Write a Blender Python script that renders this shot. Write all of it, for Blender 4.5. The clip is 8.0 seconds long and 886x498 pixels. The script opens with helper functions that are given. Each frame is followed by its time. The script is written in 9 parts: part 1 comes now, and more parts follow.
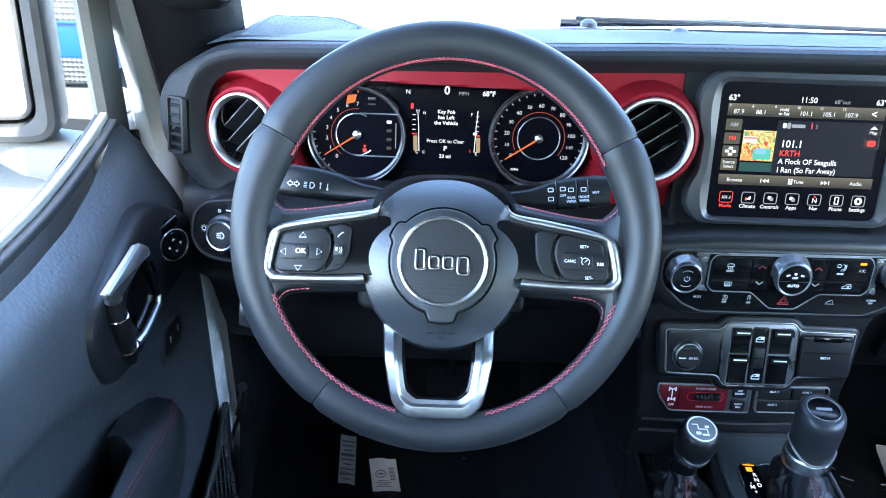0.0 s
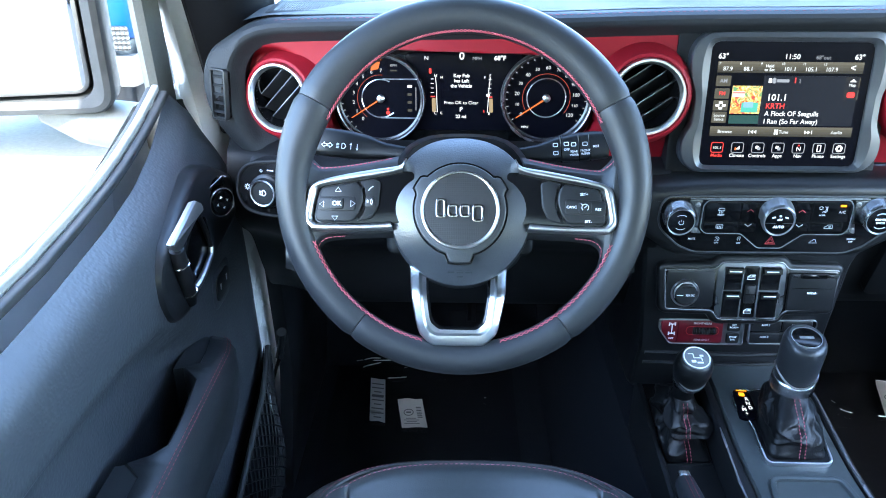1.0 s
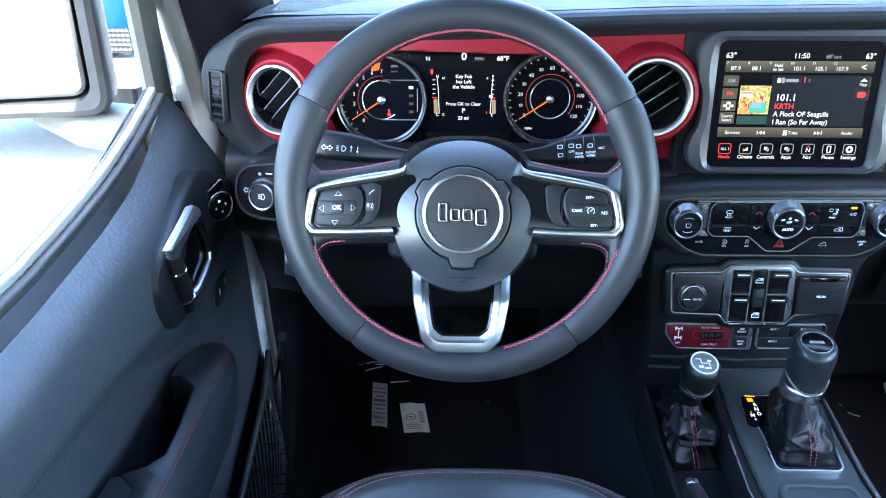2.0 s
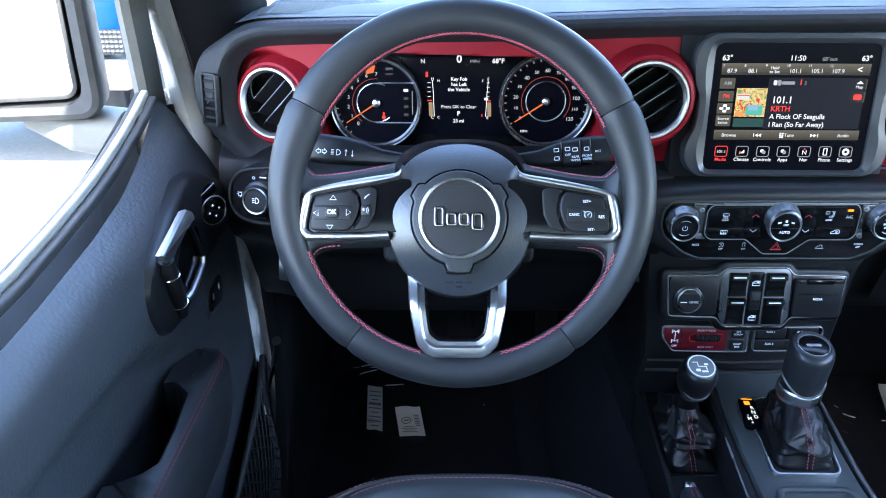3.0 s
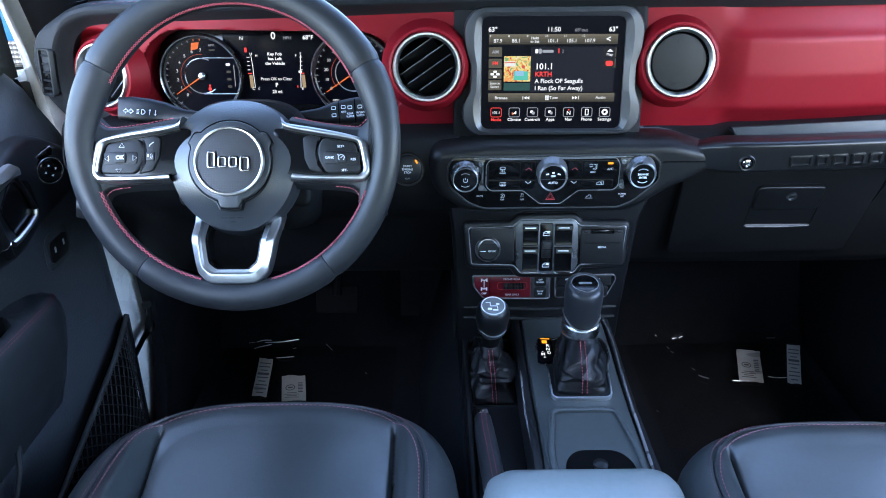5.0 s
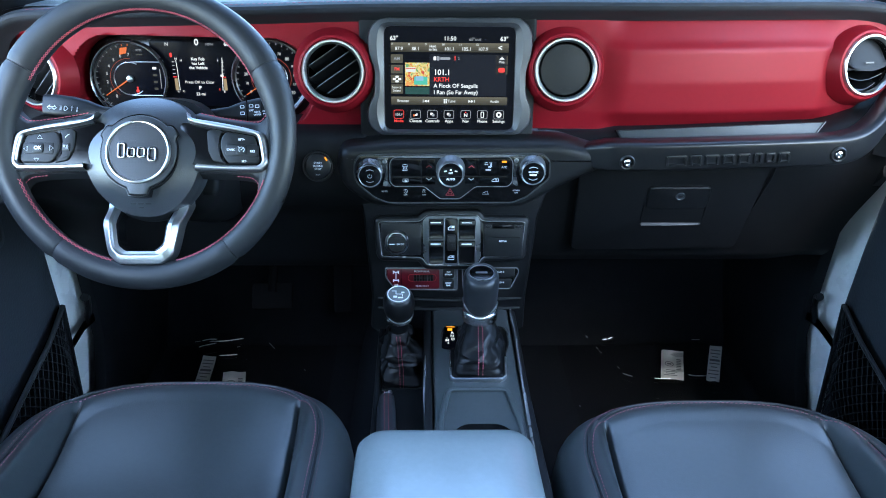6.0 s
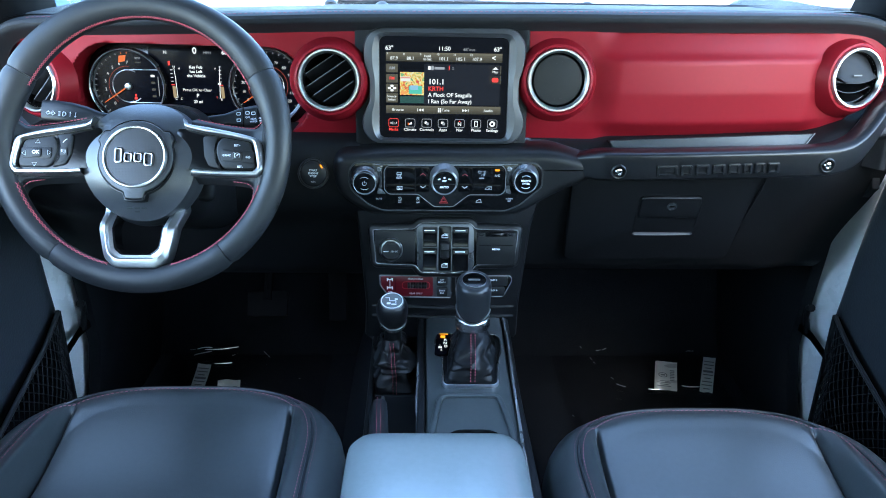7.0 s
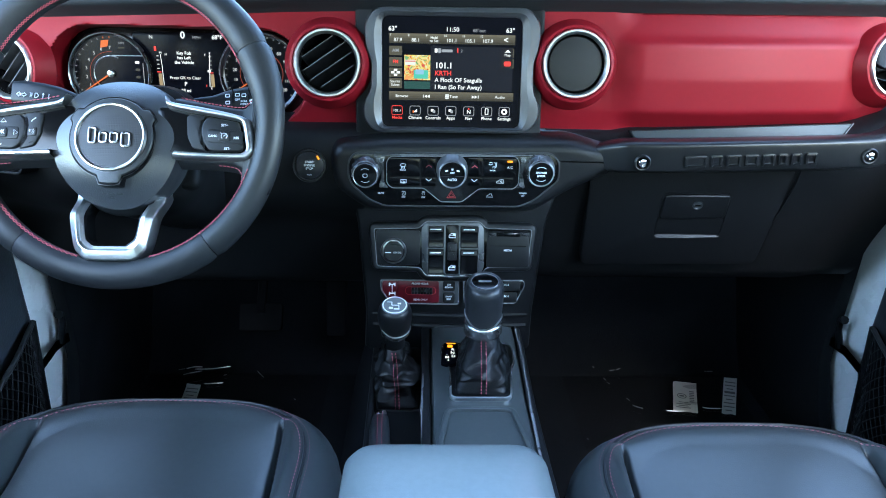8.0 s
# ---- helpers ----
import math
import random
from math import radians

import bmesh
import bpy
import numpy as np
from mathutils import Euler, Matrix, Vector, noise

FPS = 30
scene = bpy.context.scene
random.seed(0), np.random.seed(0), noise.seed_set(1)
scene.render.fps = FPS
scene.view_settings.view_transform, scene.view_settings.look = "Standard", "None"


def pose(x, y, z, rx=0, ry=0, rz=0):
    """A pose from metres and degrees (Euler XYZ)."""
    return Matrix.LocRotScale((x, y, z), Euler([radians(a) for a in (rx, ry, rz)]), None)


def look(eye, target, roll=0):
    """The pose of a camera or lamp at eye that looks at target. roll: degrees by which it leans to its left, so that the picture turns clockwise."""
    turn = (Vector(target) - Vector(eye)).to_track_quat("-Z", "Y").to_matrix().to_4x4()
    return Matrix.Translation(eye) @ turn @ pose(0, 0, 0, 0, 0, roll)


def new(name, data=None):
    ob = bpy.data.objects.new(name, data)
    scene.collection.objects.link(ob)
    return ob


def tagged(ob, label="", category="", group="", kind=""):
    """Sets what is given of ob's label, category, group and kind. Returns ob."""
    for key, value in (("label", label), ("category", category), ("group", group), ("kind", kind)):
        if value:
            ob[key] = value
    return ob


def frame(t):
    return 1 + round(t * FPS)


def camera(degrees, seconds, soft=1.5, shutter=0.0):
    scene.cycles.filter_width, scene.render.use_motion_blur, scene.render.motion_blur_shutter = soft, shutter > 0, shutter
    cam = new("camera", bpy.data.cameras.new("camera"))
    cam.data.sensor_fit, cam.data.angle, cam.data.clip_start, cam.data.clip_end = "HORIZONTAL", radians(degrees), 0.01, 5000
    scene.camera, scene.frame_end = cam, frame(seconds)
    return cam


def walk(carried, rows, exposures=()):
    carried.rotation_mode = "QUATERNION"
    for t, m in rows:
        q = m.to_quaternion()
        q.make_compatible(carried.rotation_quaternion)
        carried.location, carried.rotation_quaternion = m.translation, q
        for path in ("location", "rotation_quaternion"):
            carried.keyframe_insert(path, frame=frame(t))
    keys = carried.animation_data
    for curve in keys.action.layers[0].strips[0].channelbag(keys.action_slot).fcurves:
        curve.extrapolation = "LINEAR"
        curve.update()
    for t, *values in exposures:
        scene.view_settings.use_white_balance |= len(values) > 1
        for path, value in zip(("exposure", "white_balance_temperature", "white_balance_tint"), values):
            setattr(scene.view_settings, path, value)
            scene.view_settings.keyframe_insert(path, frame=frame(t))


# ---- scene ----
cam = camera(62.0, 8.0, soft=1.0)
PATH = [
    (0, (-0.403, 0.051, 1.519), (-0.374, 1.902, 0.761), 2.3),
    (0.5, (-0.401, -0.005, 1.545), (-0.393, 1.809, 0.703), 1.2),
    (1, (-0.401, -0.041, 1.548), (-0.426, 1.763, 0.686), 0.4),
    (1.5, (-0.401, -0.033, 1.544), (-0.436, 1.772, 0.683), 0.1),
    (3, (-0.404, -0.017, 1.545), (-0.418, 1.789, 0.687), 0.2),
    (3.5, (-0.403, -0.018, 1.544), (-0.414, 1.791, 0.691), 0.1),
    (4, (-0.386, -0.03, 1.544), (-0.399, 1.782, 0.698), -0.1),
    (4.5, (-0.293, -0.087, 1.534), (-0.294, 1.732, 0.702), -0.3),
    (5, (-0.165, -0.159, 1.515), (-0.143, 1.666, 0.697), -0.1),
    (5.2, (-0.121, -0.186, 1.51), (-0.089, 1.644, 0.706), -0.0),
    (6.3, (-0.043, -0.263, 1.507), (0.021, 1.588, 0.752), 0.9),
    (6.5, (-0.041, -0.266, 1.505), (0.021, 1.588, 0.758), 1.0),
    (7, (-0.041, -0.266, 1.503), (0.023, 1.595, 0.772), 1.2),
    (7.5, (-0.043, -0.26, 1.493), (0.025, 1.612, 0.792), 1.3),
    (8, (-0.048, -0.193, 1.423), (0.015, 1.699, 0.777), 1.2),
]
BASE = 4.40   # stops
walk(cam, [(t, look(eye, target, roll)) for t, eye, target, roll in PATH], [
    (0.0, BASE + 0.55, 5750, 4), (1.0, BASE + 0.75, 5800, 3), (1.7, BASE + 0.75, 5800, 3), (2.8, BASE + 0.25, 5850, 9), (4.0, BASE + 0.25, 5850, 9), (4.6, BASE + 0.22, 5900, 9), (5.2, BASE + 0.25, 5850, 8), (6.3, BASE + 0.23, 5750, 0), (8.0, BASE + 0.36, 5850, -1)])
# ---- light ----
SUN_EL, SUN_AZ = 47.0, 172.0   # degrees; azimuth from +y towards +x
world = bpy.data.worlds.new("world")
scene.world = world
world.use_nodes = True
wn = world.node_tree
for n_ in list(wn.nodes):
    wn.nodes.remove(n_)
w_out = wn.nodes.new("ShaderNodeOutputWorld")
w_bg = wn.nodes.new("ShaderNodeBackground")
w_sky = wn.nodes.new("ShaderNodeTexSky")
w_sky.sky_type = "NISHITA"
w_sky.sun_disc = False
w_sky.sun_elevation = radians(SUN_EL)
w_sky.sun_rotation = radians(SUN_AZ)
w_sky.dust_density = 1.5
w_bg.inputs["Strength"].default_value = 0.15
wn.links.new(w_sky.outputs[0], w_bg.inputs[0])
wn.links.new(w_bg.outputs[0], w_out.inputs[0])
sun_data = bpy.data.lights.new("sun", "SUN")
sun_data.energy, sun_data.angle, sun_data.color = 2.0, radians(0.53), (1.0, 0.95, 0.88)
sun_ob = new("sun", sun_data)
_sd = Vector((math.sin(radians(SUN_AZ)) * math.cos(radians(SUN_EL)), math.cos(radians(SUN_AZ)) * math.cos(radians(SUN_EL)), math.sin(radians(SUN_EL))))
sun_ob.matrix_world = look(tuple(_sd * 20), (0, 0, 1))

# ---- materials ----
def mat(name, color, rough=0.5, metal=0.0, bump=None, grain=None, vary=0.12, vary_scale=6.0, coat=0.0, spec=0.5, emit=None, rough_vary=0.08, sheen=0.0, alpha=None):
    """bump: (kind, scale, distance, strength); vary: soft colour variation at two scales."""
    m = bpy.data.materials.new(name)
    m.use_nodes = True
    nt = m.node_tree
    b = nt.nodes["Principled BSDF"]
    L = nt.links.new
    co = nt.nodes.new("ShaderNodeTexCoord")
    b.inputs["Roughness"].default_value = rough
    b.inputs["Metallic"].default_value = metal
    b.inputs["Specular IOR Level"].default_value = spec
    b.inputs["Coat Weight"].default_value = coat
    b.inputs["Coat Roughness"].default_value = 0.12
    if sheen:
        b.inputs["Sheen Weight"].default_value = sheen
    if vary:
        n1 = nt.nodes.new("ShaderNodeTexNoise")
        n1.inputs["Scale"].default_value = vary_scale
        n1.inputs["Detail"].default_value = 5
        n2 = nt.nodes.new("ShaderNodeTexNoise")
        n2.inputs["Scale"].default_value = vary_scale * 23
        n2.inputs["Detail"].default_value = 3
        L(co.outputs["Object"], n1.inputs["Vector"])
        L(co.outputs["Object"], n2.inputs["Vector"])
        add = nt.nodes.new("ShaderNodeMath")
        add.operation = "ADD"
        L(n1.outputs["Fac"], add.inputs[0])
        L(n2.outputs["Fac"], add.inputs[1])
        mr = nt.nodes.new("ShaderNodeMapRange")
        mr.inputs["From Min"].default_value = 0.6
        mr.inputs["From Max"].default_value = 1.4
        mr.inputs["To Min"].default_value = 1 - vary
        mr.inputs["To Max"].default_value = 1 + vary
        L(add.outputs[0], mr.inputs["Value"])
        mul = nt.nodes.new("ShaderNodeMix")
        mul.data_type = "RGBA"
        mul.blend_type = "MULTIPLY"
        mul.inputs["Factor"].default_value = 1.0
        mul.inputs["A"].default_value = (*color, 1)
        L(mr.outputs[0], mul.inputs["B"])
        L(mul.outputs["Result"], b.inputs["Base Color"])
        rr = nt.nodes.new("ShaderNodeMapRange")
        rr.inputs["From Min"].default_value = 0.3
        rr.inputs["From Max"].default_value = 0.7
        rr.inputs["To Min"].default_value = max(0.02, rough - rough_vary)
        rr.inputs["To Max"].default_value = min(1.0, rough + rough_vary)
        L(n1.outputs["Fac"], rr.inputs["Value"])
        L(rr.outputs[0], b.inputs["Roughness"])
    else:
        b.inputs["Base Color"].default_value = (*color, 1)
    if bump:
        kind, scale, dist, strength = bump
        if kind == "grain":
            t = nt.nodes.new("ShaderNodeTexVoronoi")
            t.feature = "SMOOTH_F1"
            out = t.outputs["Distance"]
        elif kind == "dots":
            t = nt.nodes.new("ShaderNodeTexVoronoi")
            t.inputs["Randomness"].default_value = 0.0
            out = t.outputs["Distance"]
        else:
            t = nt.nodes.new("ShaderNodeTexNoise")
            t.inputs["Detail"].default_value = 4
            out = t.outputs["Fac"]
        t.inputs["Scale"].default_value = scale
        L(co.outputs["Object"], t.inputs["Vector"])
        bp = nt.nodes.new("ShaderNodeBump")
        bp.inputs["Strength"].default_value = strength
        bp.inputs["Distance"].default_value = dist
        L(out, bp.inputs["Height"])
        L(bp.outputs[0], b.inputs["Normal"])
    if emit:
        b.inputs["Emission Color"].default_value = (*emit[0], 1)
        b.inputs["Emission Strength"].default_value = emit[1]
    return m


def glow(name, color, strength):
    """Lit parts of displays: a dark face that gives off light."""
    return mat(name, (0.006, 0.006, 0.006), 0.5, vary=0, spec=0.05, emit=(color, strength * 1.9 / 2 ** BASE))


M_SOFT = mat("soft_touch_vinyl", (0.030, 0.032, 0.036), 0.50, bump=("grain", 520, 0.0006, 0.35), vary=0.10, vary_scale=5)
M_HARD = mat("hard_black_plastic", (0.0075, 0.008, 0.009), 0.40, spec=0.32, bump=("noise", 1600, 0.0003, 0.25), vary=0.15)
M_TRIM = mat("charcoal_trim_plastic", (0.0286, 0.0306, 0.0340), 0.38, bump=("noise", 1400, 0.0002, 0.2), vary=0.10)
M_PIANO = mat("gloss_black", (0.004, 0.004, 0.0045), 0.16, vary=0.05, spec=0.30, rough_vary=0.05)
M_STALK = mat("stalk_plastic", (0.006, 0.0063, 0.007), 0.34, spec=0.28, bump=("noise", 1600, 0.0002, 0.2), vary=0.1)
M_STRIP = mat("grey_strip_vinyl", (0.021, 0.0235, 0.026), 0.48, spec=0.36, bump=("grain", 700, 0.0005, 0.4), vary=0.10)
M_GRAB = mat("grab_bar_plastic", (0.0065, 0.007, 0.008), 0.34, spec=0.40, bump=("grain", 800, 0.0004, 0.3), vary=0.12)
M_BUTTON = mat("button_rubber", (0.010, 0.0102, 0.011), 0.42, spec=0.30, vary=0.08)
M_LEATHER = mat("black_leather", (0.018, 0.0195, 0.022), 0.42, bump=("grain", 700, 0.0005, 0.22), vary=0.10, vary_scale=9)
M_WHEEL = mat("wheel_leather", (0.014, 0.015, 0.017), 0.50, spec=0.42, bump=("grain", 1100, 0.0003, 0.24), vary=0.08, vary_scale=14)
M_COVER = mat("airbag_vinyl", (0.032, 0.035, 0.040), 0.36, spec=0.80, bump=("grain", 700, 0.0005, 0.30), vary=0.10, vary_scale=9)
M_SEAT = mat("seat_leather", (0.034, 0.039, 0.041), 0.36, spec=0.85, bump=("grain", 900, 0.0004, 0.22), vary=0.12, vary_scale=7)
M_BOOT = mat("boot_leather", (0.0050, 0.0054, 0.006), 0.38, spec=0.30, bump=("grain", 800, 0.0006, 0.45), vary=0.22, vary_scale=30)
M_RED = mat("red_satin_panel", (0.165, 0.0045, 0.010), 0.48, metal=0.10, spec=0.16, bump=("noise", 2200, 0.0002, 0.15), vary=0.06)
# black vinyl paled: the sky's sheen on the lid is put into the colour
M_ARM = mat("sheen_painted_vinyl", (0.170, 0.190, 0.190), 0.42, spec=1.0, coat=0.5, bump=("grain", 900, 0.0004, 0.2), vary=0.08, vary_scale=7)
M_RIM = mat("mirror_surround", (0.028, 0.028, 0.027), 0.6, spec=0.15, bump=("noise", 700, 0.0006, 0.6), vary=0.35, vary_scale=60)
M_THREAD = mat("red_thread", (0.44, 0.085, 0.11), 0.7, vary=0.2, vary_scale=200)
M_SEAM = mat("dark_red_thread", (0.22, 0.04, 0.055), 0.7, vary=0.2, vary_scale=200)
M_SILVER = mat("satin_silver", (0.60, 0.60, 0.60), 0.34, metal=1.0, vary=0.05, rough_vary=0.05)
M_BEZEL = mat("silver_paint", (0.20, 0.205, 0.21), 0.32, metal=0.4, vary=0.05)
M_KNOB = mat("satin_dark_metal", (0.13, 0.135, 0.14), 0.30, metal=0.8, vary=0.06)
M_CONSOLE = mat("console_plastic", (0.050, 0.057, 0.058), 0.40, bump=("noise", 1400, 0.0002, 0.2), vary=0.10)
M_FASCIA = mat("matt_black_plastic", (0.0052, 0.0056, 0.0064), 0.56, spec=0.18, bump=("grain", 800, 0.0004, 0.3), vary=0.15)
# mirror-bright metal for the painted glints on the floor film
M_GLINT = mat("film_glint", (0.92, 0.93, 0.95), 0.30, metal=1.0, vary=0)
M_DOOR = mat("door_vinyl", (0.042, 0.046, 0.053), 0.41, bump=("grain", 300, 0.0010, 0.30), vary=0.12, vary_scale=5)
M_COLLAR = mat("bright_silver", (0.66, 0.67, 0.68), 0.26, metal=1.0, bump=("dots", 620, 0.0006, 0.5), vary=0.05)
M_DECK = mat("dash_top_vinyl", (0.022, 0.024, 0.027), 0.66, spec=0.12, bump=("grain", 520, 0.0006, 0.35), vary=0.10, vary_scale=5)
M_LIP = mat("lip_vinyl", (0.016, 0.0175, 0.020), 0.60, spec=0.20, bump=("grain", 520, 0.0006, 0.35), vary=0.10, vary_scale=5)
M_CAP = mat("grey_disc", (0.13, 0.14, 0.145), 0.35, vary=0.05)
M_RING = mat("brushed_ring", (0.62, 0.62, 0.62), 0.32, metal=1.0, vary=0.05, rough_vary=0.06)
M_EMBLEM = mat("smoked_chrome", (0.36, 0.35, 0.36), 0.26, metal=1.0, vary=0.05)
M_PALESTITCH = mat("pale_red_thread", (0.38, 0.14, 0.17), 0.75, vary=0.2, vary_scale=200)
M_PILLAR = mat("matt_black_trim", (0.0035, 0.0035, 0.004), 0.80, spec=0.06, bump=("noise", 900, 0.0004, 0.3), vary=0.2, vary_scale=20)
M_POD = mat("pod_plastic", (0.010, 0.011, 0.013), 0.36, spec=0.45, bump=("noise", 1500, 0.0003, 0.25), vary=0.12)
M_PEDAL = mat("pedal_rubber", (0.0035, 0.0035, 0.004), 0.80, spec=0.10, vary=0.2, vary_scale=30)
M_CHROME = mat("bright_chrome", (0.80, 0.80, 0.80), 0.10, metal=1.0, vary=0.03, rough_vary=0.04)
M_DIALRING = mat("smoked_chrome_ring", (0.065, 0.065, 0.07), 0.28, metal=0.5, vary=0.08)
M_DARKCHROME = mat("dark_chrome", (0.30, 0.30, 0.31), 0.25, metal=0.6, vary=0.05)
M_WHITE = mat("white_paint", (0.80, 0.80, 0.79), 0.30, vary=0.03, coat=0.5)
M_CARPET = mat("black_carpet", (0.014, 0.016, 0.020), 0.95, spec=0.1, bump=("noise", 900, 0.003, 0.8), vary=0.3, vary_scale=40)
M_HEAD = mat("headliner", (0.05, 0.05, 0.05), 0.9, bump=("noise", 600, 0.001, 0.4), vary=0.1)
M_RUBBER = mat("weather_seal_rubber", (0.03, 0.03, 0.03), 0.6, bump=("noise", 500, 0.0006, 0.4), vary=0.25, vary_scale=20)
M_GREY = mat("dusty_grey_paint", (0.085, 0.083, 0.074), 0.55, spec=0.2, bump=("noise", 900, 0.0003, 0.3), vary=0.14, vary_scale=14)
M_PAPER = mat("paper_label", (0.72, 0.71, 0.68), 0.7, vary=0.08, vary_scale=30)
M_INK = mat("printed_ink", (0.20, 0.20, 0.20), 0.7, vary=0.1)
M_BLUE = mat("blue_car_paint", (0.0015, 0.020, 0.072), 0.4, vary=0.05, spec=0.2)
# lit copy of the frame's grey: sunlight on the rail is painted in
M_RAIL = mat("sunlit_frame_paint", (0.30, 0.29, 0.26), 0.55, spec=0.2, bump=("noise", 900, 0.0003, 0.3), vary=0.14, vary_scale=14)
M_REDKEY = mat("dark_red_gloss", (0.10, 0.004, 0.010), 0.35, spec=0.3, vary=0.05)
M_MESH = mat("black_grille", (0.016, 0.017, 0.018), 0.6, spec=0.1, bump=("dots", 300, 0.003, 1.0), vary=0.15)
M_TYRE = mat("tyre_rubber", (0.02, 0.02, 0.02), 0.8, bump=("noise", 200, 0.002, 0.5), vary=0.2)
M_PRINT = mat("white_print", (0.85, 0.86, 0.88), 0.5, vary=0)
M_GREYPRINT = mat("grey_print", (0.55, 0.56, 0.58), 0.5, vary=0)
M_ORANGE = glow("amber_light", (1.0, 0.30, 0.01), 0.9)
M_SCREEN = mat("screen_glass", (0.003, 0.003, 0.005), 0.22, vary=0, spec=0.03)
M_REDPRINT = mat("red_print", (0.40, 0.03, 0.03), 0.5, vary=0)
G_WHITE = glow("lit_white", (1.0, 0.98, 0.95), 0.55)
G_NUMERAL = glow("lit_numeral", (0.95, 0.93, 0.92), 0.36)
G_GREY = glow("lit_grey", (0.62, 0.62, 0.66), 0.28)
G_DIM = glow("lit_dim", (0.35, 0.32, 0.25), 0.10)
G_RED = glow("lit_red", (1.0, 0.06, 0.05), 0.55)
G_ORANGE = glow("lit_orange", (1.0, 0.20, 0.04), 0.42)
G_NAVY = glow("lit_navy", (0.10, 0.10, 0.18), 0.04)
G_ARC = glow("lit_arc", (1.0, 0.16, 0.10), 0.22)
G_TAN = glow("lit_tan", (0.75, 0.52, 0.28), 0.26)
M_MIRROR = mat("mirror_glass", (0.40, 0.41, 0.43), 0.02, metal=1.0, vary=0)


def ground_material():
    m = mat("sunlit_concrete", (0.20, 0.193, 0.182), 0.85, bump=("noise", 60, 0.004, 0.6), vary=0.18, vary_scale=1.2)
    return m


def glass_material():
    m = bpy.data.materials.new("clear_glass")
    m.use_nodes = True
    nt = m.node_tree
    nt.nodes.remove(nt.nodes["Principled BSDF"])
    tr = nt.nodes.new("ShaderNodeBsdfTransparent")
    gl = nt.nodes.new("ShaderNodeBsdfGlossy")
    gl.inputs["Roughness"].default_value = 0.02
    mx = nt.nodes.new("ShaderNodeMixShader")
    mx.inputs[0].default_value = 0.04
    nt.links.new(tr.outputs[0], mx.inputs[1])
    nt.links.new(gl.outputs[0], mx.inputs[2])
    nt.links.new(mx.outputs[0], nt.nodes["Material Output"].inputs[0])
    return m


def tinted_material():
    """Privacy glass: lets about a tenth of the light through."""
    m = glass_material()
    m.name = "privacy_glass"
    for n in m.node_tree.nodes:
        if n.type == "BSDF_TRANSPARENT":
            n.inputs["Color"].default_value = (0.32, 0.34, 0.34, 1)
    return m


def film_material():
    """Thin clear plastic sheet: mostly see-through, glossy; its bright glints are separate strips."""
    m = bpy.data.materials.new("plastic_film")
    m.use_nodes = True
    nt = m.node_tree
    b = nt.nodes["Principled BSDF"]
    b.inputs["Base Color"].default_value = (0.015, 0.015, 0.017, 1)
    b.inputs["Roughness"].default_value = 0.07
    tr = nt.nodes.new("ShaderNodeBsdfTransparent")
    mx = nt.nodes.new("ShaderNodeMixShader")
    mx.inputs[0].default_value = 0.30
    nt.links.new(tr.outputs[0], mx.inputs[1])
    nt.links.new(b.outputs[0], mx.inputs[2])
    nt.links.new(mx.outputs[0], nt.nodes["Material Output"].inputs[0])
    return m


M_GROUND = ground_material()
M_GLASS = glass_material()
M_TINT = tinted_material()
M_FILM = film_material()

# ---- mesh helpers ----
class Fr:
    """A local frame: o, u to the right, v up, n towards the viewer."""

    def __init__(self, o, u=(1, 0, 0), v=(0, 0, 1)):
        self.o = Vector(o)
        self.u = Vector(u).normalized()
        v = Vector(v)
        self.v = (v - self.u * v.dot(self.u)).normalized()
        self.n = self.u.cross(self.v)

    def p(self, a, b, c=0.0):
        return self.o + self.u * a + self.v * b + self.n * c

    def at(self, a, b, c=0.0, turn=0.0):
        k, s = math.cos(radians(turn)), math.sin(radians(turn))
        return Fr(self.p(a, b, c), self.u * k + self.v * s, self.v * k - self.u * s)

    def matrix(self):
        m = Matrix((self.u, self.v, self.n)).transposed().to_4x4()
        m.translation = self.o
        return m


def thing(name, loc, label, category, group="", kind=""):
    e = new(name)
    e.empty_display_size = 0.05
    e.location = loc
    return tagged(e, label, category, group, kind)


def root_of(ob):
    while ob.parent:
        ob = ob.parent
    return ob


def part(name, bm, material, parent, label="", sharp=35, recalc=True, kind=""):
    """Links the bmesh, given in world metres, as one mesh object under parent."""
    if recalc:
        bmesh.ops.recalc_face_normals(bm, faces=bm.faces)
    if parent is not None:
        off = root_of(parent).location
        for v in bm.verts:
            v.co -= off
    me = bpy.data.meshes.new(name)
    bm.to_mesh(me)
    bm.free()
    me.polygons.foreach_set("use_smooth", [True] * len(me.polygons))
    me.set_sharp_from_angle(angle=radians(sharp))
    me.materials.append(material)
    ob = new(name, me)
    ob.parent = parent
    return tagged(ob, label, kind=kind)


def solo(name, bm, material, label="", category="", kind="", group="", sharp=35):
    """A top-level mesh with its origin at the middle of its base."""
    bmesh.ops.recalc_face_normals(bm, faces=bm.faces)
    xs = [v.co for v in bm.verts]
    o = Vector(((min(c.x for c in xs) + max(c.x for c in xs)) / 2, (min(c.y for c in xs) + max(c.y for c in xs)) / 2, min(c.z for c in xs)))
    for v in bm.verts:
        v.co -= o
    me = bpy.data.meshes.new(name)
    bm.to_mesh(me)
    bm.free()
    me.polygons.foreach_set("use_smooth", [True] * len(me.polygons))
    me.set_sharp_from_angle(angle=radians(sharp))
    me.materials.append(material)
    ob = new(name, me)
    ob.location = o
    return tagged(ob, label, category, group, kind)


def B():
    return bmesh.new()


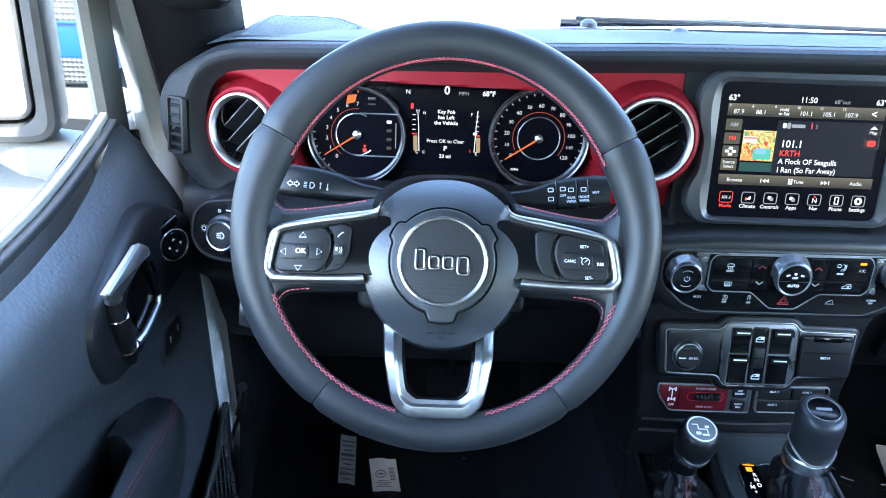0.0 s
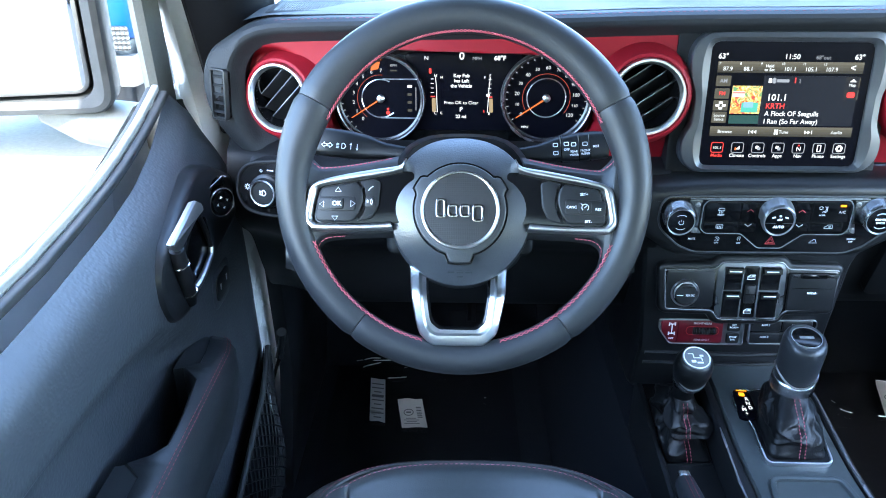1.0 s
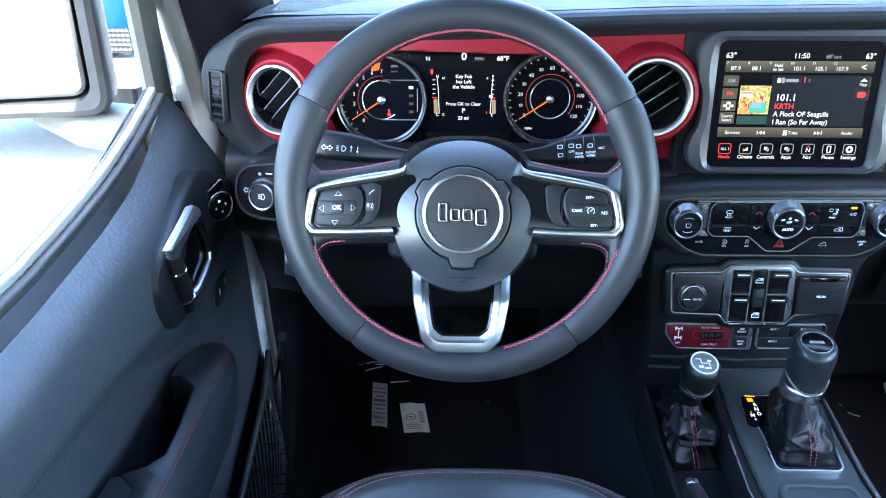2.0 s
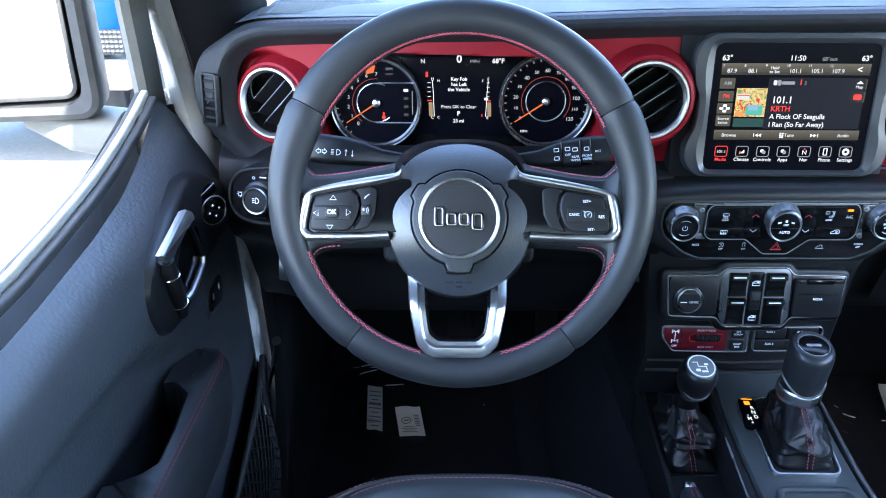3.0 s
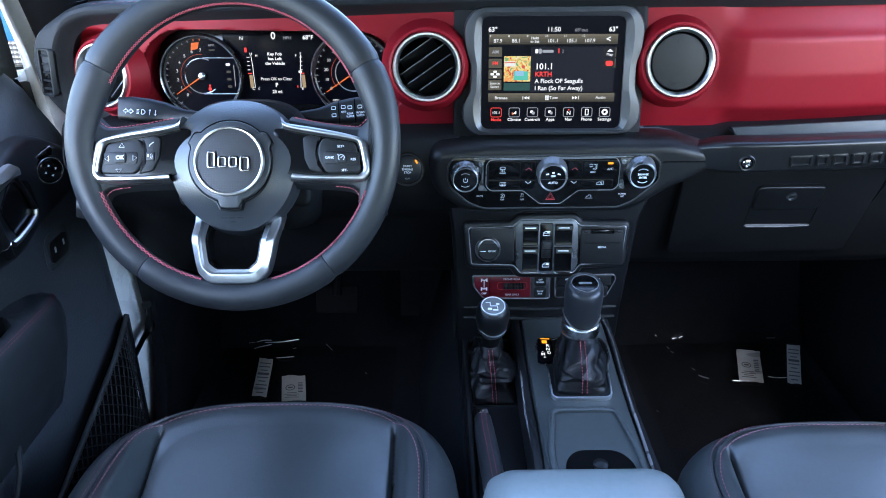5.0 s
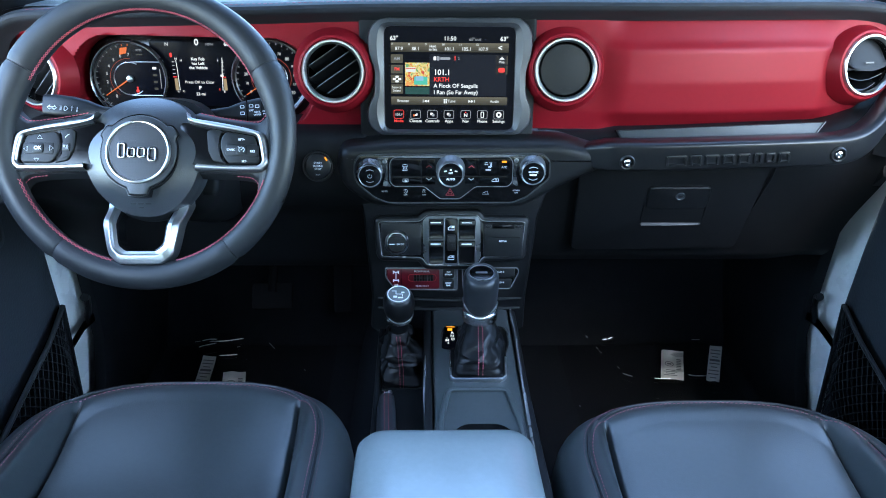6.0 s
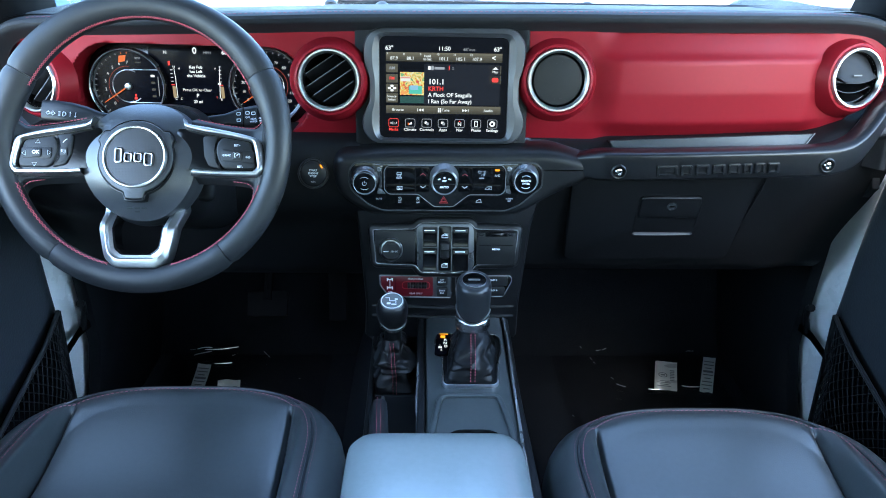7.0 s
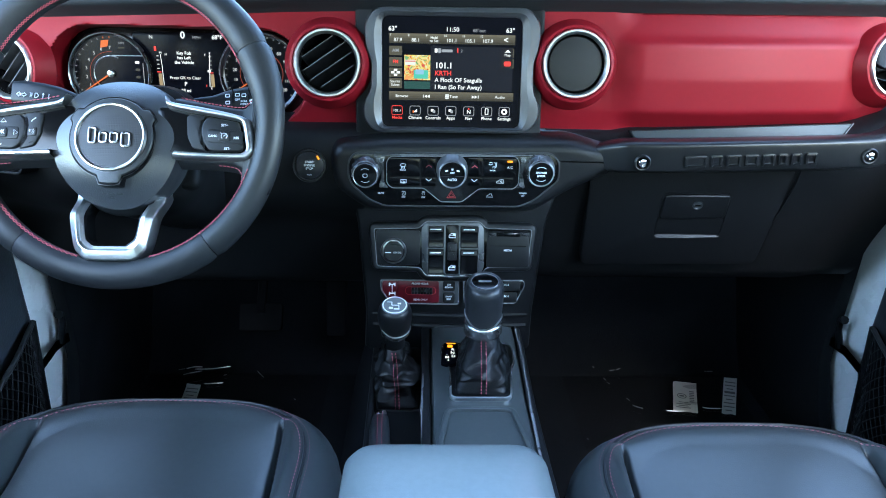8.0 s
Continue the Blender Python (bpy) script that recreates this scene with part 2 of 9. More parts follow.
def rings(bm, rows, close=True, cap0=False, cap1=False):
    """Skins rows of points, each row a loop of the same length."""
    vs = [[bm.verts.new(p) for p in r] for r in rows]
    n = len(vs[0])
    for a, b in zip(vs, vs[1:]):
        for i in range(n if close else n - 1):
            j = (i + 1) % n
            bm.faces.new((a[i], a[j], b[j], b[i]))
    if cap0:
        bm.faces.new(vs[0][::-1])
    if cap1:
        bm.faces.new(vs[-1])
    return vs


def area2(pts):
    return sum(a[0] * b[1] - b[0] * a[1] for a, b in zip(pts, pts[1:] + pts[:1]))


def inset(pts, d):
    """Offsets a counter-clockwise polygon inwards by d."""
    out = []
    n = len(pts)
    for i in range(n):
        p0, p1, p2 = Vector(pts[i - 1]), Vector(pts[i]), Vector(pts[(i + 1) % n])
        e1, e2 = (p1 - p0), (p2 - p1)
        if e1.length < 1e-9 or e2.length < 1e-9:
            out.append(tuple(p1))
            continue
        e1.normalize(), e2.normalize()
        n1, n2 = Vector((-e1.y, e1.x)), Vector((-e2.y, e2.x))
        m = n1 + n2
        k = max(0.35, 1 + n1.dot(n2))
        q = p1 + m * (d / k)
        out.append((q.x, q.y))
    return out


def rpoly(pts, r, seg=4):
    """Rounds the corners of a polygon; r may be a list."""
    if area2(list(pts)) < 0:
        pts = list(pts)[::-1]
        if isinstance(r, (list, tuple)):
            r = list(r)[::-1]
    out = []
    n = len(pts)
    for i in range(n):
        p0, p1, p2 = Vector(pts[i - 1]), Vector(pts[i]), Vector(pts[(i + 1) % n])
        rr = r[i] if isinstance(r, (list, tuple)) else r
        a, b = (p0 - p1), (p2 - p1)
        k = min(rr, a.length * 0.48, b.length * 0.48)
        a, b = p1 + a.normalized() * k, p1 + b.normalized() * k
        for s in range(seg + 1):
            t = s / seg
            q = a * (1 - t) ** 2 + p1 * 2 * t * (1 - t) + b * t * t
            out.append((q.x, q.y))
    return out


def rrect(w, h, r, cx=0.0, cy=0.0, seg=5):
    return rpoly([(cx - w / 2, cy - h / 2), (cx + w / 2, cy - h / 2), (cx + w / 2, cy + h / 2), (cx - w / 2, cy + h / 2)], r, seg)


def circle(r, cx=0.0, cy=0.0, n=40):
    return [(cx + r * math.cos(2 * math.pi * i / n), cy + r * math.sin(2 * math.pi * i / n)) for i in range(n)]


def prism(bm, fr, pts, c0, c1, bev=0.0, seg=2, dome=0.0):
    """A polygon of the frame's plane pushed from c0 out to c1, with its front edge rounded by bev."""
    pts = list(pts)
    if area2(pts) < 0:
        pts = pts[::-1]
    rows = [[fr.p(a, b, c0) for a, b in pts]]
    if bev > 0:
        for s in range(seg + 1):
            t = s / seg * math.pi / 2
            rows.append([fr.p(a, b, c1 - bev + bev * math.sin(t)) for a, b in inset(pts, bev * (1 - math.cos(t)))])
    else:
        rows.append([fr.p(a, b, c1) for a, b in pts])
    rings(bm, rows, cap0=True, cap1=True)
    return bm


def frame_ring(bm, fr, outer, inner, c0, c1, bev=0.0, c_in=None):
    """A frame between two loops of the same count, with rounded edges; its inner wall goes down to c_in."""
    c_in = c0 if c_in is None else c_in
    rows = [[fr.p(a, b, c0) for a, b in outer]]
    if bev:
        for s in range(3):
            t = s / 2 * math.pi / 2
            rows.append([fr.p(a, b, c1 - bev + bev * math.sin(t)) for a, b in inset(outer, bev * (1 - math.cos(t)))])
        for s in (2, 1, 0):
            t = s / 2 * math.pi / 2
            rows.append([fr.p(a, b, c1 - bev + bev * math.sin(t)) for a, b in inset(inner, -bev * (1 - math.cos(t)))])
    else:
        rows.append([fr.p(a, b, c1) for a, b in outer])
        rows.append([fr.p(a, b, c1) for a, b in inner])
    rows.append([fr.p(a, b, c_in) for a, b in inner])
    rings(bm, rows)
    return bm


def lathe(bm, fr, prof, n=48):
    """Turns a profile of (radius, height) round the frame's n axis."""
    rows = []
    for r, c in prof:
        rows.append([fr.p(max(r, 1e-5) * math.cos(2 * math.pi * i / n), max(r, 1e-5) * math.sin(2 * math.pi * i / n), c) for i in range(n)])
    rings(bm, rows, cap0=prof[0][0] < 1e-4, cap1=prof[-1][0] < 1e-4)
    return bm


def tube(bm, pts, r, n=8, closed=False, up=None):
    """Sweeps a circle along points; r is a number or one for each point."""
    pts = [Vector(p) for p in pts]
    m = len(pts)
    rows = []
    prev = None
    for i, p in enumerate(pts):
        a = pts[(i - 1) % m] if (closed or i > 0) else p
        b = pts[(i + 1) % m] if (closed or i < m - 1) else p
        t = (b - a).normalized()
        if prev is None:
            s = t.cross(Vector(up or (0, 0, 1)))
            if s.length < 1e-3:
                s = t.cross(Vector((1, 0, 0)))
        else:
            s = prev - t * prev.dot(t)
        s.normalize()
        prev = s
        q = t.cross(s)
        rr = r[i] if isinstance(r, (list, tuple)) else r
        rows.append([p + (s * math.cos(2 * math.pi * k / n) + q * math.sin(2 * math.pi * k / n)) * rr for k in range(n)])
    if closed:
        rows.append(rows[0])
        vs = [[bm.verts.new(x) for x in row] for row in rows[:-1]]
        vs.append(vs[0])
        for a, b in zip(vs, vs[1:]):
            for i in range(n):
                bm.faces.new((a[i], a[(i + 1) % n], b[(i + 1) % n], b[i]))
    else:
        rings(bm, rows, cap0=True, cap1=True)
    return bm


def grid(bm, fn, nu, nv):
    vs = [[bm.verts.new(fn(i / nu, j / nv)) for j in range(nv + 1)] for i in range(nu + 1)]
    for i in range(nu):
        for j in range(nv):
            bm.faces.new((vs[i][j], vs[i + 1][j], vs[i + 1][j + 1], vs[i][j + 1]))
    return vs


def box(bm, x0, x1, y0, y1, z0, z1, bev=0.0):
    """A box with all its edges rounded by bev."""
    fr = Fr(((x0 + x1) / 2, (y0 + y1) / 2, (z0 + z1) / 2), (1, 0, 0), (0, 1, 0))
    w, d, h = x1 - x0, y1 - y0, z1 - z0
    if bev <= 0:
        prism(bm, fr, [(-w / 2, -d / 2), (w / 2, -d / 2), (w / 2, d / 2), (-w / 2, d / 2)], -h / 2, h / 2)
        return bm
    pts = rrect(w, d, bev * 1.5, seg=3)
    rows = []
    for s in range(3):
        t = s / 2 * math.pi / 2
        rows.append([fr.p(a, b, -h / 2 + bev * (1 - math.sin(t))) for a, b in inset(pts, bev * (1 - math.cos(t)))])
    rows = rows[::-1]
    for s in range(3):
        t = s / 2 * math.pi / 2
        rows.append([fr.p(a, b, h / 2 - bev + bev * math.sin(t)) for a, b in inset(pts, bev * (1 - math.cos(t)))])
    rings(bm, rows, cap0=True, cap1=True)
    return bm


def smooth(a, b, x):
    t = min(1.0, max(0.0, (x - a) / (b - a)))
    return t * t * (3 - 2 * t)


def interp(x, table):
    """Linear look-up in rows of (x, y)."""
    if x <= table[0][0]:
        return table[0][1]
    for (x0, y0), (x1, y1) in zip(table, table[1:]):
        if x <= x1:
            return y0 + (y1 - y0) * (x - x0) / (x1 - x0)
    return table[-1][1]


def spline(pts, n=8, closed=False):
    """A Catmull-Rom curve through points of any dimension."""
    pts = [Vector(p) for p in pts]
    m = len(pts)
    out = []
    for i in range(m if closed else m - 1):
        p0 = pts[(i - 1) % m] if closed or i > 0 else pts[0]
        p1, p2 = pts[i], pts[(i + 1) % m]
        p3 = pts[(i + 2) % m] if closed or i + 2 < m else pts[-1]
        for s in range(n):
            t = s / n
            out.append(0.5 * (2 * p1 + (p2 - p0) * t + (2 * p0 - 5 * p1 + 4 * p2 - p3) * t * t + (3 * p1 - p0 - 3 * p2 + p3) * t ** 3))
    if not closed:
        out.append(pts[-1])
    return out


_text_data = {}


def text(name, body, fr, size, material, parent, align="CENTER", bold=0.0, depth=0.0002, squeeze=1.0, label=""):
    """Words in the built-in font, as a mesh lying in the frame's plane."""
    key = (body, align, bold, squeeze)
    if key not in _text_data:
        cu = bpy.data.curves.new("words", "FONT")
        cu.body, cu.align_x, cu.align_y, cu.size, cu.offset = body, align, "CENTER", 1.0, bold
        cu.resolution_u = 3
        tmp = bpy.data.objects.new("words", cu)
        scene.collection.objects.link(tmp)
        me = bpy.data.meshes.new_from_object(tmp.evaluated_get(bpy.context.evaluated_depsgraph_get()))
        bpy.data.objects.remove(tmp)
        bpy.data.curves.remove(cu)
        _text_data[key] = ([tuple(v.co) for v in me.vertices], [tuple(p.vertices) for p in me.polygons])
        bpy.data.meshes.remove(me)
    vs, fs = _text_data[key]
    bm = B()
    bv = [bm.verts.new(fr.p(x * size * squeeze, y * size, depth)) for x, y, _ in vs]
    for f in fs:
        try:
            bm.faces.new([bv[i] for i in f])
        except ValueError:
            pass
    return part(name, bm, material, parent, label, recalc=False)


def flat(name, pts, fr, material, parent, c=0.0003, thick=0.0003):
    return part(name, prism(B(), fr, pts, c - thick, c), material, parent)


def bar(name, a, b, w, h, fr, material, parent, c=0.0003, r=None):
    r = min(w, h) * 0.25 if r is None else r
    return flat(name, rrect(w, h, r, a, b, seg=2), fr, material, parent, c)


def stitches(bm, pts, length=0.004, gap=0.0025, r=0.0006, n=5):
    """A run of single thread stitches along a polyline."""
    pts = [Vector(p) for p in pts]
    d = [0.0]
    for a, b in zip(pts, pts[1:]):
        d.append(d[-1] + (b - a).length)

    def at(s):
        for i in range(len(pts) - 1):
            if s <= d[i + 1]:
                k = (s - d[i]) / max(1e-9, d[i + 1] - d[i])
                return pts[i].lerp(pts[i + 1], k)
        return pts[-1]

    s = 0.0
    while s + length < d[-1]:
        a, b = at(s), at(s + length)
        m = (a + b) / 2
        tube(bm, [a, m, b], [r * 0.5, r, r * 0.5], n=n)
        s += length + gap
    return bm
# ---- ground and body shell ----
bm = B()
grid(bm, lambda u, v: Vector((-150 + 300 * u, -150 + 300 * v, 0)), 2, 2)
solo("ground", bm, M_GROUND, "pale sunlit concrete car park surface", "ground", "structure")

# floor pan, tunnel, firewall
FLOOR = 0.545


def floor_z(y):
    return interp(y, [(0.9, FLOOR), (1.15, FLOOR), (1.40, FLOOR + 0.012), (1.44, 0.63), (1.52, 0.85)])


bm = B()
grid(bm, lambda u, v: Vector((-0.80 + 1.65 * u, -1.8 + 3.32 * v, floor_z(-1.8 + 3.32 * v))), 8, 80)
floor = solo("floor", bm, M_CARPET, "black carpeted car floor", "floor", "structure")
bm = B()
box(bm, -0.80, 0.80, 1.50, 1.56, 0.5, 1.33)
solo("firewall", bm, M_CARPET, "dark firewall behind the pedals", "wall", "structure")
bm = B()
for x0, x1 in ((-0.82, -0.80), (0.85, 0.87)):
    box(bm, x0, x1, -1.8, 0.98, 0.40, 0.62)
solo("sill_panel", bm, M_WHITE, "white painted body sill under the doors", "sill", "structure")
# underbody so that no light comes from below
bm = B()
box(bm, -0.80, 0.80, -1.85, 2.6, 0.38, 0.50)
solo("underbody", bm, M_HARD, "black underside of the car", "underbody", "structure")

# roof and rear body: unseen, assumed; they shade the cabin
bm = B()
box(bm, -0.80, 0.85, -1.85, 0.78, 1.86, 1.92, 0.02)
solo("roof", bm, M_HEAD, "unseen dark lined roof that closes the cabin", "roof", "structure")
bm = B()
for s in (-1, 1):
    x0, x1 = sorted((s * 0.76, s * 0.80))
    box(bm, x0, x1, -1.85, -0.24, 0.45, 1.27)
solo("rear_side_panel", bm, M_HEAD, "dark trimmed rear side of the cabin", "wall", "structure")
bm = B()
box(bm, -0.80, 0.80, -1.90, -1.85, 0.45, 1.25)
solo("tailgate", bm, M_HEAD, "dark trimmed tailgate", "wall", "structure")
for s in (-1, 1):
    for y0, y1 in ((-0.32, -0.24), (-1.85, -1.77)):
        bm = B()
        x0, x1 = sorted((s * 0.755, s * 0.80))
        box(bm, x0, x1, y0, y1, 1.27, 1.87, 0.008)
        solo("body_pillar", bm, M_HARD, "black trimmed cabin pillar", "pillar", "structure")

# unseen plate, added to stop light leaking under the dash
bm = B()
box(bm, -0.80, 0.80, 1.16, 1.53, 1.335, 1.365)
solo("leak_plate", bm, M_HARD, "unseen black plate that stops light under the cowl", "cowl", "structure")
# unseen tinted glass, added to dim the light from behind
for s in (-1, 1):
    bm = B()
    x0, x1 = sorted((s * 0.775, s * 0.780))
    box(bm, x0, x1, -1.77, -0.32, 1.27, 1.86)
    solo("side_window", bm, M_TINT, "unseen dark tinted side window, dims light from behind", "window", "structure")
bm = B()
box(bm, -0.755, 0.755, -1.84, -1.835, 1.25, 1.86)
solo("rear_window", bm, M_TINT, "unseen dark tinted rear window, dims light from behind", "window", "structure")

SIDE = {-1: -0.003, 1: 0.048}   # passenger side moved outward to fit the camera's view
# A pillars: white outer post, inner trim
for s in (-1, 1):
    # post from the sill up along the door opening, then leaning back along the windscreen
    path = [(1.10, 0.50), (1.08, 0.80), (1.06, 1.10), (1.03, 1.34), (0.99, 1.45), (0.76, 1.90)]
    bm = B()
    rows = []
    for y, z in path:
        w = 0.0 if z < 1.2 else 0.022
        loop = [(0.735 + w, y - 0.055), (0.745 + w, y - 0.062), (0.785, y - 0.05), (0.80, y - 0.02), (0.80, y + 0.09), (0.74 + w, y + 0.10), (0.728 + w, y + 0.09), (0.728 + w, y - 0.04)]
        rows.append([Vector((s * a + SIDE[s], b, z)) for a, b in loop])
    rings(bm, rows, cap0=True, cap1=True)
    solo("door_post", bm, M_WHITE, "white painted front door post of the body", "pillar", "structure")
    bm = B()
    rows = []
    for y, z, e in [(1.03, 1.24, -0.006), (1.00, 1.34, 0.0), (0.965, 1.44, 0.004), (0.75, 1.88, 0.004)]:
        loop = [(0.655, y + 0.03), (0.664, y - 0.02), (0.685, y - 0.045), (0.715 + e, y - 0.055), (0.733 + e, y - 0.052), (0.741 + e, y - 0.040), (0.742 + e, y + 0.10), (0.66, y + 0.10)]
        rows.append([Vector((s * a + SIDE[s], b, z)) for a, b in loop])
    rings(bm, rows, cap0=True, cap1=True)
    solo("pillar_trim", bm, M_PILLAR, "black plastic trim on the windscreen pillar", "pillar", "structure")
    # kick panel beside the footwell
    bm = B()
    x0, x1 = sorted((s * 0.690 + SIDE[s], s * 0.712 + SIDE[s]))
    kf = Fr(((x0 + x1) / 2, 0, 0), (0, -s, 0), (0, 0, 1))
    prism(bm, kf, [(-s * y_, z_) for y_, z_ in ((1.035, 1.25), (1.055, 1.0), (1.075, 0.85), (1.085, 0.76), (1.06, 0.68), (1.02, 0.60), (1.00, 0.53), (1.55, 0.53), (1.55, 1.25))], -0.012, 0.012, 0.004)
    solo("kick_panel", bm, M_HARD, "black plastic kick panel beside the footwell", "trim", "structure")

# windscreen header and glass, cowl, bonnet, wipers
# unseen header, brought forward to keep sun off the dash
bm = B()
box(bm, -0.78, 0.82, 0.72, 0.82, 1.80, 1.90, 0.015)
solo("windscreen_header", bm, M_HEAD, "dark trimmed bar over the windscreen", "trim", "structure")
bm = B()
fr = Fr((0, 1.215, 1.40), (1, 0, 0), (0, -0.40, 0.43))
prism(bm, fr, rrect(1.40, 0.63, 0.03, 0, 0.315), -0.005, 0.0)
wind = solo("windscreen", bm, M_GLASS, "clear car windscreen", "windscreen", "structure")
wind.visible_shadow = False
bm = B()
grid(bm, lambda u, v: Vector((-0.74 + 1.48 * u, 1.20 + 0.16 * v, 1.385 + 0.008 * math.sin(v * 9))), 4, 8)
solo("cowl", bm, M_WHITE, "white painted cowl below the windscreen", "cowl", "structure")
bm = B()
box(bm, -0.10, 0.62, 1.262, 1.275, 1.392, 1.3955, 0.001)
solo("cowl_grille", bm, M_RUBBER, "dark slotted air intake in the cowl", "grille", "structure")


def bonnet(u, v):
    x = -0.74 + 1.48 * u
    y = 1.36 + 1.15 * v
    r = abs(x) / 0.74
    z = 1.385 - 0.045 * v - 0.25 * smooth(0.9, 1.0, v) - 0.03 * r ** 4
    z += 0.035 * (1 - smooth(0.30, 0.46, abs(x))) * smooth(0.0, 0.12, v)
    return Vector((x, y, z))


car = thing("car_bonnet", (0, 1.9, 1.1), "white car bonnet with a raised middle and black air slots", "bonnet")
bm = B()
grid(bm, bonnet, 60, 40)
part("skin", bm, M_WHITE, car)
for s in (-1, 1):
    bm = B()
    box(bm, s * 0.22 - 0.05, s * 0.22 + 0.05, 1.80, 1.84, 1.395, 1.402, 0.002)
    part("washer_vent", bm, M_HARD, car, "black bonnet air slot")
bm = B()
box(bm, -0.95, 0.95, 1.62, 2.5, 0.6, 1.28, 0.06)
solo("front_wing", bm, M_WHITE, "white front wings and engine bay sides", "car body", "structure")
for s, x in ((-1, -0.22), (1, 0.42)):
    w = thing("wiper", (x, 1.22, 1.41), "thin black windscreen wiper lying at rest", "wiper", "wipers")
    bm = B()
    tube(bm, [(x, 1.225, 1.418), (x + 0.25, 1.215, 1.428), (x + 0.45, 1.212, 1.428)], [0.007, 0.005, 0.003], 8)
    part("arm", bm, M_HARD, w)
    bm = B()
    box(bm, x + 0.02, x + 0.52, 1.204, 1.211, 1.424, 1.431, 0.002)
    part("blade", bm, M_RUBBER, w)

# handle pods on both windscreen pillars
for s in (-1, 1):
    g = thing("pillar_handle", (s * 0.665 + SIDE[s], 0.90, 1.44), "black grab handle on the windscreen pillar", "grab handle", "pillar handles")
    bm = B()
    rows = []
    for y, z, k in ((0.905, 1.448, 0.80), (0.90, 1.456, 1.0), (0.88, 1.50, 1.0), (0.84, 1.58, 0.9), (0.80, 1.66, 0.9), (0.77, 1.72, 1.0)):
        rows.append([Vector((s * (0.668 + 0.036 * k * a) + SIDE[s], y + 0.030 * k * b, z)) for a, b in rrect(2, 2, 0.5, seg=4)])
    rings(bm, rows, cap0=True, cap1=True)
    part("grip", bm, M_PILLAR, g)
    bm = B()
    box(bm, s * 0.69 + SIDE[s] - 0.02, s * 0.69 + SIDE[s] + 0.02, 0.895, 0.935, 1.462, 1.51, 0.006)
    part("foot", bm, M_PILLAR, g)
# ---- dashboard ----
XC = -0.005


def y_red(x):
    return 0.852 + 0.038 * smooth(0.24, 0.66, abs(x - XC))


def red_top(x):
    return interp(x, [(-0.70, 1.386), (-0.57, 1.389), (-0.36, 1.397), (-0.17, 1.4045), (0.17, 1.4105), (0.5, 1.412), (0.70, 1.412)])


def red_bottom(x):
    return interp(x, [(-0.675, 1.32), (-0.668, 1.295), (-0.655, 1.272), (-0.62, 1.252), (-0.25, 1.25), (0.24, 1.248), (0.40, 1.245), (0.56, 1.247), (0.60, 1.254), (0.63, 1.270), (0.665, 1.306), (0.69, 1.34)])


def rr_dist(x, z, cx, cz, hw, hh, r):
    """Distance outside a rounded rectangle (negative inside)."""
    qx, qz = abs(x - cx) - hw + r, abs(z - cz) - hh + r
    return math.hypot(max(qx, 0), max(qz, 0)) + min(max(qx, qz), 0) - r


_rf = [(0, 0.020), (0.08, 0.008), (0.17, -0.008), (0.45, -0.0145), (0.74, -0.0125), (0.80, -0.0045), (1, 0.010)]
RED_FACE = [sum(interp(k / 40 + o_ / 150, _rf) for o_ in (-3, -2, -1, 0, 1, 2, 3)) / 7 for k in range(41)]


def red_surface(x, t):
    z = red_bottom(x) + (red_top(x) - red_bottom(x)) * t
    y = y_red(x)
    i_ = min(int(t * 40), 39)
    face = RED_FACE[i_] + (RED_FACE[i_ + 1] - RED_FACE[i_]) * (t * 40 - i_)
    k = smooth(0.215, 0.26, x) * (1 - smooth(0.555, 0.60, x))
    y += face * (0.25 + 0.75 * k)
    d = rr_dist(x, z, -0.3885, 1.311, 0.177, 0.0640, 0.058)
    y += 0.075 * (1 - smooth(-0.004, 0.004, d))
    for vx, vz in ((-0.621, 1.3185), (-0.174, 1.337), (0.161, 1.341), (0.630, 1.3455)):
        y += 0.08 * (1 - smooth(0.036, 0.043, math.hypot(x - vx, z - vz)))
    y += 0.028 * (1 - smooth(0.046, 0.062, math.hypot(x + 0.634, z - 1.3185)))
    return Vector((x, y, z))


dash = thing("dashboard", (XC, 0.95, 1.0), "dark grey soft dashboard with a broad red satin band", "dashboard")
bm = B()
grid(bm, lambda u, v: red_surface(-0.675 + 1.365 * u, v), 440, 64)
part("trim_panel", bm, M_RED, dash, "red satin trim band", sharp=50)

# padded lip that frames the band at its top and ends
path = [(-0.50, 1.246), (-0.56, 1.246), (-0.605, 1.247), (-0.640, 1.262), (-0.662, 1.290), (-0.670, 1.32), (-0.668, 1.348), (-0.655, 1.372), (-0.630, 1.384), (-0.58, 1.388)]
path += [(x, red_top(x)) for x in (-0.45, -0.3, -0.15, 0, 0.15, 0.3, 0.45)]
path += [(0.58, 1.412), (0.640, 1.407), (0.668, 1.394), (0.684, 1.37), (0.690, 1.34), (0.690, 1.29), (0.688, 1.20)]
sp = spline([(a, b, 0) for a, b in path], 10)
prof = [(-0.003, 0.05), (-0.003, 0.003), (0.001, -0.001), (0.006, -0.008), (0.0105, -0.0155), (0.013, -0.0185), (0.0155, -0.0200), (0.019, -0.0205), (0.0235, -0.018), (0.0265, -0.011), (0.0280, -0.001), (0.0285, 0.03)]
bm = B()
rows = []
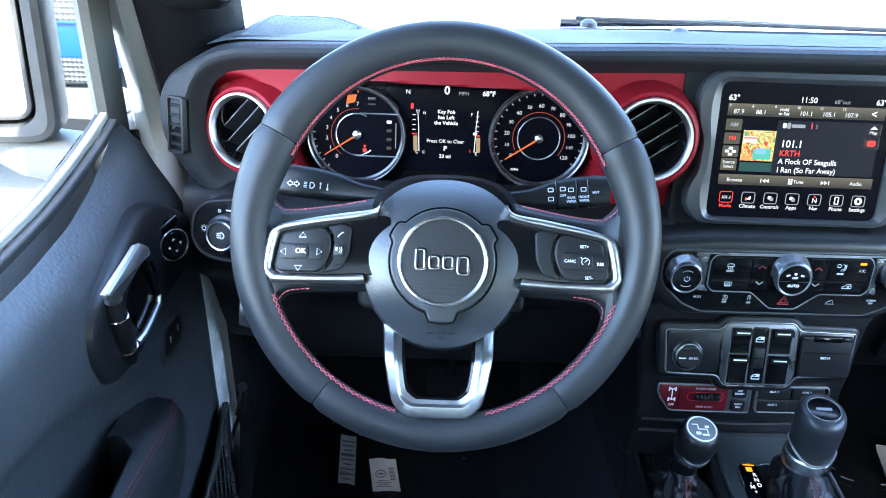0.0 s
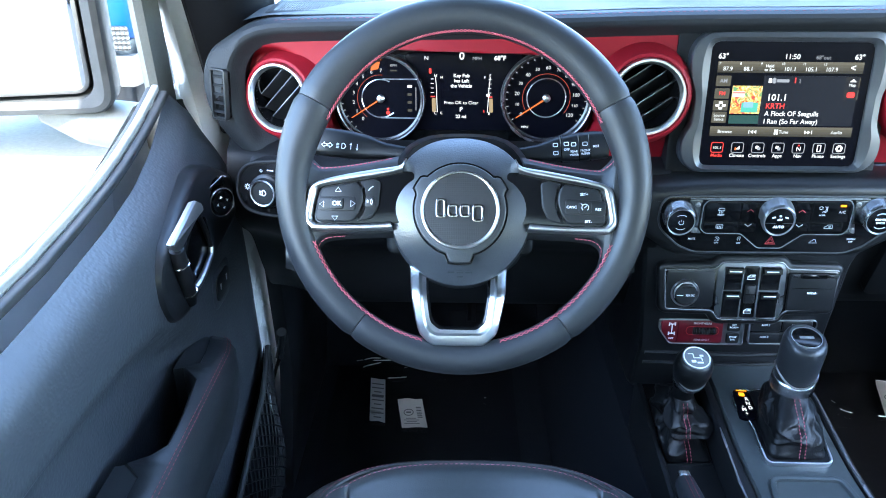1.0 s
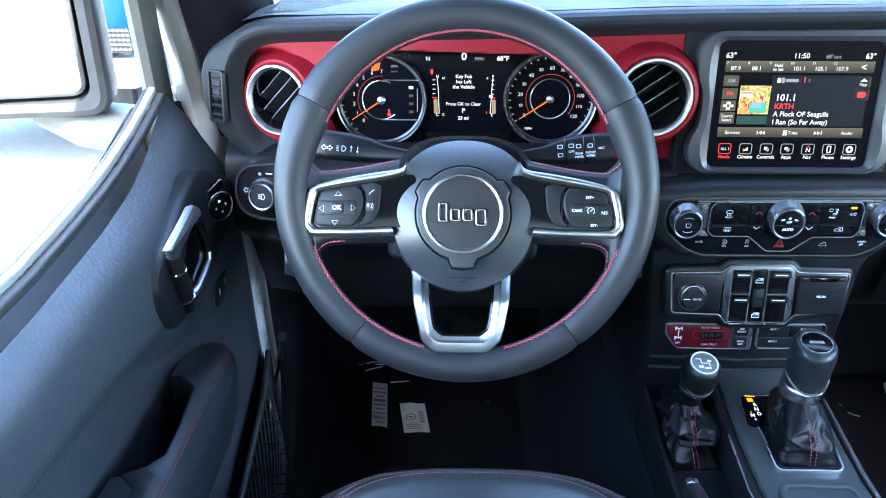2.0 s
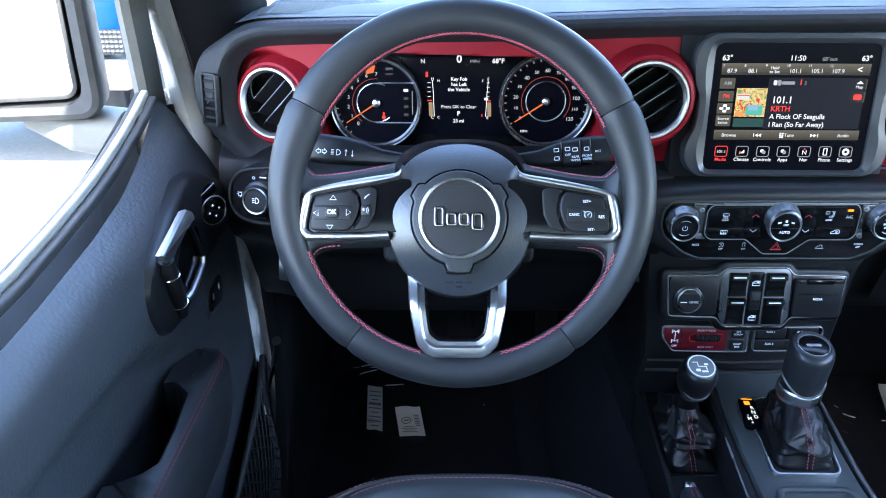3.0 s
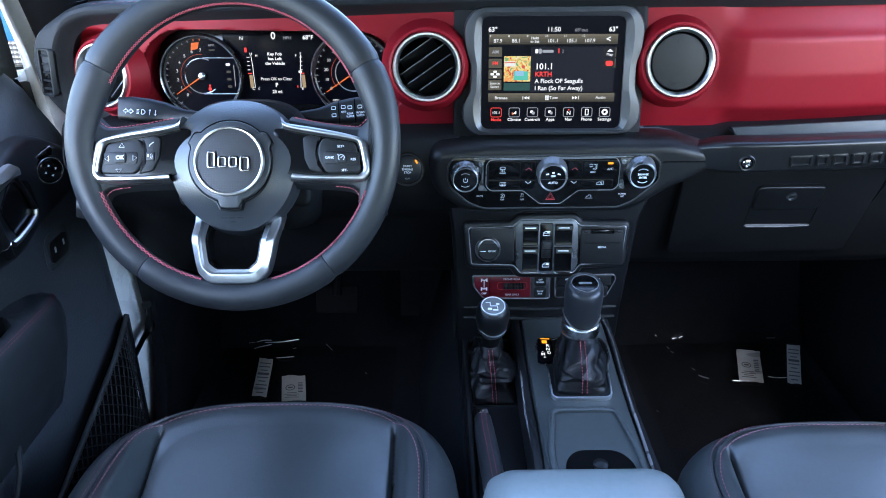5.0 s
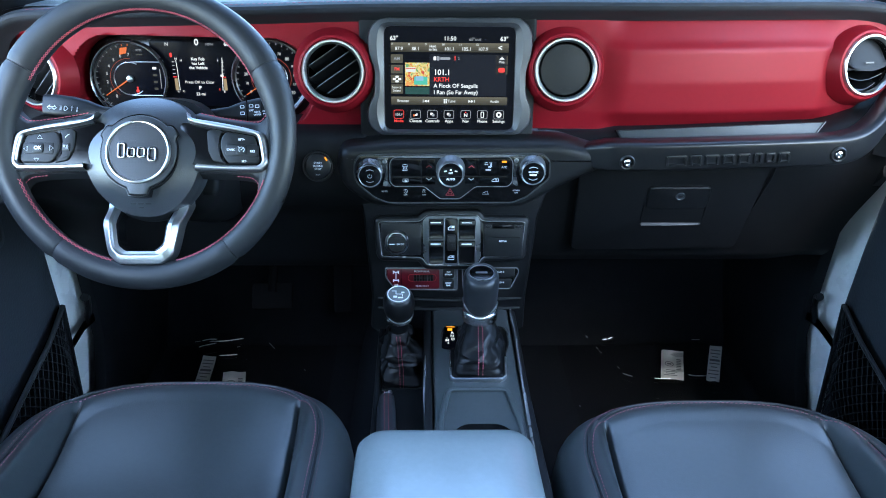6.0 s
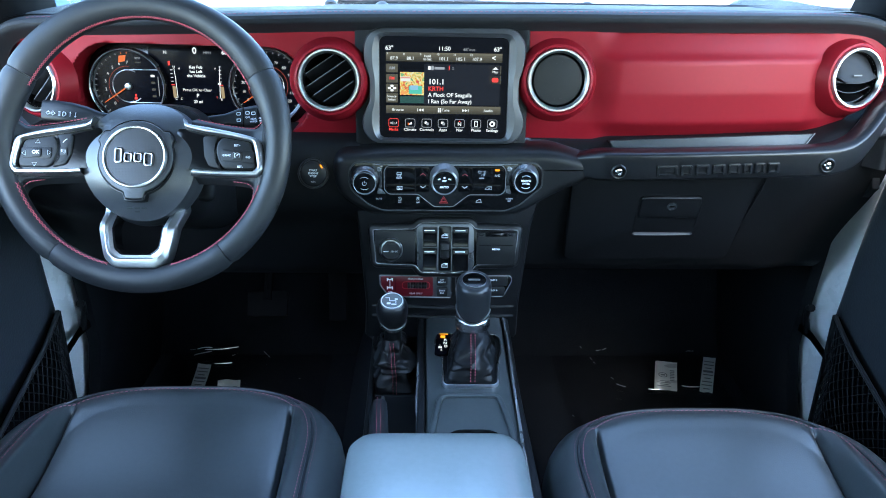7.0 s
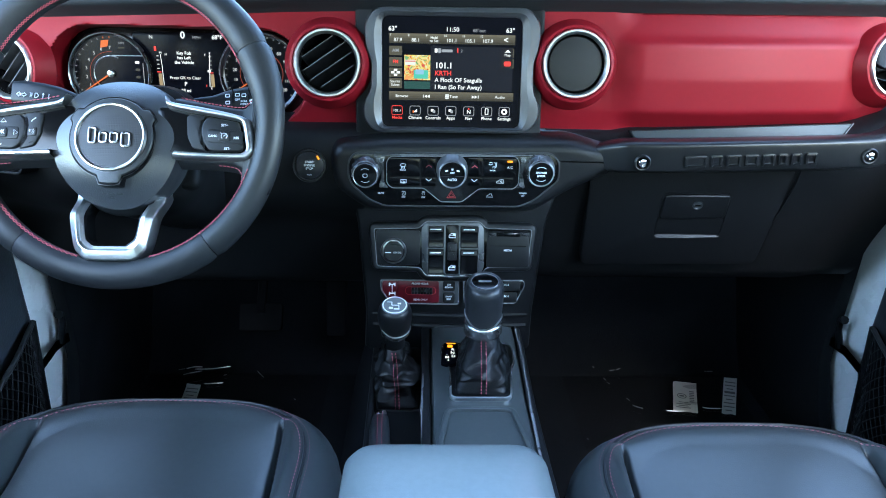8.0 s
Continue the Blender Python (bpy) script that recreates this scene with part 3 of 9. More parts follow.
for i, p in enumerate(sp):
    a, b = sp[max(i - 1, 0)], sp[min(i + 1, len(sp) - 1)]
    t = (b - a).normalized()
    nrm = Vector((-t.y, t.x))
    flat_ = smooth(1.30, 1.25, p.y) * (1 if p.x < 0 else 0)
    yb = y_red(p.x) + 0.010 * flat_
    # the end of the lip widens into the demister moulding
    wide = smooth(-0.635, -0.668, p.x) * smooth(1.385, 1.36, p.y)
    rows.append([Vector((p.x + nrm.x * (e * (1 + 0.5 * flat_) + 0.022 * wide * smooth(0.017, 0.024, e)), yb + dy * (1 - 0.3 * flat_) + 0.010 * wide * smooth(0.017, 0.024, e), p.y + nrm.y * e * (1 + 0.5 * flat_))) for e, dy in prof])
rings(bm, rows, close=False)
part("padded_lip", bm, M_LIP, dash, "padded dark grey lip")
for dy, e in ((-0.0115, 0.0266),):
    bm = B()
    stitches(bm, [Vector((p.x, y_red(p.x) + dy, p.y + e)) for p in sp if -0.62 < p.x < 0.63 and p.y > 1.37], 0.005, 0.003, 0.0003, 4)
    part("lip_seam", bm, M_SEAM, dash, "dark red seam")
# the moulding that runs from the lip's end down to the light switch
def corner(u, v):
    x = -0.712 + 0.135 * u
    z = 1.345 - 0.20 * v
    y = 0.915 - 0.045 * smooth(1.262, 1.235, z) * smooth(-0.712, -0.655, x) + 0.05 * smooth(1.20, 1.14, z) + 0.03 * smooth(-0.69, -0.712, x)
    return Vector((x, y, z))


bm = B()
grid(bm, corner, 40, 40)
part("corner_moulding", bm, M_LIP, dash, "dark moulded dash corner")

# top deck with defroster slot
def deck(u, v):
    x = -0.662 + 1.352 * u
    y0 = y_red(x) + 0.004
    y = y0 + (1.20 - y0) * v
    z = red_top(x) + 0.0288 - 0.018 * smooth(0.30, 1.0, v) - 0.012 * smooth(0.62, 0.7, abs(x)) * (1 - v)
    return Vector((x, y, z))


bm = B()
grid(bm, deck, 140, 40)
part("top_deck", bm, M_DECK, dash, "dark grey top deck")
# dark plate on the deck; the sunken slot's shade is put into its colour
def slot_edge(x):
    return 0.985 + 0.075 * smooth(-0.04, -0.16, x)


bm = B()
rows = []
for k in range(41):
    x = -0.165 + 0.70 * k / 40
    u_ = (x + 0.662) / 1.352
    row = []
    for q in (0, 0.04, 0.5, 0.96, 1):
        y = slot_edge(x) + (1.150 - slot_edge(x)) * q
        v_ = (y - y_red(x) - 0.004) / (1.20 - y_red(x) - 0.004)
        row.append(deck(u_, v_) + Vector((0, 0, 0.0025 if 0 < q < 1 else -0.002)))
    rows.append(row)
rings(bm, rows, close=False)
part("slot_shade_plate", bm, M_FASCIA, dash, "long dark plate for the shaded defroster slot")
for x, y_ in ((-0.20, 1.10), (-0.105, 1.00), (0.235, 1.02)):
    bm = B()
    lathe(bm, Fr((x, y_, red_top(x) + 0.0215), (1, 0, 0), (0, 1, 0)), [(0.012, 0), (0.011, 0.006), (0.006, 0.010), (0, 0.011)], 20)
    part("sensor_dome", bm, M_SOFT, dash, "small domed light sensor")

# lower fascia, driver's side and passenger's side
def sweep_x(prof, x0, x1, nx, warp=None, pull=None):
    bm = B()
    pr = spline([(a, b, 0) for a, b in prof], 5)
    def f(u, v):
        i = min(int(v * (len(pr) - 1) + 0.5), len(pr) - 1)
        x = x0 + (x1 - x0) * u
        y, z = pr[i].x, pr[i].y
        if warp:
            y, z = warp(x, y, z)
        if pull:
            x = pull(x, z)
        return Vector((x, y, z))
    grid(bm, f, nx, len(pr) - 1)
    return bm


prof = [(0.885, 1.262), (0.866, 1.2555), (0.848, 1.250), (0.831, 1.240), (0.823, 1.215), (0.823, 1.185), (0.831, 1.155), (0.855, 1.125), (0.90, 1.09), (0.94, 1.02), (0.99, 0.96), (1.10, 0.93)]


def warp_l(x, y, z):
    k = smooth(-0.56, -0.70, x)
    y2 = y + 0.055 * k
    return y2, z


part("knee_panel", sweep_x(prof, -0.70, -0.13, 60, warp_l), M_FASCIA, dash, "black lower panel under the wheel")
prof = [(0.905, 1.262), (0.868, 1.258), (0.850, 1.252), (0.838, 1.243), (0.836, 1.236), (0.850, 1.230), (0.870, 1.222), (0.880, 1.195), (0.892, 1.16), (0.92, 1.10), (0.955, 1.02), (0.975, 0.985), (1.02, 0.965), (1.15, 0.96)]


def warp_r(x, y, z):
    rise = interp(x, [(0.24, 0.0), (0.57, 0.003), (0.70, 0.045)]) * smooth(1.19, 1.26, z)
    return y + 0.02 * smooth(0.60, 0.70, x), z + rise - 0.008 * smooth(1.2, 1.25, z)


part("passenger_fascia", sweep_x(prof, 0.13, 0.735, 60, warp_r, lambda x, z: 0.13 + (x - 0.13) * (1 - 0.045 * smooth(1.17, 1.03, z))), M_FASCIA, dash, "black lower panel on the passenger's side")
# grey insert on the padded strip, with dark gaps at its ends and embossed bars (unreadable)
strip = Fr((0.405, 0.8375, 1.2465), (1, 0, 0.042), (0, 0.40, 1))
ins_ = [(-0.1575, 0.0105), (-0.1465, -0.0100), (0.1410, -0.0095), (0.1600, 0.0120)]
bm = B()
prism(bm, strip, rpoly(ins_, 0.002, 3), -0.010, 0.0035, 0.0018, 3)
part("strip_insert", bm, M_STRIP, dash, "grey grained insert strip")
for e, a0, a1 in ((-1, ins_[0], ins_[1]), (1, ins_[3], ins_[2])):
    bm = B()
    tube(bm, [strip.p(a0[0] + e * 0.0022, a0[1], 0.0012), strip.p(a1[0] + e * 0.0022, a1[1], 0.0012)], 0.0012, 6)
    part("strip_gap", bm, M_PIANO, dash)
for i in range(6):
    bar("embossed_mark", 0.062 + 0.0078 * i, -0.0052, 0.0052, 0.0040, strip, M_STRIP, dash, 0.0042)
for s, x in ((-1, -0.702), (1, 0.722)):
    bm = B()
    ef = Fr((x, 0, 0), (0, -s, 0), (0, 0, 1))
    pts = [(-s * y_, z_) for y_, z_ in ((0.925, 1.355), (0.93, 1.25), (0.90, 1.16), (1.0, 1.06), (1.16, 1.02), (1.18, 1.40))]
    prism(bm, ef, pts, -0.006, 0.006)
    part("end_panel", bm, M_HARD, dash)
# vertical seam on the glove box side
bm = B()
tube(bm, [(0.525, 0.873, 1.205), (0.523, 0.888, 1.16), (0.515, 0.917, 1.10), (0.505, 0.951, 1.02)], 0.0015, 6)
part("seam", bm, M_HARD, dash)

# centre stack body
bm = B()
fr = Fr((XC, 0.90, 0), (1, 0, 0), (0, 0, 1))
out = rpoly([(-0.150, 1.19), (-0.136, 1.10), (-0.126, 0.96), (-0.130, 0.885), (0.136, 0.885), (0.134, 0.96), (0.146, 1.10), (0.165, 1.19)], 0.008, 3)
rows = []
for c, k in ((-0.25, 1.0), (0.030, 1.0), (0.038, 0.985), (0.041, 0.96)):
    rows.append([fr.p(a * k, 1.04 + (b - 1.04) * k, c + 0.02 * smooth(1.10, 1.17, b) - 0.018 * smooth(0.98, 0.90, b)) for a, b in out])
rings(bm, rows, cap1=True)
part("stack_body", bm, M_HARD, dash, "black centre stack")
for z, dy in ((0.955, 0.004), (0.935, 0.008)):
    bm = B()
    tube(bm, [(-0.12, 0.862 + dy, z), (0.0, 0.858 + dy, z - 0.002), (0.12, 0.862 + dy, z)], 0.004, 8)
    part("shelf_edge", bm, M_HARD, dash)

# climate pod that swells out of the fascia
CF = Fr((XC, 0.804, 1.1935), (1, 0, 0), (0, 0, 1))
CF.u, CF.v = CF.u * 1.014, CF.v * 1.07   # scaled so the controls line up in the camera's view

pod = rpoly([(-0.156, 0.034), (-0.162, 0.010), (-0.155, -0.022), (-0.112, -0.050), (0.112, -0.050), (0.165, -0.018), (0.222, 0.006), (0.222, 0.028), (0.160, 0.042), (-0.08, 0.040)], 0.014, 4)
bm = B()
rows = []
for c, d in ((-0.07, -0.008), (-0.03, -0.007), (-0.014, -0.004), (-0.005, 0.0), (0.0, 0.004), (0.002, 0.009), (0.002, 0.014)):
    rows.append([CF.p(a, b, c) for a, b in inset(pod, d)])
rings(bm, rows, cap1=True)
part("climate_surround", bm, M_HARD, dash, "black moulded surround")

# grab bar on the passenger's side
grab = thing("grab_bar", (0.41, 0.78, 1.20), "black moulded passenger grab bar with two bright bolts", "grab handle")
bm = B()
sec = [(0.004, 0.0225), (-0.010, 0.0218), (-0.0160, 0.0185), (-0.0172, 0.0140), (-0.0158, 0.0), (-0.0135, -0.0150), (-0.0100, -0.0205), (0.004, -0.024), (0.03, -0.02), (0.035, 0.015)]
path = [(0.165, 0.845, 1.212), (0.19, 0.824, 1.216), (0.222, 0.803, 1.221), (0.245, 0.797, 1.223), (0.30, 0.795, 1.224), (0.40, 0.795, 1.227), (0.52, 0.797, 1.231), (0.585, 0.800, 1.236), (0.625, 0.815, 1.252), (0.665, 0.845, 1.285), (0.69, 0.87, 1.31)]
rows = []
for p in spline(path, 6):
    thin = 0.55 + 0.45 * smooth(0.17, 0.235, p.x)
    rows.append([Vector((p.x, p.y + a * thin, p.z + b * thin)) for a, b in [tuple(q)[:2] for q in spline([(x, y, 0) for x, y in sec], 4, True)]])
rings(bm, rows, cap0=True, cap1=True)
part("bar", bm, M_GRAB, grab)
for x, z in ((0.2520, 1.2165), (0.5625, 1.2300)):
    bfr = Fr((x, 0.781, z), (1, 0, 0), (0, -0.10, 1))
    bm = B()
    lathe(bm, bfr, [(0.0115, -0.006), (0.0115, 0.001), (0.0100, 0.0025), (0.0085, 0.002), (0.0085, -0.002)], 32)
    part("bolt_seat", bm, M_HARD, grab)
    bm = B()
    lathe(bm, bfr, [(0.0072, -0.004), (0.0072, 0.001), (0.0055, 0.0035), (0.0032, 0.0042), (0.0030, 0.002), (0, 0.002)], 24)
    part("bolt", bm, M_CHROME, grab, "bright metal bolt")
# raised marks of the name, as plain shapes
nf = Fr((0.4065, 0.7800, 1.2225), (1, 0, 0.04), (0, -0.13, 1))
ws = [0.034, 0.020, 0.024, 0.022, 0.021, 0.016, 0.018, 0.020]
a = -0.098
for w in ws:
    bm = B()
    k = 0.004
    pts = [(a, -0.0085), (a + w - 0.003, -0.0085), (a + w - 0.003 - k * 0.3, 0.0085), (a - k * 0.3, 0.0085)]
    frame_ring(bm, nf, rpoly(pts, 0.003, 3), inset(rpoly(pts, 0.003, 3), 0.0040), -0.003, 0.0024, 0.0008)
    part("raised_mark", bm, M_GRAB, grab)
    a += w + 0.0015

# glove box lid with handle and lock
glove = thing("glove_box", (0.36, 0.95, 1.0), "black plastic glove box lid with recessed pull handle", "glove box")
GF = Fr((0.365, 0.902, 1.120), (1, 0, 0), (0, -0.36, 0.93))
bm = B()
prism(bm, GF, rpoly([(-0.150, -0.115), (-0.160, 0.075), (0.150, 0.078), (0.140, -0.112)], 0.015), -0.03, 0.003, 0.003)
part("lid", bm, M_FASCIA, glove)
bm = B()
hout = rpoly([(-0.0417, 0.0310), (0.0640, 0.0318), (0.0655, -0.0530), (-0.0400, -0.0555)], 0.012, 5)
frame_ring(bm, GF, inset(hout, -0.0015), inset(hout, 0.0015), -0.01, 0.0042, 0.0010)
part("handle_rim", bm, M_FASCIA, glove)
bm = B()
prism(bm, GF, rpoly([(-0.0400, 0.0295), (0.0620, 0.0302), (0.0628, -0.0150), (-0.0395, -0.0160)], 0.008, 4), -0.01, 0.0075, 0.0030, 3)
part("handle_plate", bm, M_HARD, glove)
bm = B()
rows = []
for b, c in ((-0.0155, -0.012), (-0.0260, -0.014), (-0.0400, -0.010), (-0.0480, 0.0010), (-0.0520, 0.0052), (-0.0545, 0.0050), (-0.0555, 0.0)):
    rows.append([GF.p(a, b, c) for a in (-0.0400, -0.0390, 0.0, 0.0630, 0.0640)])
rings(bm, rows, close=False)
part("pull_recess", bm, M_HARD, glove)
bm = B()
tube(bm, [GF.p(-0.0370, -0.0540, 0.0050), GF.p(0.0120, -0.0536, 0.0054), GF.p(0.0600, -0.0520, 0.0050)], 0.0016, 8)
part("pull_edge", bm, M_TRIM, glove)
bm = B()
lathe(bm, GF.at(0.0135, 0.0118, 0.0075), [(0.008, 0), (0.008, 0.0012), (0.0066, 0.0018), (0.0055, 0.0008), (0, 0.0008)], 28)
part("lock", bm, M_TRIM, glove, "round key lock")
bm = B()
prism(bm, GF.at(0.0135, 0.0118, 0.0085), rrect(0.008, 0.0016, 0.0005), 0, 0.0004)
part("key_slot", bm, M_PIANO, glove)


# ---- air vents ----
def vent(cx, cy, cz, r, kind, tilt=0.0, yaw=0.0):
    v = thing("air_vent", (cx, cy, cz - r), {"open": "round air vent with satin silver ring and open black slats", "shut": "round air vent with satin silver ring, shut by black disc", "half": "round air vent with satin silver ring and half tilted slats"}[kind], "air vent", "dashboard air vents")
    f = Fr((cx, cy, cz), (math.cos(yaw), math.sin(yaw), 0), (0, 0.10, 1))
    R = r
    bm = B()
    lathe(bm, f, [(R * 1.40, -0.024), (R * 1.30, -0.012), (R * 1.21, -0.003), (R * 1.15, 0.002), (R * 1.08, 0.003), (R * 1.04, 0.001), (R * 1.02, -0.01)], 64)
    part("collar", bm, M_RED, v, "red satin collar")
    bm = B()
    lathe(bm, f, [(R * 1.03, -0.006), (R * 1.03, 0.004), (R * 1.00, 0.0065), (R * 0.95, 0.0065), (R * 0.89, 0.003), (R * 0.86, -0.004), (R * 0.86, -0.012)], 64)
    part("ring", bm, M_SILVER, v, "satin silver ring")
    bm = B()
    lathe(bm, f, [(R * 0.87, 0.0), (R * 0.84, -0.012), (R * 0.80, -0.045), (R * 0.3, -0.055), (0, -0.055)], 48)
    part("barrel", bm, M_PIANO, v)
    if kind == "shut":
        bm = B()
        lathe(bm, f, [(R * 0.83, -0.012), (R * 0.83, -0.004), (R * 0.80, -0.0025), (R * 0.4, -0.0015), (0, -0.0015)], 48)
        part("shutter", bm, M_HARD, v, "closed black shutter disc")
        bar("thumb_notch", R * 0.05, -R * 0.62, R * 0.30, R * 0.06, f, M_HARD, v, 0.0006)
        bar("thumb_mark", R * 0.02, R * 0.55, R * 0.20, R * 0.10, f, M_HARD, v, 0.0002)
    else:
        n = 4 if kind == "open" else 3
        for i in range(n):
            g = f.at(0, 0, -0.014, tilt)
            if kind == "open":
                b = R * (-0.54 + 0.36 * i)
                half = math.sqrt(max(0.0001, (R * 0.82) ** 2 - b * b))
                bm = B()
                pitch = 0.75
                loop = [(-half, -0.0008), (half, -0.0008), (half, 0.0008), (-half, 0.0008)]
                rows = [[g.p(a, b + dz + c * pitch, c - 0.004) for a, dz in loop] for c in (-0.020, 0.004)]
                rings(bm, rows, cap0=True, cap1=True)
                part("slat", bm, M_HARD, v)
                bm = B()
                tube(bm, [g.p(-half * 0.96, b + 0.004 * pitch, 0.0005), g.p(0, b + 0.004 * pitch, 0.0005), g.p(half * 0.96, b + 0.004 * pitch, 0.0005)], 0.0006, 6)
                part("slat_edge", bm, M_DARKCHROME, v)
            else:
                b = R * (-0.62 + 0.32 * i)
                half = math.sqrt(max(0.0001, (R * 0.84) ** 2 - b * b))
                bm = B()
                arc = [(-half + 2 * half * k / 12, -0.010 * (1 - (2 * k / 12 - 1) ** 2)) for k in range(13)]
                rows = [[g.p(a, b + dz, 0.006), g.p(a * 0.98, b + dz + (0.022 if i == 2 else 0.010), -0.020 if i < 2 else -0.004)] for a, dz in arc]
                vs = [[bm.verts.new(p) for p in r_] for r_ in rows]
                for r0, r1 in zip(vs, vs[1:]):
                    bm.faces.new((r0[0], r1[0], r1[1], r0[1]))
                bmesh.ops.solidify(bm, geom=bm.faces[:], thickness=0.0012)
                part("slat", bm, M_HARD, v, "tilted black slat")
                bm = B()
                tube(bm, [g.p(a, b + dz, 0.0065) for a, dz in arc], 0.0004, 6)
                part("slat_edge", bm, M_TRIM, v)
        if kind == "half":
            g = f.at(0, 0, -0.006)
            bm = B()
            rows = []
            for k in range(17):
                a = -0.83 + 1.66 * k / 16
                top = math.sqrt(max(0, 0.84 ** 2 - a * a))
                low = max(-top, 0.02 - 0.22 * (1 - (a / 0.83) ** 2))
                rows.append([g.p(a * R, R * (low + (top - low) * j / 5), 0.010 - 0.014 * j / 5) for j in range(6)])
            rings(bm, rows, close=False)
            part("flap", bm, M_FASCIA, v, "tilted black flap")
            bar("flap_tab", 0, R * 0.08, R * 0.34, R * 0.05, f.at(0, 0, 0.004), M_TRIM, v, 0.0)
    return v


vent(-0.621, 0.874, 1.3185, 0.0422, "open", 46, -0.36)
vent(-0.174, 0.823, 1.337, 0.0435, "open", 34)
vent(0.161, 0.829, 1.341, 0.0445, "shut")
vent(0.630, 0.872, 1.3455, 0.0445, "half", 0, 0.22)

# side demister grille at the end of the dash
sv = thing("side_demister", (-0.70, 0.87, 1.29), "small black louvred side window demister in the dash end", "air vent")
SF = Fr((-0.6955, 0.8668, 1.3235), (0.86, -0.51, 0), (0.02, 0.08, 1))
bm = B()
frame_ring(bm, SF, rrect(0.026, 0.064, 0.005), inset(rrect(0.026, 0.064, 0.005), 0.0030), -0.006, 0.0008, 0.0006)
part("bezel", bm, M_HARD, sv)
bm = B()
prism(bm, SF, rrect(0.024, 0.060, 0.004), -0.010, -0.005)
part("backing", bm, M_PIANO, sv)
for i in range(5):
    bm = B()
    prism(bm, SF, rrect(0.020, 0.0030, 0.0012, 0, -0.022 + 0.011 * i), -0.006, -0.0012, 0.0008)
    part("louvre", bm, M_FASCIA, sv)

# speaker grilles at both corners of the deck
for s in (-1, 1):
    g = thing("dash_speaker", (XC + s * 0.60, 1.02, 1.43), "dark perforated speaker grille in the corner of the dash top", "speaker", "dash speakers")
    dz = red_top(s * 0.6) + 0.026
    fr = Fr((XC + s * 0.605, 0.985, dz), (1, 0, 0), (0, 1, -0.01))
    pts = [(-0.100 * s, -0.065), (0.030 * s, -0.075), (0.036 * s, 0.15), (-0.065 * s, 0.16), (-0.120 * s, 0.05)]
    bm = B()
    o = rpoly(pts, 0.02, 4)
    rows = [[fr.p(a, b, c + 0.035 * max(0, b + 0.05)) for a, b in inset(o, d)] for d, c in ((-0.008, -0.02), (-0.005, -0.004), (0.0, 0.001), (0.010, 0.003), (0.014, 0.001))]
    rings(bm, rows)
    part("surround", bm, M_DECK, g)
    bm = B()
    o2 = inset(o, 0.012)
    rings(bm, [[fr.p(a, b, -0.002 + 0.035 * max(0, b + 0.05)) for a, b in o2], [fr.p(a, b, 0.0025 + 0.035 * max(0, b + 0.05)) for a, b in inset(o2, 0.002)]], cap1=True)
    part("mesh", bm, M_MESH, g, "perforated grille")
# ---- steering wheel ----
WT = radians(27.0)
WF = Fr((-0.391, 0.667, 1.276), (1, 0, 0), (0, math.sin(WT), math.cos(WT)))
sw = thing("steering_wheel", (-0.391, 0.70, 1.09), "black leather steering wheel with red stitching and silver spokes", "steering wheel")
R0, RT, RV = 0.1720, 0.0172, 0.006     # ring radius of the rim's core, thickness


def rim_point(ang, th):
    """ang: degrees clockwise from the top; th: round the section, 0 towards the outside."""
    a = radians(ang)
    off = abs(((ang + 180) % 360) - 180)
    grip = math.exp(-((off - 62) / 22) ** 2)
    low = smooth(68, 96, off)
    ro = RT * (1.0 + 0.10 * grip)
    wide = ro * (1.12 - 0.17 * low)
    r = R0 + 0.0035 + 0.0030 * low + wide * math.cos(th)
    c = -0.008 + ro * 0.95 * math.sin(th)
    return WF.p(r * math.sin(a), r * math.cos(a) + RV, c)


def rim_section(name, a0, a1, n):
    bm = B()
    rows = []
    for i in range(n + 1):
        t = i / n
        ang = a0 + (a1 - a0) * t
        edge = min(t, 1 - t) * n
        row = []
        for k in range(20):
            p = rim_point(ang, 2 * math.pi * k / 20)
            if edge < 0.5:
                c = WF.p(R0 * math.sin(radians(ang)), R0 * math.cos(radians(ang)) + RV, -0.008)
                p = c + (p - c) * 0.93
            row.append(p)
        rows.append(row)
    rings(bm, rows, cap0=True, cap1=True)
    return part(name, bm, M_WHEEL, sw)


RIM_PARTS = []
for a0, a1 in ((-62, 62), (62.25, 143.75), (144, 216), (216.25, 297.75)):
    RIM_PARTS.append(rim_section("rim_section", a0, a1, max(24, int((a1 - a0) / 2.2))))

# zigzag red stitching along the inner side of the rim
def thread(a0, a1, th0, th1, step):
    bm = B()
    n = int((a1 - a0) / step)
    for i in range(n):
        a = a0 + i * step
        for s0, s1 in ((th0, th1), (th1, th0)):
            p = [rim_point(a, s0), rim_point(a + step / 2, (s0 + s1) / 2), rim_point(a + step, s1)]
            c = WF.p(R0 * math.sin(radians(a)), R0 * math.cos(radians(a)) + RV, -0.008)
            p = [q + (q - c).normalized() * 0.0004 for q in p]
            tube(bm, p, 0.00048, 4)
    return bm


for a0, a1, t0, t1, st_ in ((-66, 66, 0.865, 0.925, 1.5), (112, 166, 0.80, 0.885, 2.0), (194, 248, 0.80, 0.885, 2.0)):
    RIM_PARTS.append(part("red_stitching", thread(a0, a1, math.pi * t0, math.pi * t1, st_), M_THREAD, sw, "red cross stitching"))

# leather webs joining the rim to the spokes, built left and mirrored
WX = -0.0025


def mir(pts, s):
    return [(2 * WX - p[0] if s > 0 else p[0], *p[1:]) for p in pts]


def web_c(a):
    """The web rises from the spoke out to the rim."""
    return 0.011 + 0.012 * smooth(0.135, 0.168, abs(a - WX))


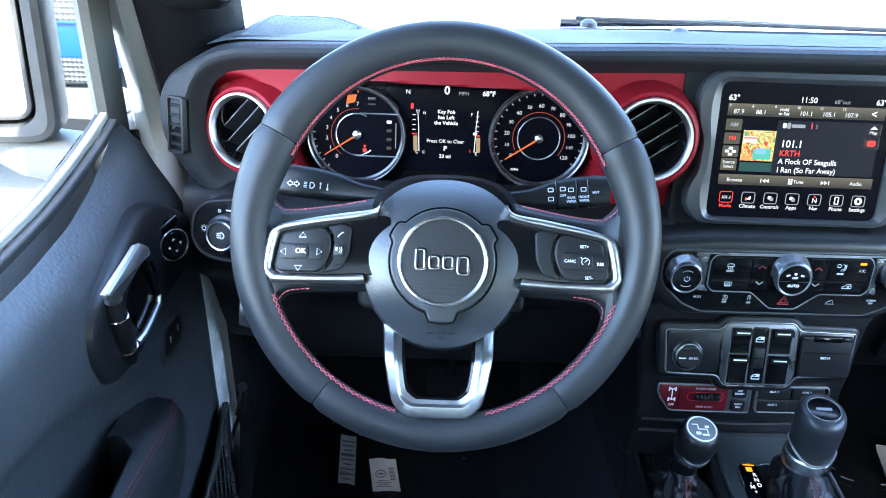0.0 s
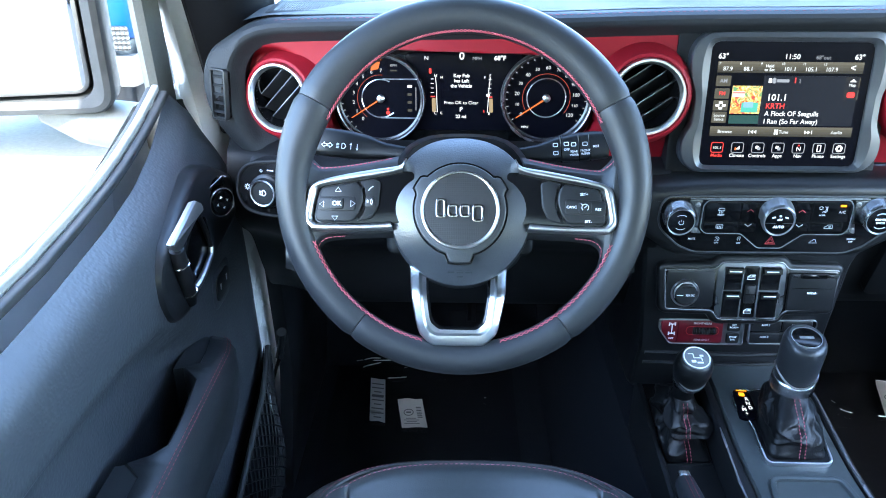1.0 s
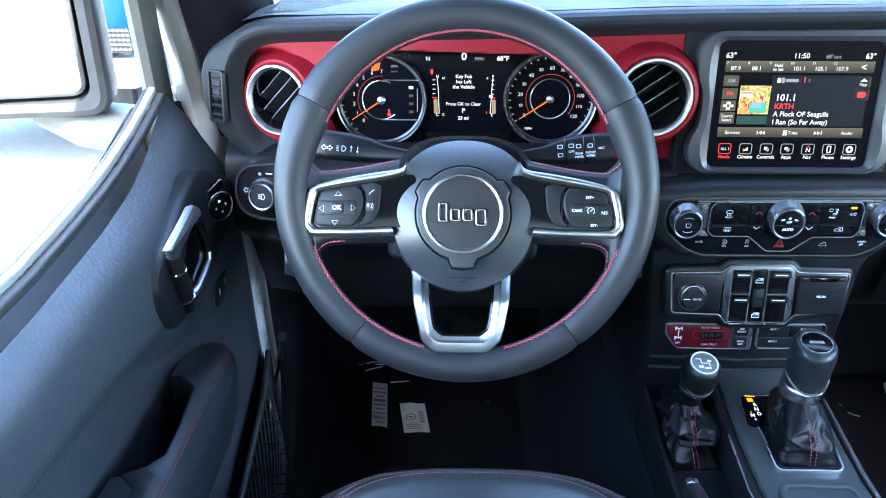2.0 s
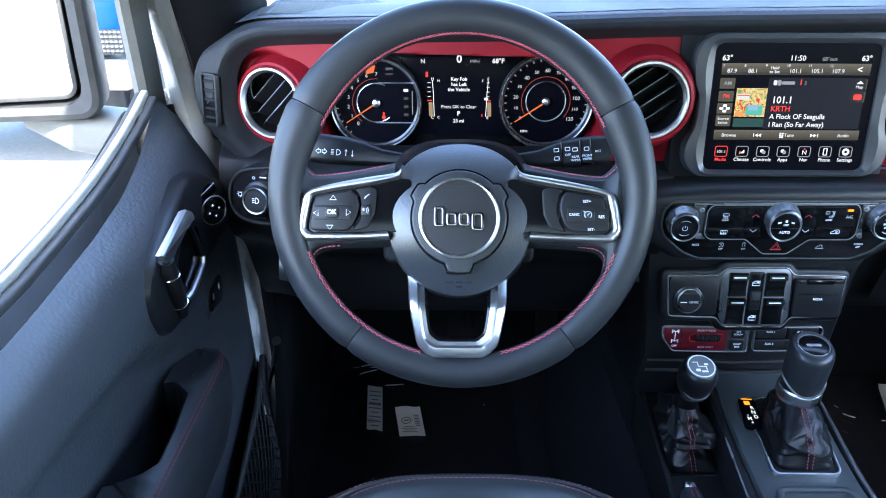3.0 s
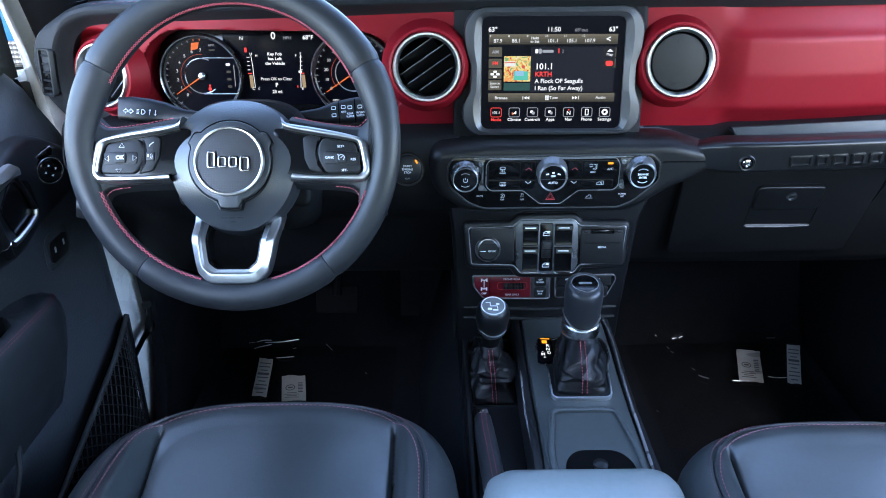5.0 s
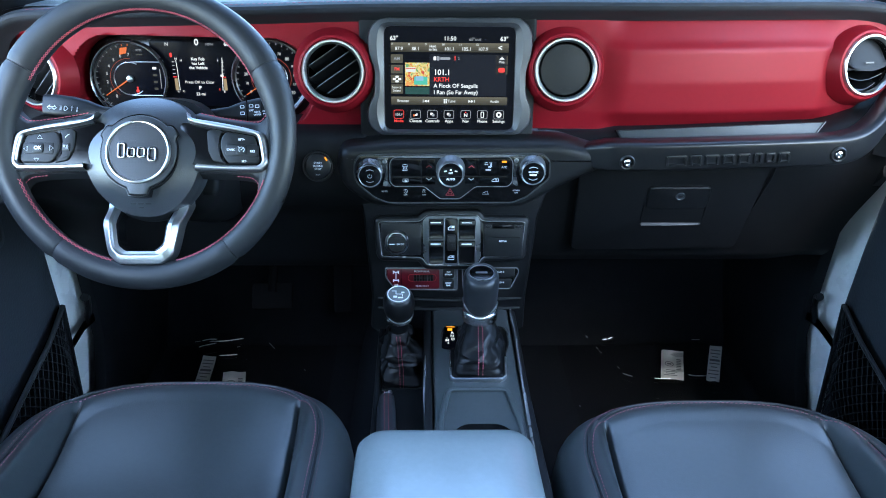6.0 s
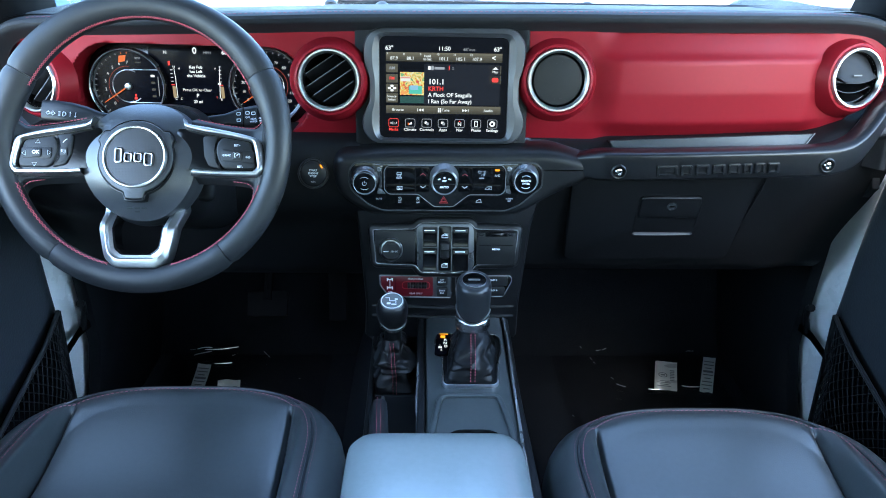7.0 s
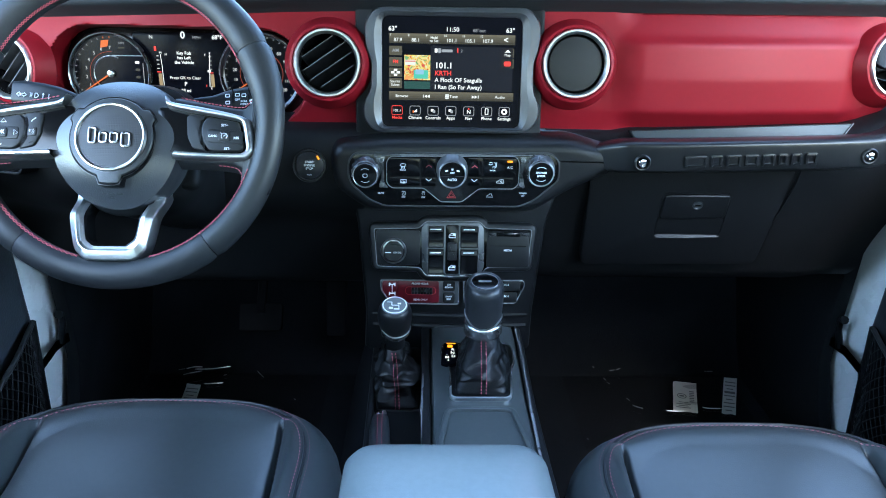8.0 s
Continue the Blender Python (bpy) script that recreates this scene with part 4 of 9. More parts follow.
def web(s):
    bm = B()
    top = [(-0.1600, 0.066), (-0.1565, 0.041), (-0.1582, 0.0326), (-0.1492, 0.0222), (-0.1399, 0.0200), (-0.1068, 0.0240), (-0.0660, 0.0318)]
    low = [(-0.1500, -0.083), (-0.1450, -0.0722), (-0.1470, -0.0585), (-0.1402, -0.0508), (-0.1227, -0.0475), (-0.0950, -0.0460), (-0.0660, -0.0450)]
    tp, lw = [[tuple(q)[:2] for q in spline([(x, y, 0) for x, y in e], 7)] for e in (top, low)]
    rows = []
    for (a0, b0), (a1, b1) in zip(tp, lw):
        row = []
        for k, dc in ((-0.06, -0.020), (0.0, -0.008), (0.025, -0.003), (0.06, 0.0), (0.5, 0.0), (0.94, 0.0), (0.975, -0.003), (1.0, -0.008), (1.05, -0.020)):
            q = [(a0 + (a1 - a0) * k, b0 + (b1 - b0) * k)]
            q = mir(q, s)[0]
            row.append(WF.p(q[0], q[1], web_c(q[0]) + dc))
        rows.append(row)
    # the outer side runs into the rim
    a_, b_ = mir([(-0.178, 0.0)], s)[0]
    first = rows[0]
    rows.insert(0, [WF.p(a_, (p - WF.o).dot(WF.v) * 0.9, 0.012) for p in first])
    rings(bm, rows, close=False)
    return bm


for s in (-1, 1):
    part("spoke_web", web(s), M_WHEEL, sw, sharp=70)
    for edge in ([(-0.1490, 0.0600), (-0.1558, 0.0409), (-0.1575, 0.0326), (-0.1484, 0.0229), (-0.1399, 0.0208), (-0.1068, 0.0248), (-0.0690, 0.0320)], [(-0.1190, -0.0482), (-0.1300, -0.0492), (-0.1394, -0.0516), (-0.1452, -0.0590), (-0.1436, -0.0700)]):
        bm = B()
        run = [tuple(q)[:2] for q in spline([(x, y, 0) for x, y in edge], 8)]
        stitches(bm, [WF.p(a, b, web_c(a) - 0.0035) for a, b in mir(run, s)], 0.0034, 0.0010, 0.00060, 4)
        part("red_stitching", bm, M_THREAD, sw, "red stitching on the spoke")


# silver spoke frames and switch pads
def stroke(fr, pts, material, parent, name="mark", r=0.00032, c=0.0002):
    return part(name, tube(B(), [fr.p(a, b, c) for a, b in pts], r, 4), material, parent)


def spoke(s):
    pairs = [((-0.0575, 0.0312), (-0.0610, 0.0165)), ((-0.0640, 0.0235), (-0.0700, 0.0148)), ((-0.0894, 0.0192), (-0.0894, 0.0108)), ((-0.1167, 0.0142), (-0.1167, 0.0064)), ((-0.1386, 0.0091), (-0.1350, 0.0030)), ((-0.1495, 0.0050), (-0.1415, 0.0015)), ((-0.1562, -0.0020), (-0.1452, -0.0030)), ((-0.1601, -0.0260), (-0.1496, -0.0240)), ((-0.1600, -0.0340), (-0.1500, -0.0315)), ((-0.1544, -0.0412), (-0.1455, -0.0357)), ((-0.1462, -0.0442), (-0.1400, -0.0359)), ((-0.1000, -0.0432), (-0.1000, -0.0359)), ((-0.0690, -0.0424), (-0.0720, -0.0338))]
    o_run, i_run = [spline([(*mir([p[k]], s)[0], 0) for p in pairs], 4) for k in (0, 1)]
    bm = B()
    rows = []
    for k, c in ((-0.02, 0.002), (0.0, 0.0140), (0.06, 0.0180), (0.18, 0.0208), (0.40, 0.0222), (0.66, 0.0224), (0.80, 0.0216), (0.93, 0.0192), (1.0, 0.0160), (1.0, 0.006)):
        rows.append([WF.p(p.x + (q.x - p.x) * k, p.y + (q.y - p.y) * k, c) for p, q in zip(o_run, i_run)])
    rings(bm, rows, close=False)
    part("spoke_frame", bm, M_SILVER, sw, "satin silver spoke frame", sharp=60)
    inner = [q for p, q in pairs[::-1]]
    bm = B()
    base = inner + [(-0.050, 0.0165), (-0.050, -0.0338)]
    prism(bm, WF, inset(rpoly(mir(base, s), 0.004, 3), -0.001), 0.002, 0.0150, 0.0008)
    part("spoke_base", bm, M_PIANO, sw)
    pad = [(-0.1418, 0.0003), (-0.1060, 0.0060), (-0.1008, -0.0011), (-0.0992, -0.012), (-0.1033, -0.0254), (-0.1103, -0.0343), (-0.1455, -0.0340), (-0.1483, -0.0286)]
    bm = B()
    prism(bm, WF, rpoly(mir(pad, s), 0.0050, 4), 0.006, 0.0192, 0.0022, 3)
    pad_ob = part("switch_pad", bm, M_BUTTON, sw, "black thumb switch pad")
    pad2 = [(-0.1038, 0.0066), (-0.0894, 0.0092), (-0.0825, 0.0066), (-0.0843, -0.0174), (-0.0905, -0.0305), (-0.1073, -0.0343), (-0.0998, -0.0240), (-0.0978, -0.0130), (-0.0998, 0.0000)]
    bm = B()
    prism(bm, WF, rpoly(mir(pad2, s), 0.0030, 3), 0.006, 0.0182, 0.0014, 3)
    pad2_ob = part("switch_pad", bm, M_BUTTON, sw, "black side switch pad")
    if s < 0:
        f = WF.at(-0.1258, -0.0162, 0.0192)
        bm = B()
        prism(bm, f, rrect(0.0372, 0.0140, 0.0035), -0.002, 0.0010, 0.0006)
        part("arrow_rocker", bm, M_BUTTON, pad_ob)
        bm = B()
        prism(bm, f, rrect(0.0132, 0.0112, 0.003), -0.001, 0.0026, 0.0009)
        part("ok_button", bm, M_BUTTON, pad_ob)
        text("ok_mark", "OK", f, 0.0062, M_PRINT, pad_ob, bold=0.02, depth=0.0028)
        for a, b, t, c in ((0.001, 0.0142, 0, 0.0), (-0.002, -0.0146, 180, 0.0), (-0.0152, -0.0008, 90, 0.001), (0.0160, 0.0, -90, 0.001)):
            g = f.at(a, b, c, t)
            tri_o = [(-0.0031, -0.0020), (0.0031, -0.0020), (0.0, 0.0024)]
            stroke(g, tri_o + tri_o[:2], M_PRINT, pad_ob, "arrow_mark")
        g = WF.at(-0.0930, -0.0142, 0.0182)
        bm = B()
        prism(bm, g, rrect(0.0095, 0.0100, 0.002), -0.001, 0.0012, 0.0005)
        part("voice_button", bm, M_BUTTON, pad2_ob)
        for k in range(2):
            stroke(g, [(0.0003 + 0.0014 * k, 0.0022 + 0.0006 * k), (0.0012 + 0.0016 * k, 0), (0.0003 + 0.0014 * k, -0.0022 - 0.0006 * k)], M_GREYPRINT, pad2_ob, "voice_mark", c=0.0013)
        bar("voice_mark", -0.0022, 0.0008, 0.0016, 0.0030, g, M_GREYPRINT, pad2_ob, 0.0014)
        stroke(g, [(-0.0016, 0.0112), (-0.0008, 0.0128), (0.0020, 0.0152), (0.0034, 0.0158)], M_GREYPRINT, pad2_ob, "phone_mark", 0.0006)
        stroke(g, [(-0.0030, -0.0136), (-0.0015, -0.0122), (0.0015, -0.0122), (0.0030, -0.0136)], M_HARD, pad2_ob, "hangup_mark", 0.0006)
    else:
        f = WF.at(0.1216, -0.0174, 0.0192)
        bm = B()
        prism(bm, f.at(0.0004, 0, 0, -3), rrect(0.0405, 0.0150, 0.0040), -0.002, 0.0010, 0.0006)
        part("cruise_rocker", bm, M_BUTTON, pad_ob)
        bm = B()
        prism(bm, f, rrect(0.0125, 0.0110, 0.002), 0.0, 0.0024, 0.0008)
        part("cruise_button", bm, M_BUTTON, pad_ob)
        stroke(f, [(0.0034 * math.cos(radians(d)), 0.0034 * math.sin(radians(d))) for d in range(-50, 240, 20)], M_PRINT, pad_ob, "cruise_mark", c=0.0025)
        stroke(f, [(-0.0008, -0.0004), (0.0016, 0.0018)], M_PRINT, pad_ob, "cruise_mark", c=0.0025)
        stroke(f, [(-0.0045, 0.0040), (-0.0025, 0.0024)], M_PRINT, pad_ob, "cruise_mark", c=0.0025)
        text("canc_mark", "CANC", f.at(-0.0133, 0.0003), 0.0036, M_PRINT, pad_ob, bold=0.015, depth=0.0012)
        text("res_mark", "RES", f.at(0.0132, -0.0018), 0.0038, M_PRINT, pad_ob, bold=0.015, depth=0.0012)
        text("set_mark", "SET+", f.at(-0.0008, 0.0132), 0.0037, M_PRINT, pad_ob, bold=0.015, depth=0.0003)
        text("set_mark", "SET-", f.at(0.0034, -0.0140), 0.0037, M_PRINT, pad_ob, bold=0.015, depth=0.0003)


spoke(-1)
spoke(1)

# lower spoke: a stepped silver U round a dark opening
def u_path(half, c_):
    pts = [(-a - 0.0033, b) for a, b in half] + [(a - 0.0033, b) for a, b in half[::-1]]
    return [(q.x * 0.99, q.y * 0.99, c_ - 0.026 * smooth(-0.112, -0.078, q.y)) for q in spline([(a, b, 0) for a, b in pts], 6)]


U_OUT = [(0.0545, -0.060), (0.0512, -0.084), (0.0478, -0.111), (0.0412, -0.1425), (0.0350, -0.1520), (0.0285, -0.1572), (0.0195, -0.1592)]
U_RIDGE = [(0.0445, -0.060), (0.0412, -0.0885), (0.0385, -0.112), (0.0345, -0.1365), (0.0300, -0.1440), (0.0235, -0.1482), (0.0160, -0.1490)]
U_STEP = [(0.0415, -0.060), (0.0385, -0.0890), (0.0362, -0.112), (0.0328, -0.1352), (0.0284, -0.1418), (0.0225, -0.1458), (0.0155, -0.1466)]
U_IN = [(0.0370, -0.060), (0.0336, -0.0940), (0.0320, -0.112), (0.0288, -0.1330), (0.0245, -0.1390), (0.0195, -0.1425), (0.0145, -0.1432)]
bm = B()
rows = [u_path(U_OUT, -0.016), u_path(U_OUT, 0.0045), u_path([(a - 0.0012, b + 0.0010) for a, b in U_OUT], 0.0072), u_path([(a + 0.0006, b - 0.0004) for a, b in U_RIDGE], 0.0112), u_path(U_RIDGE, 0.0112), u_path(U_STEP, 0.0062), u_path(U_IN, 0.0050), u_path(U_IN, -0.016)]
rings(bm, [[WF.p(a, b, c) for a, b, c in r_] for r_ in rows], close=False)
part("lower_spoke", bm, M_SILVER, sw, "satin silver lower spoke", sharp=28)
bm = B()
rings(bm, [[WF.p(a, b, c) for a, b, c in r_] for r_ in (u_path([(a + 0.0005, b - 0.0005) for a, b in U_IN], 0.0040), u_path([(a - 0.0022, b + 0.0018) for a, b in U_IN], 0.0030), u_path([(a - 0.0026, b + 0.0022) for a, b in U_IN], -0.018))], close=False)
part("spoke_lining", bm, M_PIANO, sw, "gloss black inner edge")

# airbag cover
HF = WF.at(-0.0018, -0.0195, 0.0)


def cover(u, v):
    a = 2 * math.pi * u
    ca, sa = math.cos(a), math.sin(a)
    n_ = 2.15
    k = (abs(ca) ** n_ + abs(sa) ** n_) ** (-1 / n_)
    # domed towards the top and the bottom, full at the sides
    drop = 0.011 + 0.024 * sa * sa
    c = 0.0235 - drop * v ** 2.2 - 0.020 * smooth(0.955, 1.0, v)
    # narrower towards the bottom
    low = 1 - 0.10 * max(0.0, -k * sa) ** 2.5
    return HF.p(0.0738 * k * ca * v * low, (0.0785 if sa > 0 else 0.0815) * k * sa * v, c)


bm = B()
rows = []
for t in (0.02, 0.2, 0.4, 0.55, 0.68, 0.78, 0.86, 0.92, 0.955, 0.968, 0.980, 0.992, 1.0):
    rows.append([cover(i / 72, t if t < 1 else 0.9999) for i in range(72)])
rows.append([WF.p(*[(rows[-1][i] - WF.o).dot(ax_) for ax_ in (WF.u, WF.v)], -0.024) for i in range(72)])
rings(bm, rows, cap0=True)
part("airbag_cover", bm, M_COVER, sw, "black grained airbag cover")
BF = Fr(WF.p(-0.0026, -0.0213, 0.0262), WF.u, WF.v)
pts = []
for i in range(120):
    a = 2 * math.pi * i / 120
    rr_ = 0.0468
    for tab, w_, h_ in ((-90, 17, 0.0075), (32, 12, 0.0048), (148, 12, 0.0048)):
        d = abs((math.degrees(a) - tab + 180) % 360 - 180)
        rr_ += h_ * (1 - smooth(w_ * 0.70, w_ * 1.05, d))
    pts.append((rr_ * math.cos(a), rr_ * math.sin(a)))
bm = B()
frame_ring(bm, BF, inset(pts, -0.0008), inset(pts, 0.0010), -0.020, -0.0040, 0.0003)
part("emblem_seam", bm, M_PIANO, sw)
bm = B()
prism(bm, BF, inset(pts, 0.0010), -0.020, -0.0016, 0.0020, 3)
part("emblem_plate", bm, M_LEATHER, sw)
bm = B()
lathe(bm, BF, [(0.0394, -0.004), (0.0394, 0.0002), (0.0387, 0.0020), (0.0374, 0.0025), (0.0360, 0.0019), (0.0352, -0.0006)], 72)
part("emblem_ring", bm, M_RING, sw, "bright chrome ring")
bm = B()
lathe(bm, BF, [(0.0364, -0.004), (0.0364, 0.0000), (0.02, 0.0006), (0, 0.0007)], 64)
M_CARBON = mat("fine_woven_black", (0.020, 0.019, 0.019), 0.42, bump=("dots", 560, 0.0003, 0.5), vary=0.08)
part("emblem_disc", bm, M_CARBON, sw, "finely textured black disc")
# maker's mark as plain chrome shapes
for a, w, h, dy in ((-0.0190, 0.0105, 0.0200, 0.0012), (-0.0070, 0.0112, 0.0135, -0.0012), (0.0050, 0.0112, 0.0135, -0.0012), (0.0178, 0.0120, 0.0180, -0.0034)):
    q = rrect(w, h, min(w, h) * 0.40, a, dy, 5)
    bm = B()
    frame_ring(bm, BF, q, inset(q, 0.0030), 0.0003, 0.0030, 0.0010)
    part("emblem_shape", bm, M_EMBLEM, sw, "chrome shape")
# embossed unreadable marks under the emblem
EF = Fr(WF.p(-0.002, -0.0830, 0.0120), WF.u, Vector(WF.v) + Vector(WF.n) * 0.55)
for k in range(3):
    bar("embossed_mark", -0.009 + 0.009 * k, 0.0, 0.007, 0.0018, EF, M_LEATHER, sw, 0.0012)
bar("embossed_mark", 0.0, -0.0050, 0.006, 0.0018, EF, M_LEATHER, sw, 0.0012)

# brings the rim forward, most at its top, scaled to fit the camera's view
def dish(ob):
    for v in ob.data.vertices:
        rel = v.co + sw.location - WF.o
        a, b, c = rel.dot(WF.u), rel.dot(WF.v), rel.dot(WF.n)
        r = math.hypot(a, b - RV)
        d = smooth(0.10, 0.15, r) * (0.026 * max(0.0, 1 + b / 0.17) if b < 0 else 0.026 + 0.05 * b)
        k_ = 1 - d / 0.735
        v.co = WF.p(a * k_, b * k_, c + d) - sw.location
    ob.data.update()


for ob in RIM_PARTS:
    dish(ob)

# ---- steering column and stalks ----
col = thing("steering_column", (-0.391, 0.80, 1.14), "black plastic steering column shroud with two stalks", "steering column")
CFR = Fr((-0.391, 0.667, 1.276), WF.u, WF.v)
bm = B()
rows = []
for c, rx, ry_u, ry_d in ((-0.035, 0.068, 0.062, 0.085), (-0.05, 0.076, 0.068, 0.092), (-0.09, 0.076, 0.064, 0.092), (-0.16, 0.070, 0.055, 0.085), (-0.26, 0.066, 0.050, 0.075)):
    row = []
    for i in range(40):
        a = 2 * math.pi * i / 40
        n_ = 3.0
        k = (abs(math.cos(a)) ** n_ + abs(math.sin(a)) ** n_) ** (-1 / n_)
        row.append(CFR.p(rx * k * math.cos(a), (ry_u if math.sin(a) > 0 else ry_d) * k * math.sin(a), c))
    rows.append(row)
rings(bm, rows, cap0=True, cap1=True)
part("shroud", bm, M_STALK, col)
for e in (-1, 1):
    bm = B()
    prism(bm, CFR.at(e * 0.064 - 0.002, -0.050, -0.036), rrect(0.030, 0.030, 0.012, seg=5), -0.014, 0.0, 0.006, 3)
    part("shroud_ear", bm, M_FASCIA, col, "rounded black shroud wing")


def stalk(s):
    st_pts = [(-0.050, 0.046, -0.060), (-0.085, 0.050, -0.064), (-0.105, 0.054, -0.066), (-0.125, 0.0570, -0.067), (-0.148, 0.0595, -0.067), (-0.164, 0.0605, -0.067)]
    hs = [0.006, 0.009, 0.0135, 0.0155, 0.0160, 0.0145]
    ws = [0.006, 0.007, 0.0085, 0.0090, 0.0090, 0.0075]
    bm = B()
    rows = []
    for (a, b, c), h, w in zip(st_pts, hs, ws):
        rows.append([CFR.p((a if s < 0 else -a - 0.002), b + h * y, c + w * z) for y, z in rrect(2, 2, 0.75, seg=4)])
    rings(bm, rows, cap0=True, cap1=True)
    ob = part("stalk", bm, M_STALK, col, "black turn signal stalk" if s < 0 else "black wiper stalk")
    f = Fr(CFR.p((-0.136 if s < 0 else 0.1265), 0.0545, -0.0570), Vector(WF.u) * 1.0 + Vector(WF.v) * (-0.07 if s < 0 else 0.07), WF.v)
    if s < 0:
        for d in (-1, 1):
            bm = B()
            ar = [(0.0005 * d, 0.0016), (0.0028 * d, 0.0016), (0.0028 * d, 0.0034), (0.0065 * d, 0), (0.0028 * d, -0.0034), (0.0028 * d, -0.0016), (0.0005 * d, -0.0016)]
            if area2(ar) < 0:
                ar = ar[::-1]
            frame_ring(bm, f.at(-0.014, 0), ar, inset(ar, 0.0006), 0.0, 0.0006)
            part("arrow_mark", bm, M_GREYPRINT, ob)
        bm = B()
        lp = rpoly([(-0.001, -0.0032), (0.002, -0.0032), (0.0045, 0), (0.002, 0.0032), (-0.001, 0.0032)], 0.001, 3)
        frame_ring(bm, f.at(0.003, 0), lp, inset(lp, 0.0007), 0.0, 0.0006)
        part("lamp_mark", bm, M_GREYPRINT, ob)
        for k in range(4):
            bar("lamp_ray", -0.0022, -0.0024 + 0.0016 * k, 0.0030, 0.0006, f, M_GREYPRINT, ob, 0.0006)
        for k, a in enumerate((0.0125, 0.0195)):
            bar("arrow_shaft", a, 0, 0.0007, 0.0062, f, M_GREYPRINT, ob, 0.0006)
            e = 1 if k == 0 else -1
            flat("arrow_head", [(a - 0.0014, e * 0.0018), (a + 0.0014, e * 0.0018), (a, e * 0.0040)], f, M_GREYPRINT, ob, 0.0006)
    else:
        for a in (-0.018, 0.002, 0.0135):
            bm = B()
            tube(bm, [f.p(a, -0.0145, -0.0008), f.p(a, 0, 0.0008), f.p(a, 0.0145, -0.0008)], 0.0007, 6)
            part("stalk_seam", bm, M_PIANO, ob)
        text("off_mark", "OFF", f.at(-0.012, -0.001), 0.0036, M_GREYPRINT, ob, bold=0.01, depth=0.0012)
        text("rear_mark", "REAR", f.at(-0.004, -0.0035), 0.0034, M_GREYPRINT, ob, bold=0.01, depth=0.0012)
        text("rear_mark", "WIPER", f.at(-0.004, -0.0072), 0.0034, M_GREYPRINT, ob, bold=0.01, depth=0.0012)
        text("front_mark", "FRONT", f.at(0.0085, -0.0030), 0.0034, M_GREYPRINT, ob, bold=0.01, depth=0.0012)
        text("front_mark", "WIPER", f.at(0.0085, -0.0066), 0.0034, M_GREYPRINT, ob, bold=0.01, depth=0.0012)
        text("mist_mark", "MIST", f.at(0.0205, 0.001), 0.0034, M_GREYPRINT, ob, bold=0.01, depth=0.0012)
        for a, b in ((-0.024, 0.005), (-0.024, -0.004), (-0.012, 0.0055), (-0.004, 0.0045), (0.0085, 0.0045)):
            pts = rrect(0.0055, 0.0042, 0.001, a, b)
            bm = B()
            frame_ring(bm, f, pts, inset(pts, 0.0006), 0.0004, 0.0012)
            part("wiper_mark", bm, M_GREYPRINT, ob)


stalk(-1)
stalk(1)
# ---- instrument cluster ----
cl = thing("instrument_cluster", (-0.3885, 0.92, 1.25), "lit instrument cluster with two round dials and a colour display", "instrument cluster")
KF = Fr((-0.3885, 0.915, 1.312), (1, 0, 0), (0, 0.06, 1))


def kx(px):
    return -0.0495 + (px - 742) * 0.0007


def kz(py):
    return 0.057 - (py - 103) * 0.000727


bm = B()
prism(bm, KF, rrect(0.345, 0.126, 0.055, 0, -0.001), -0.012, -0.002, 0.003)
part("backing", bm, M_PIANO, cl)
bm = B()
prism(bm, KF, rrect(0.150, 0.100, 0.006, 0.0, 0.006), -0.004, 0.0, 0.001)
disp = part("display", bm, M_SCREEN, cl, "glossy black display")


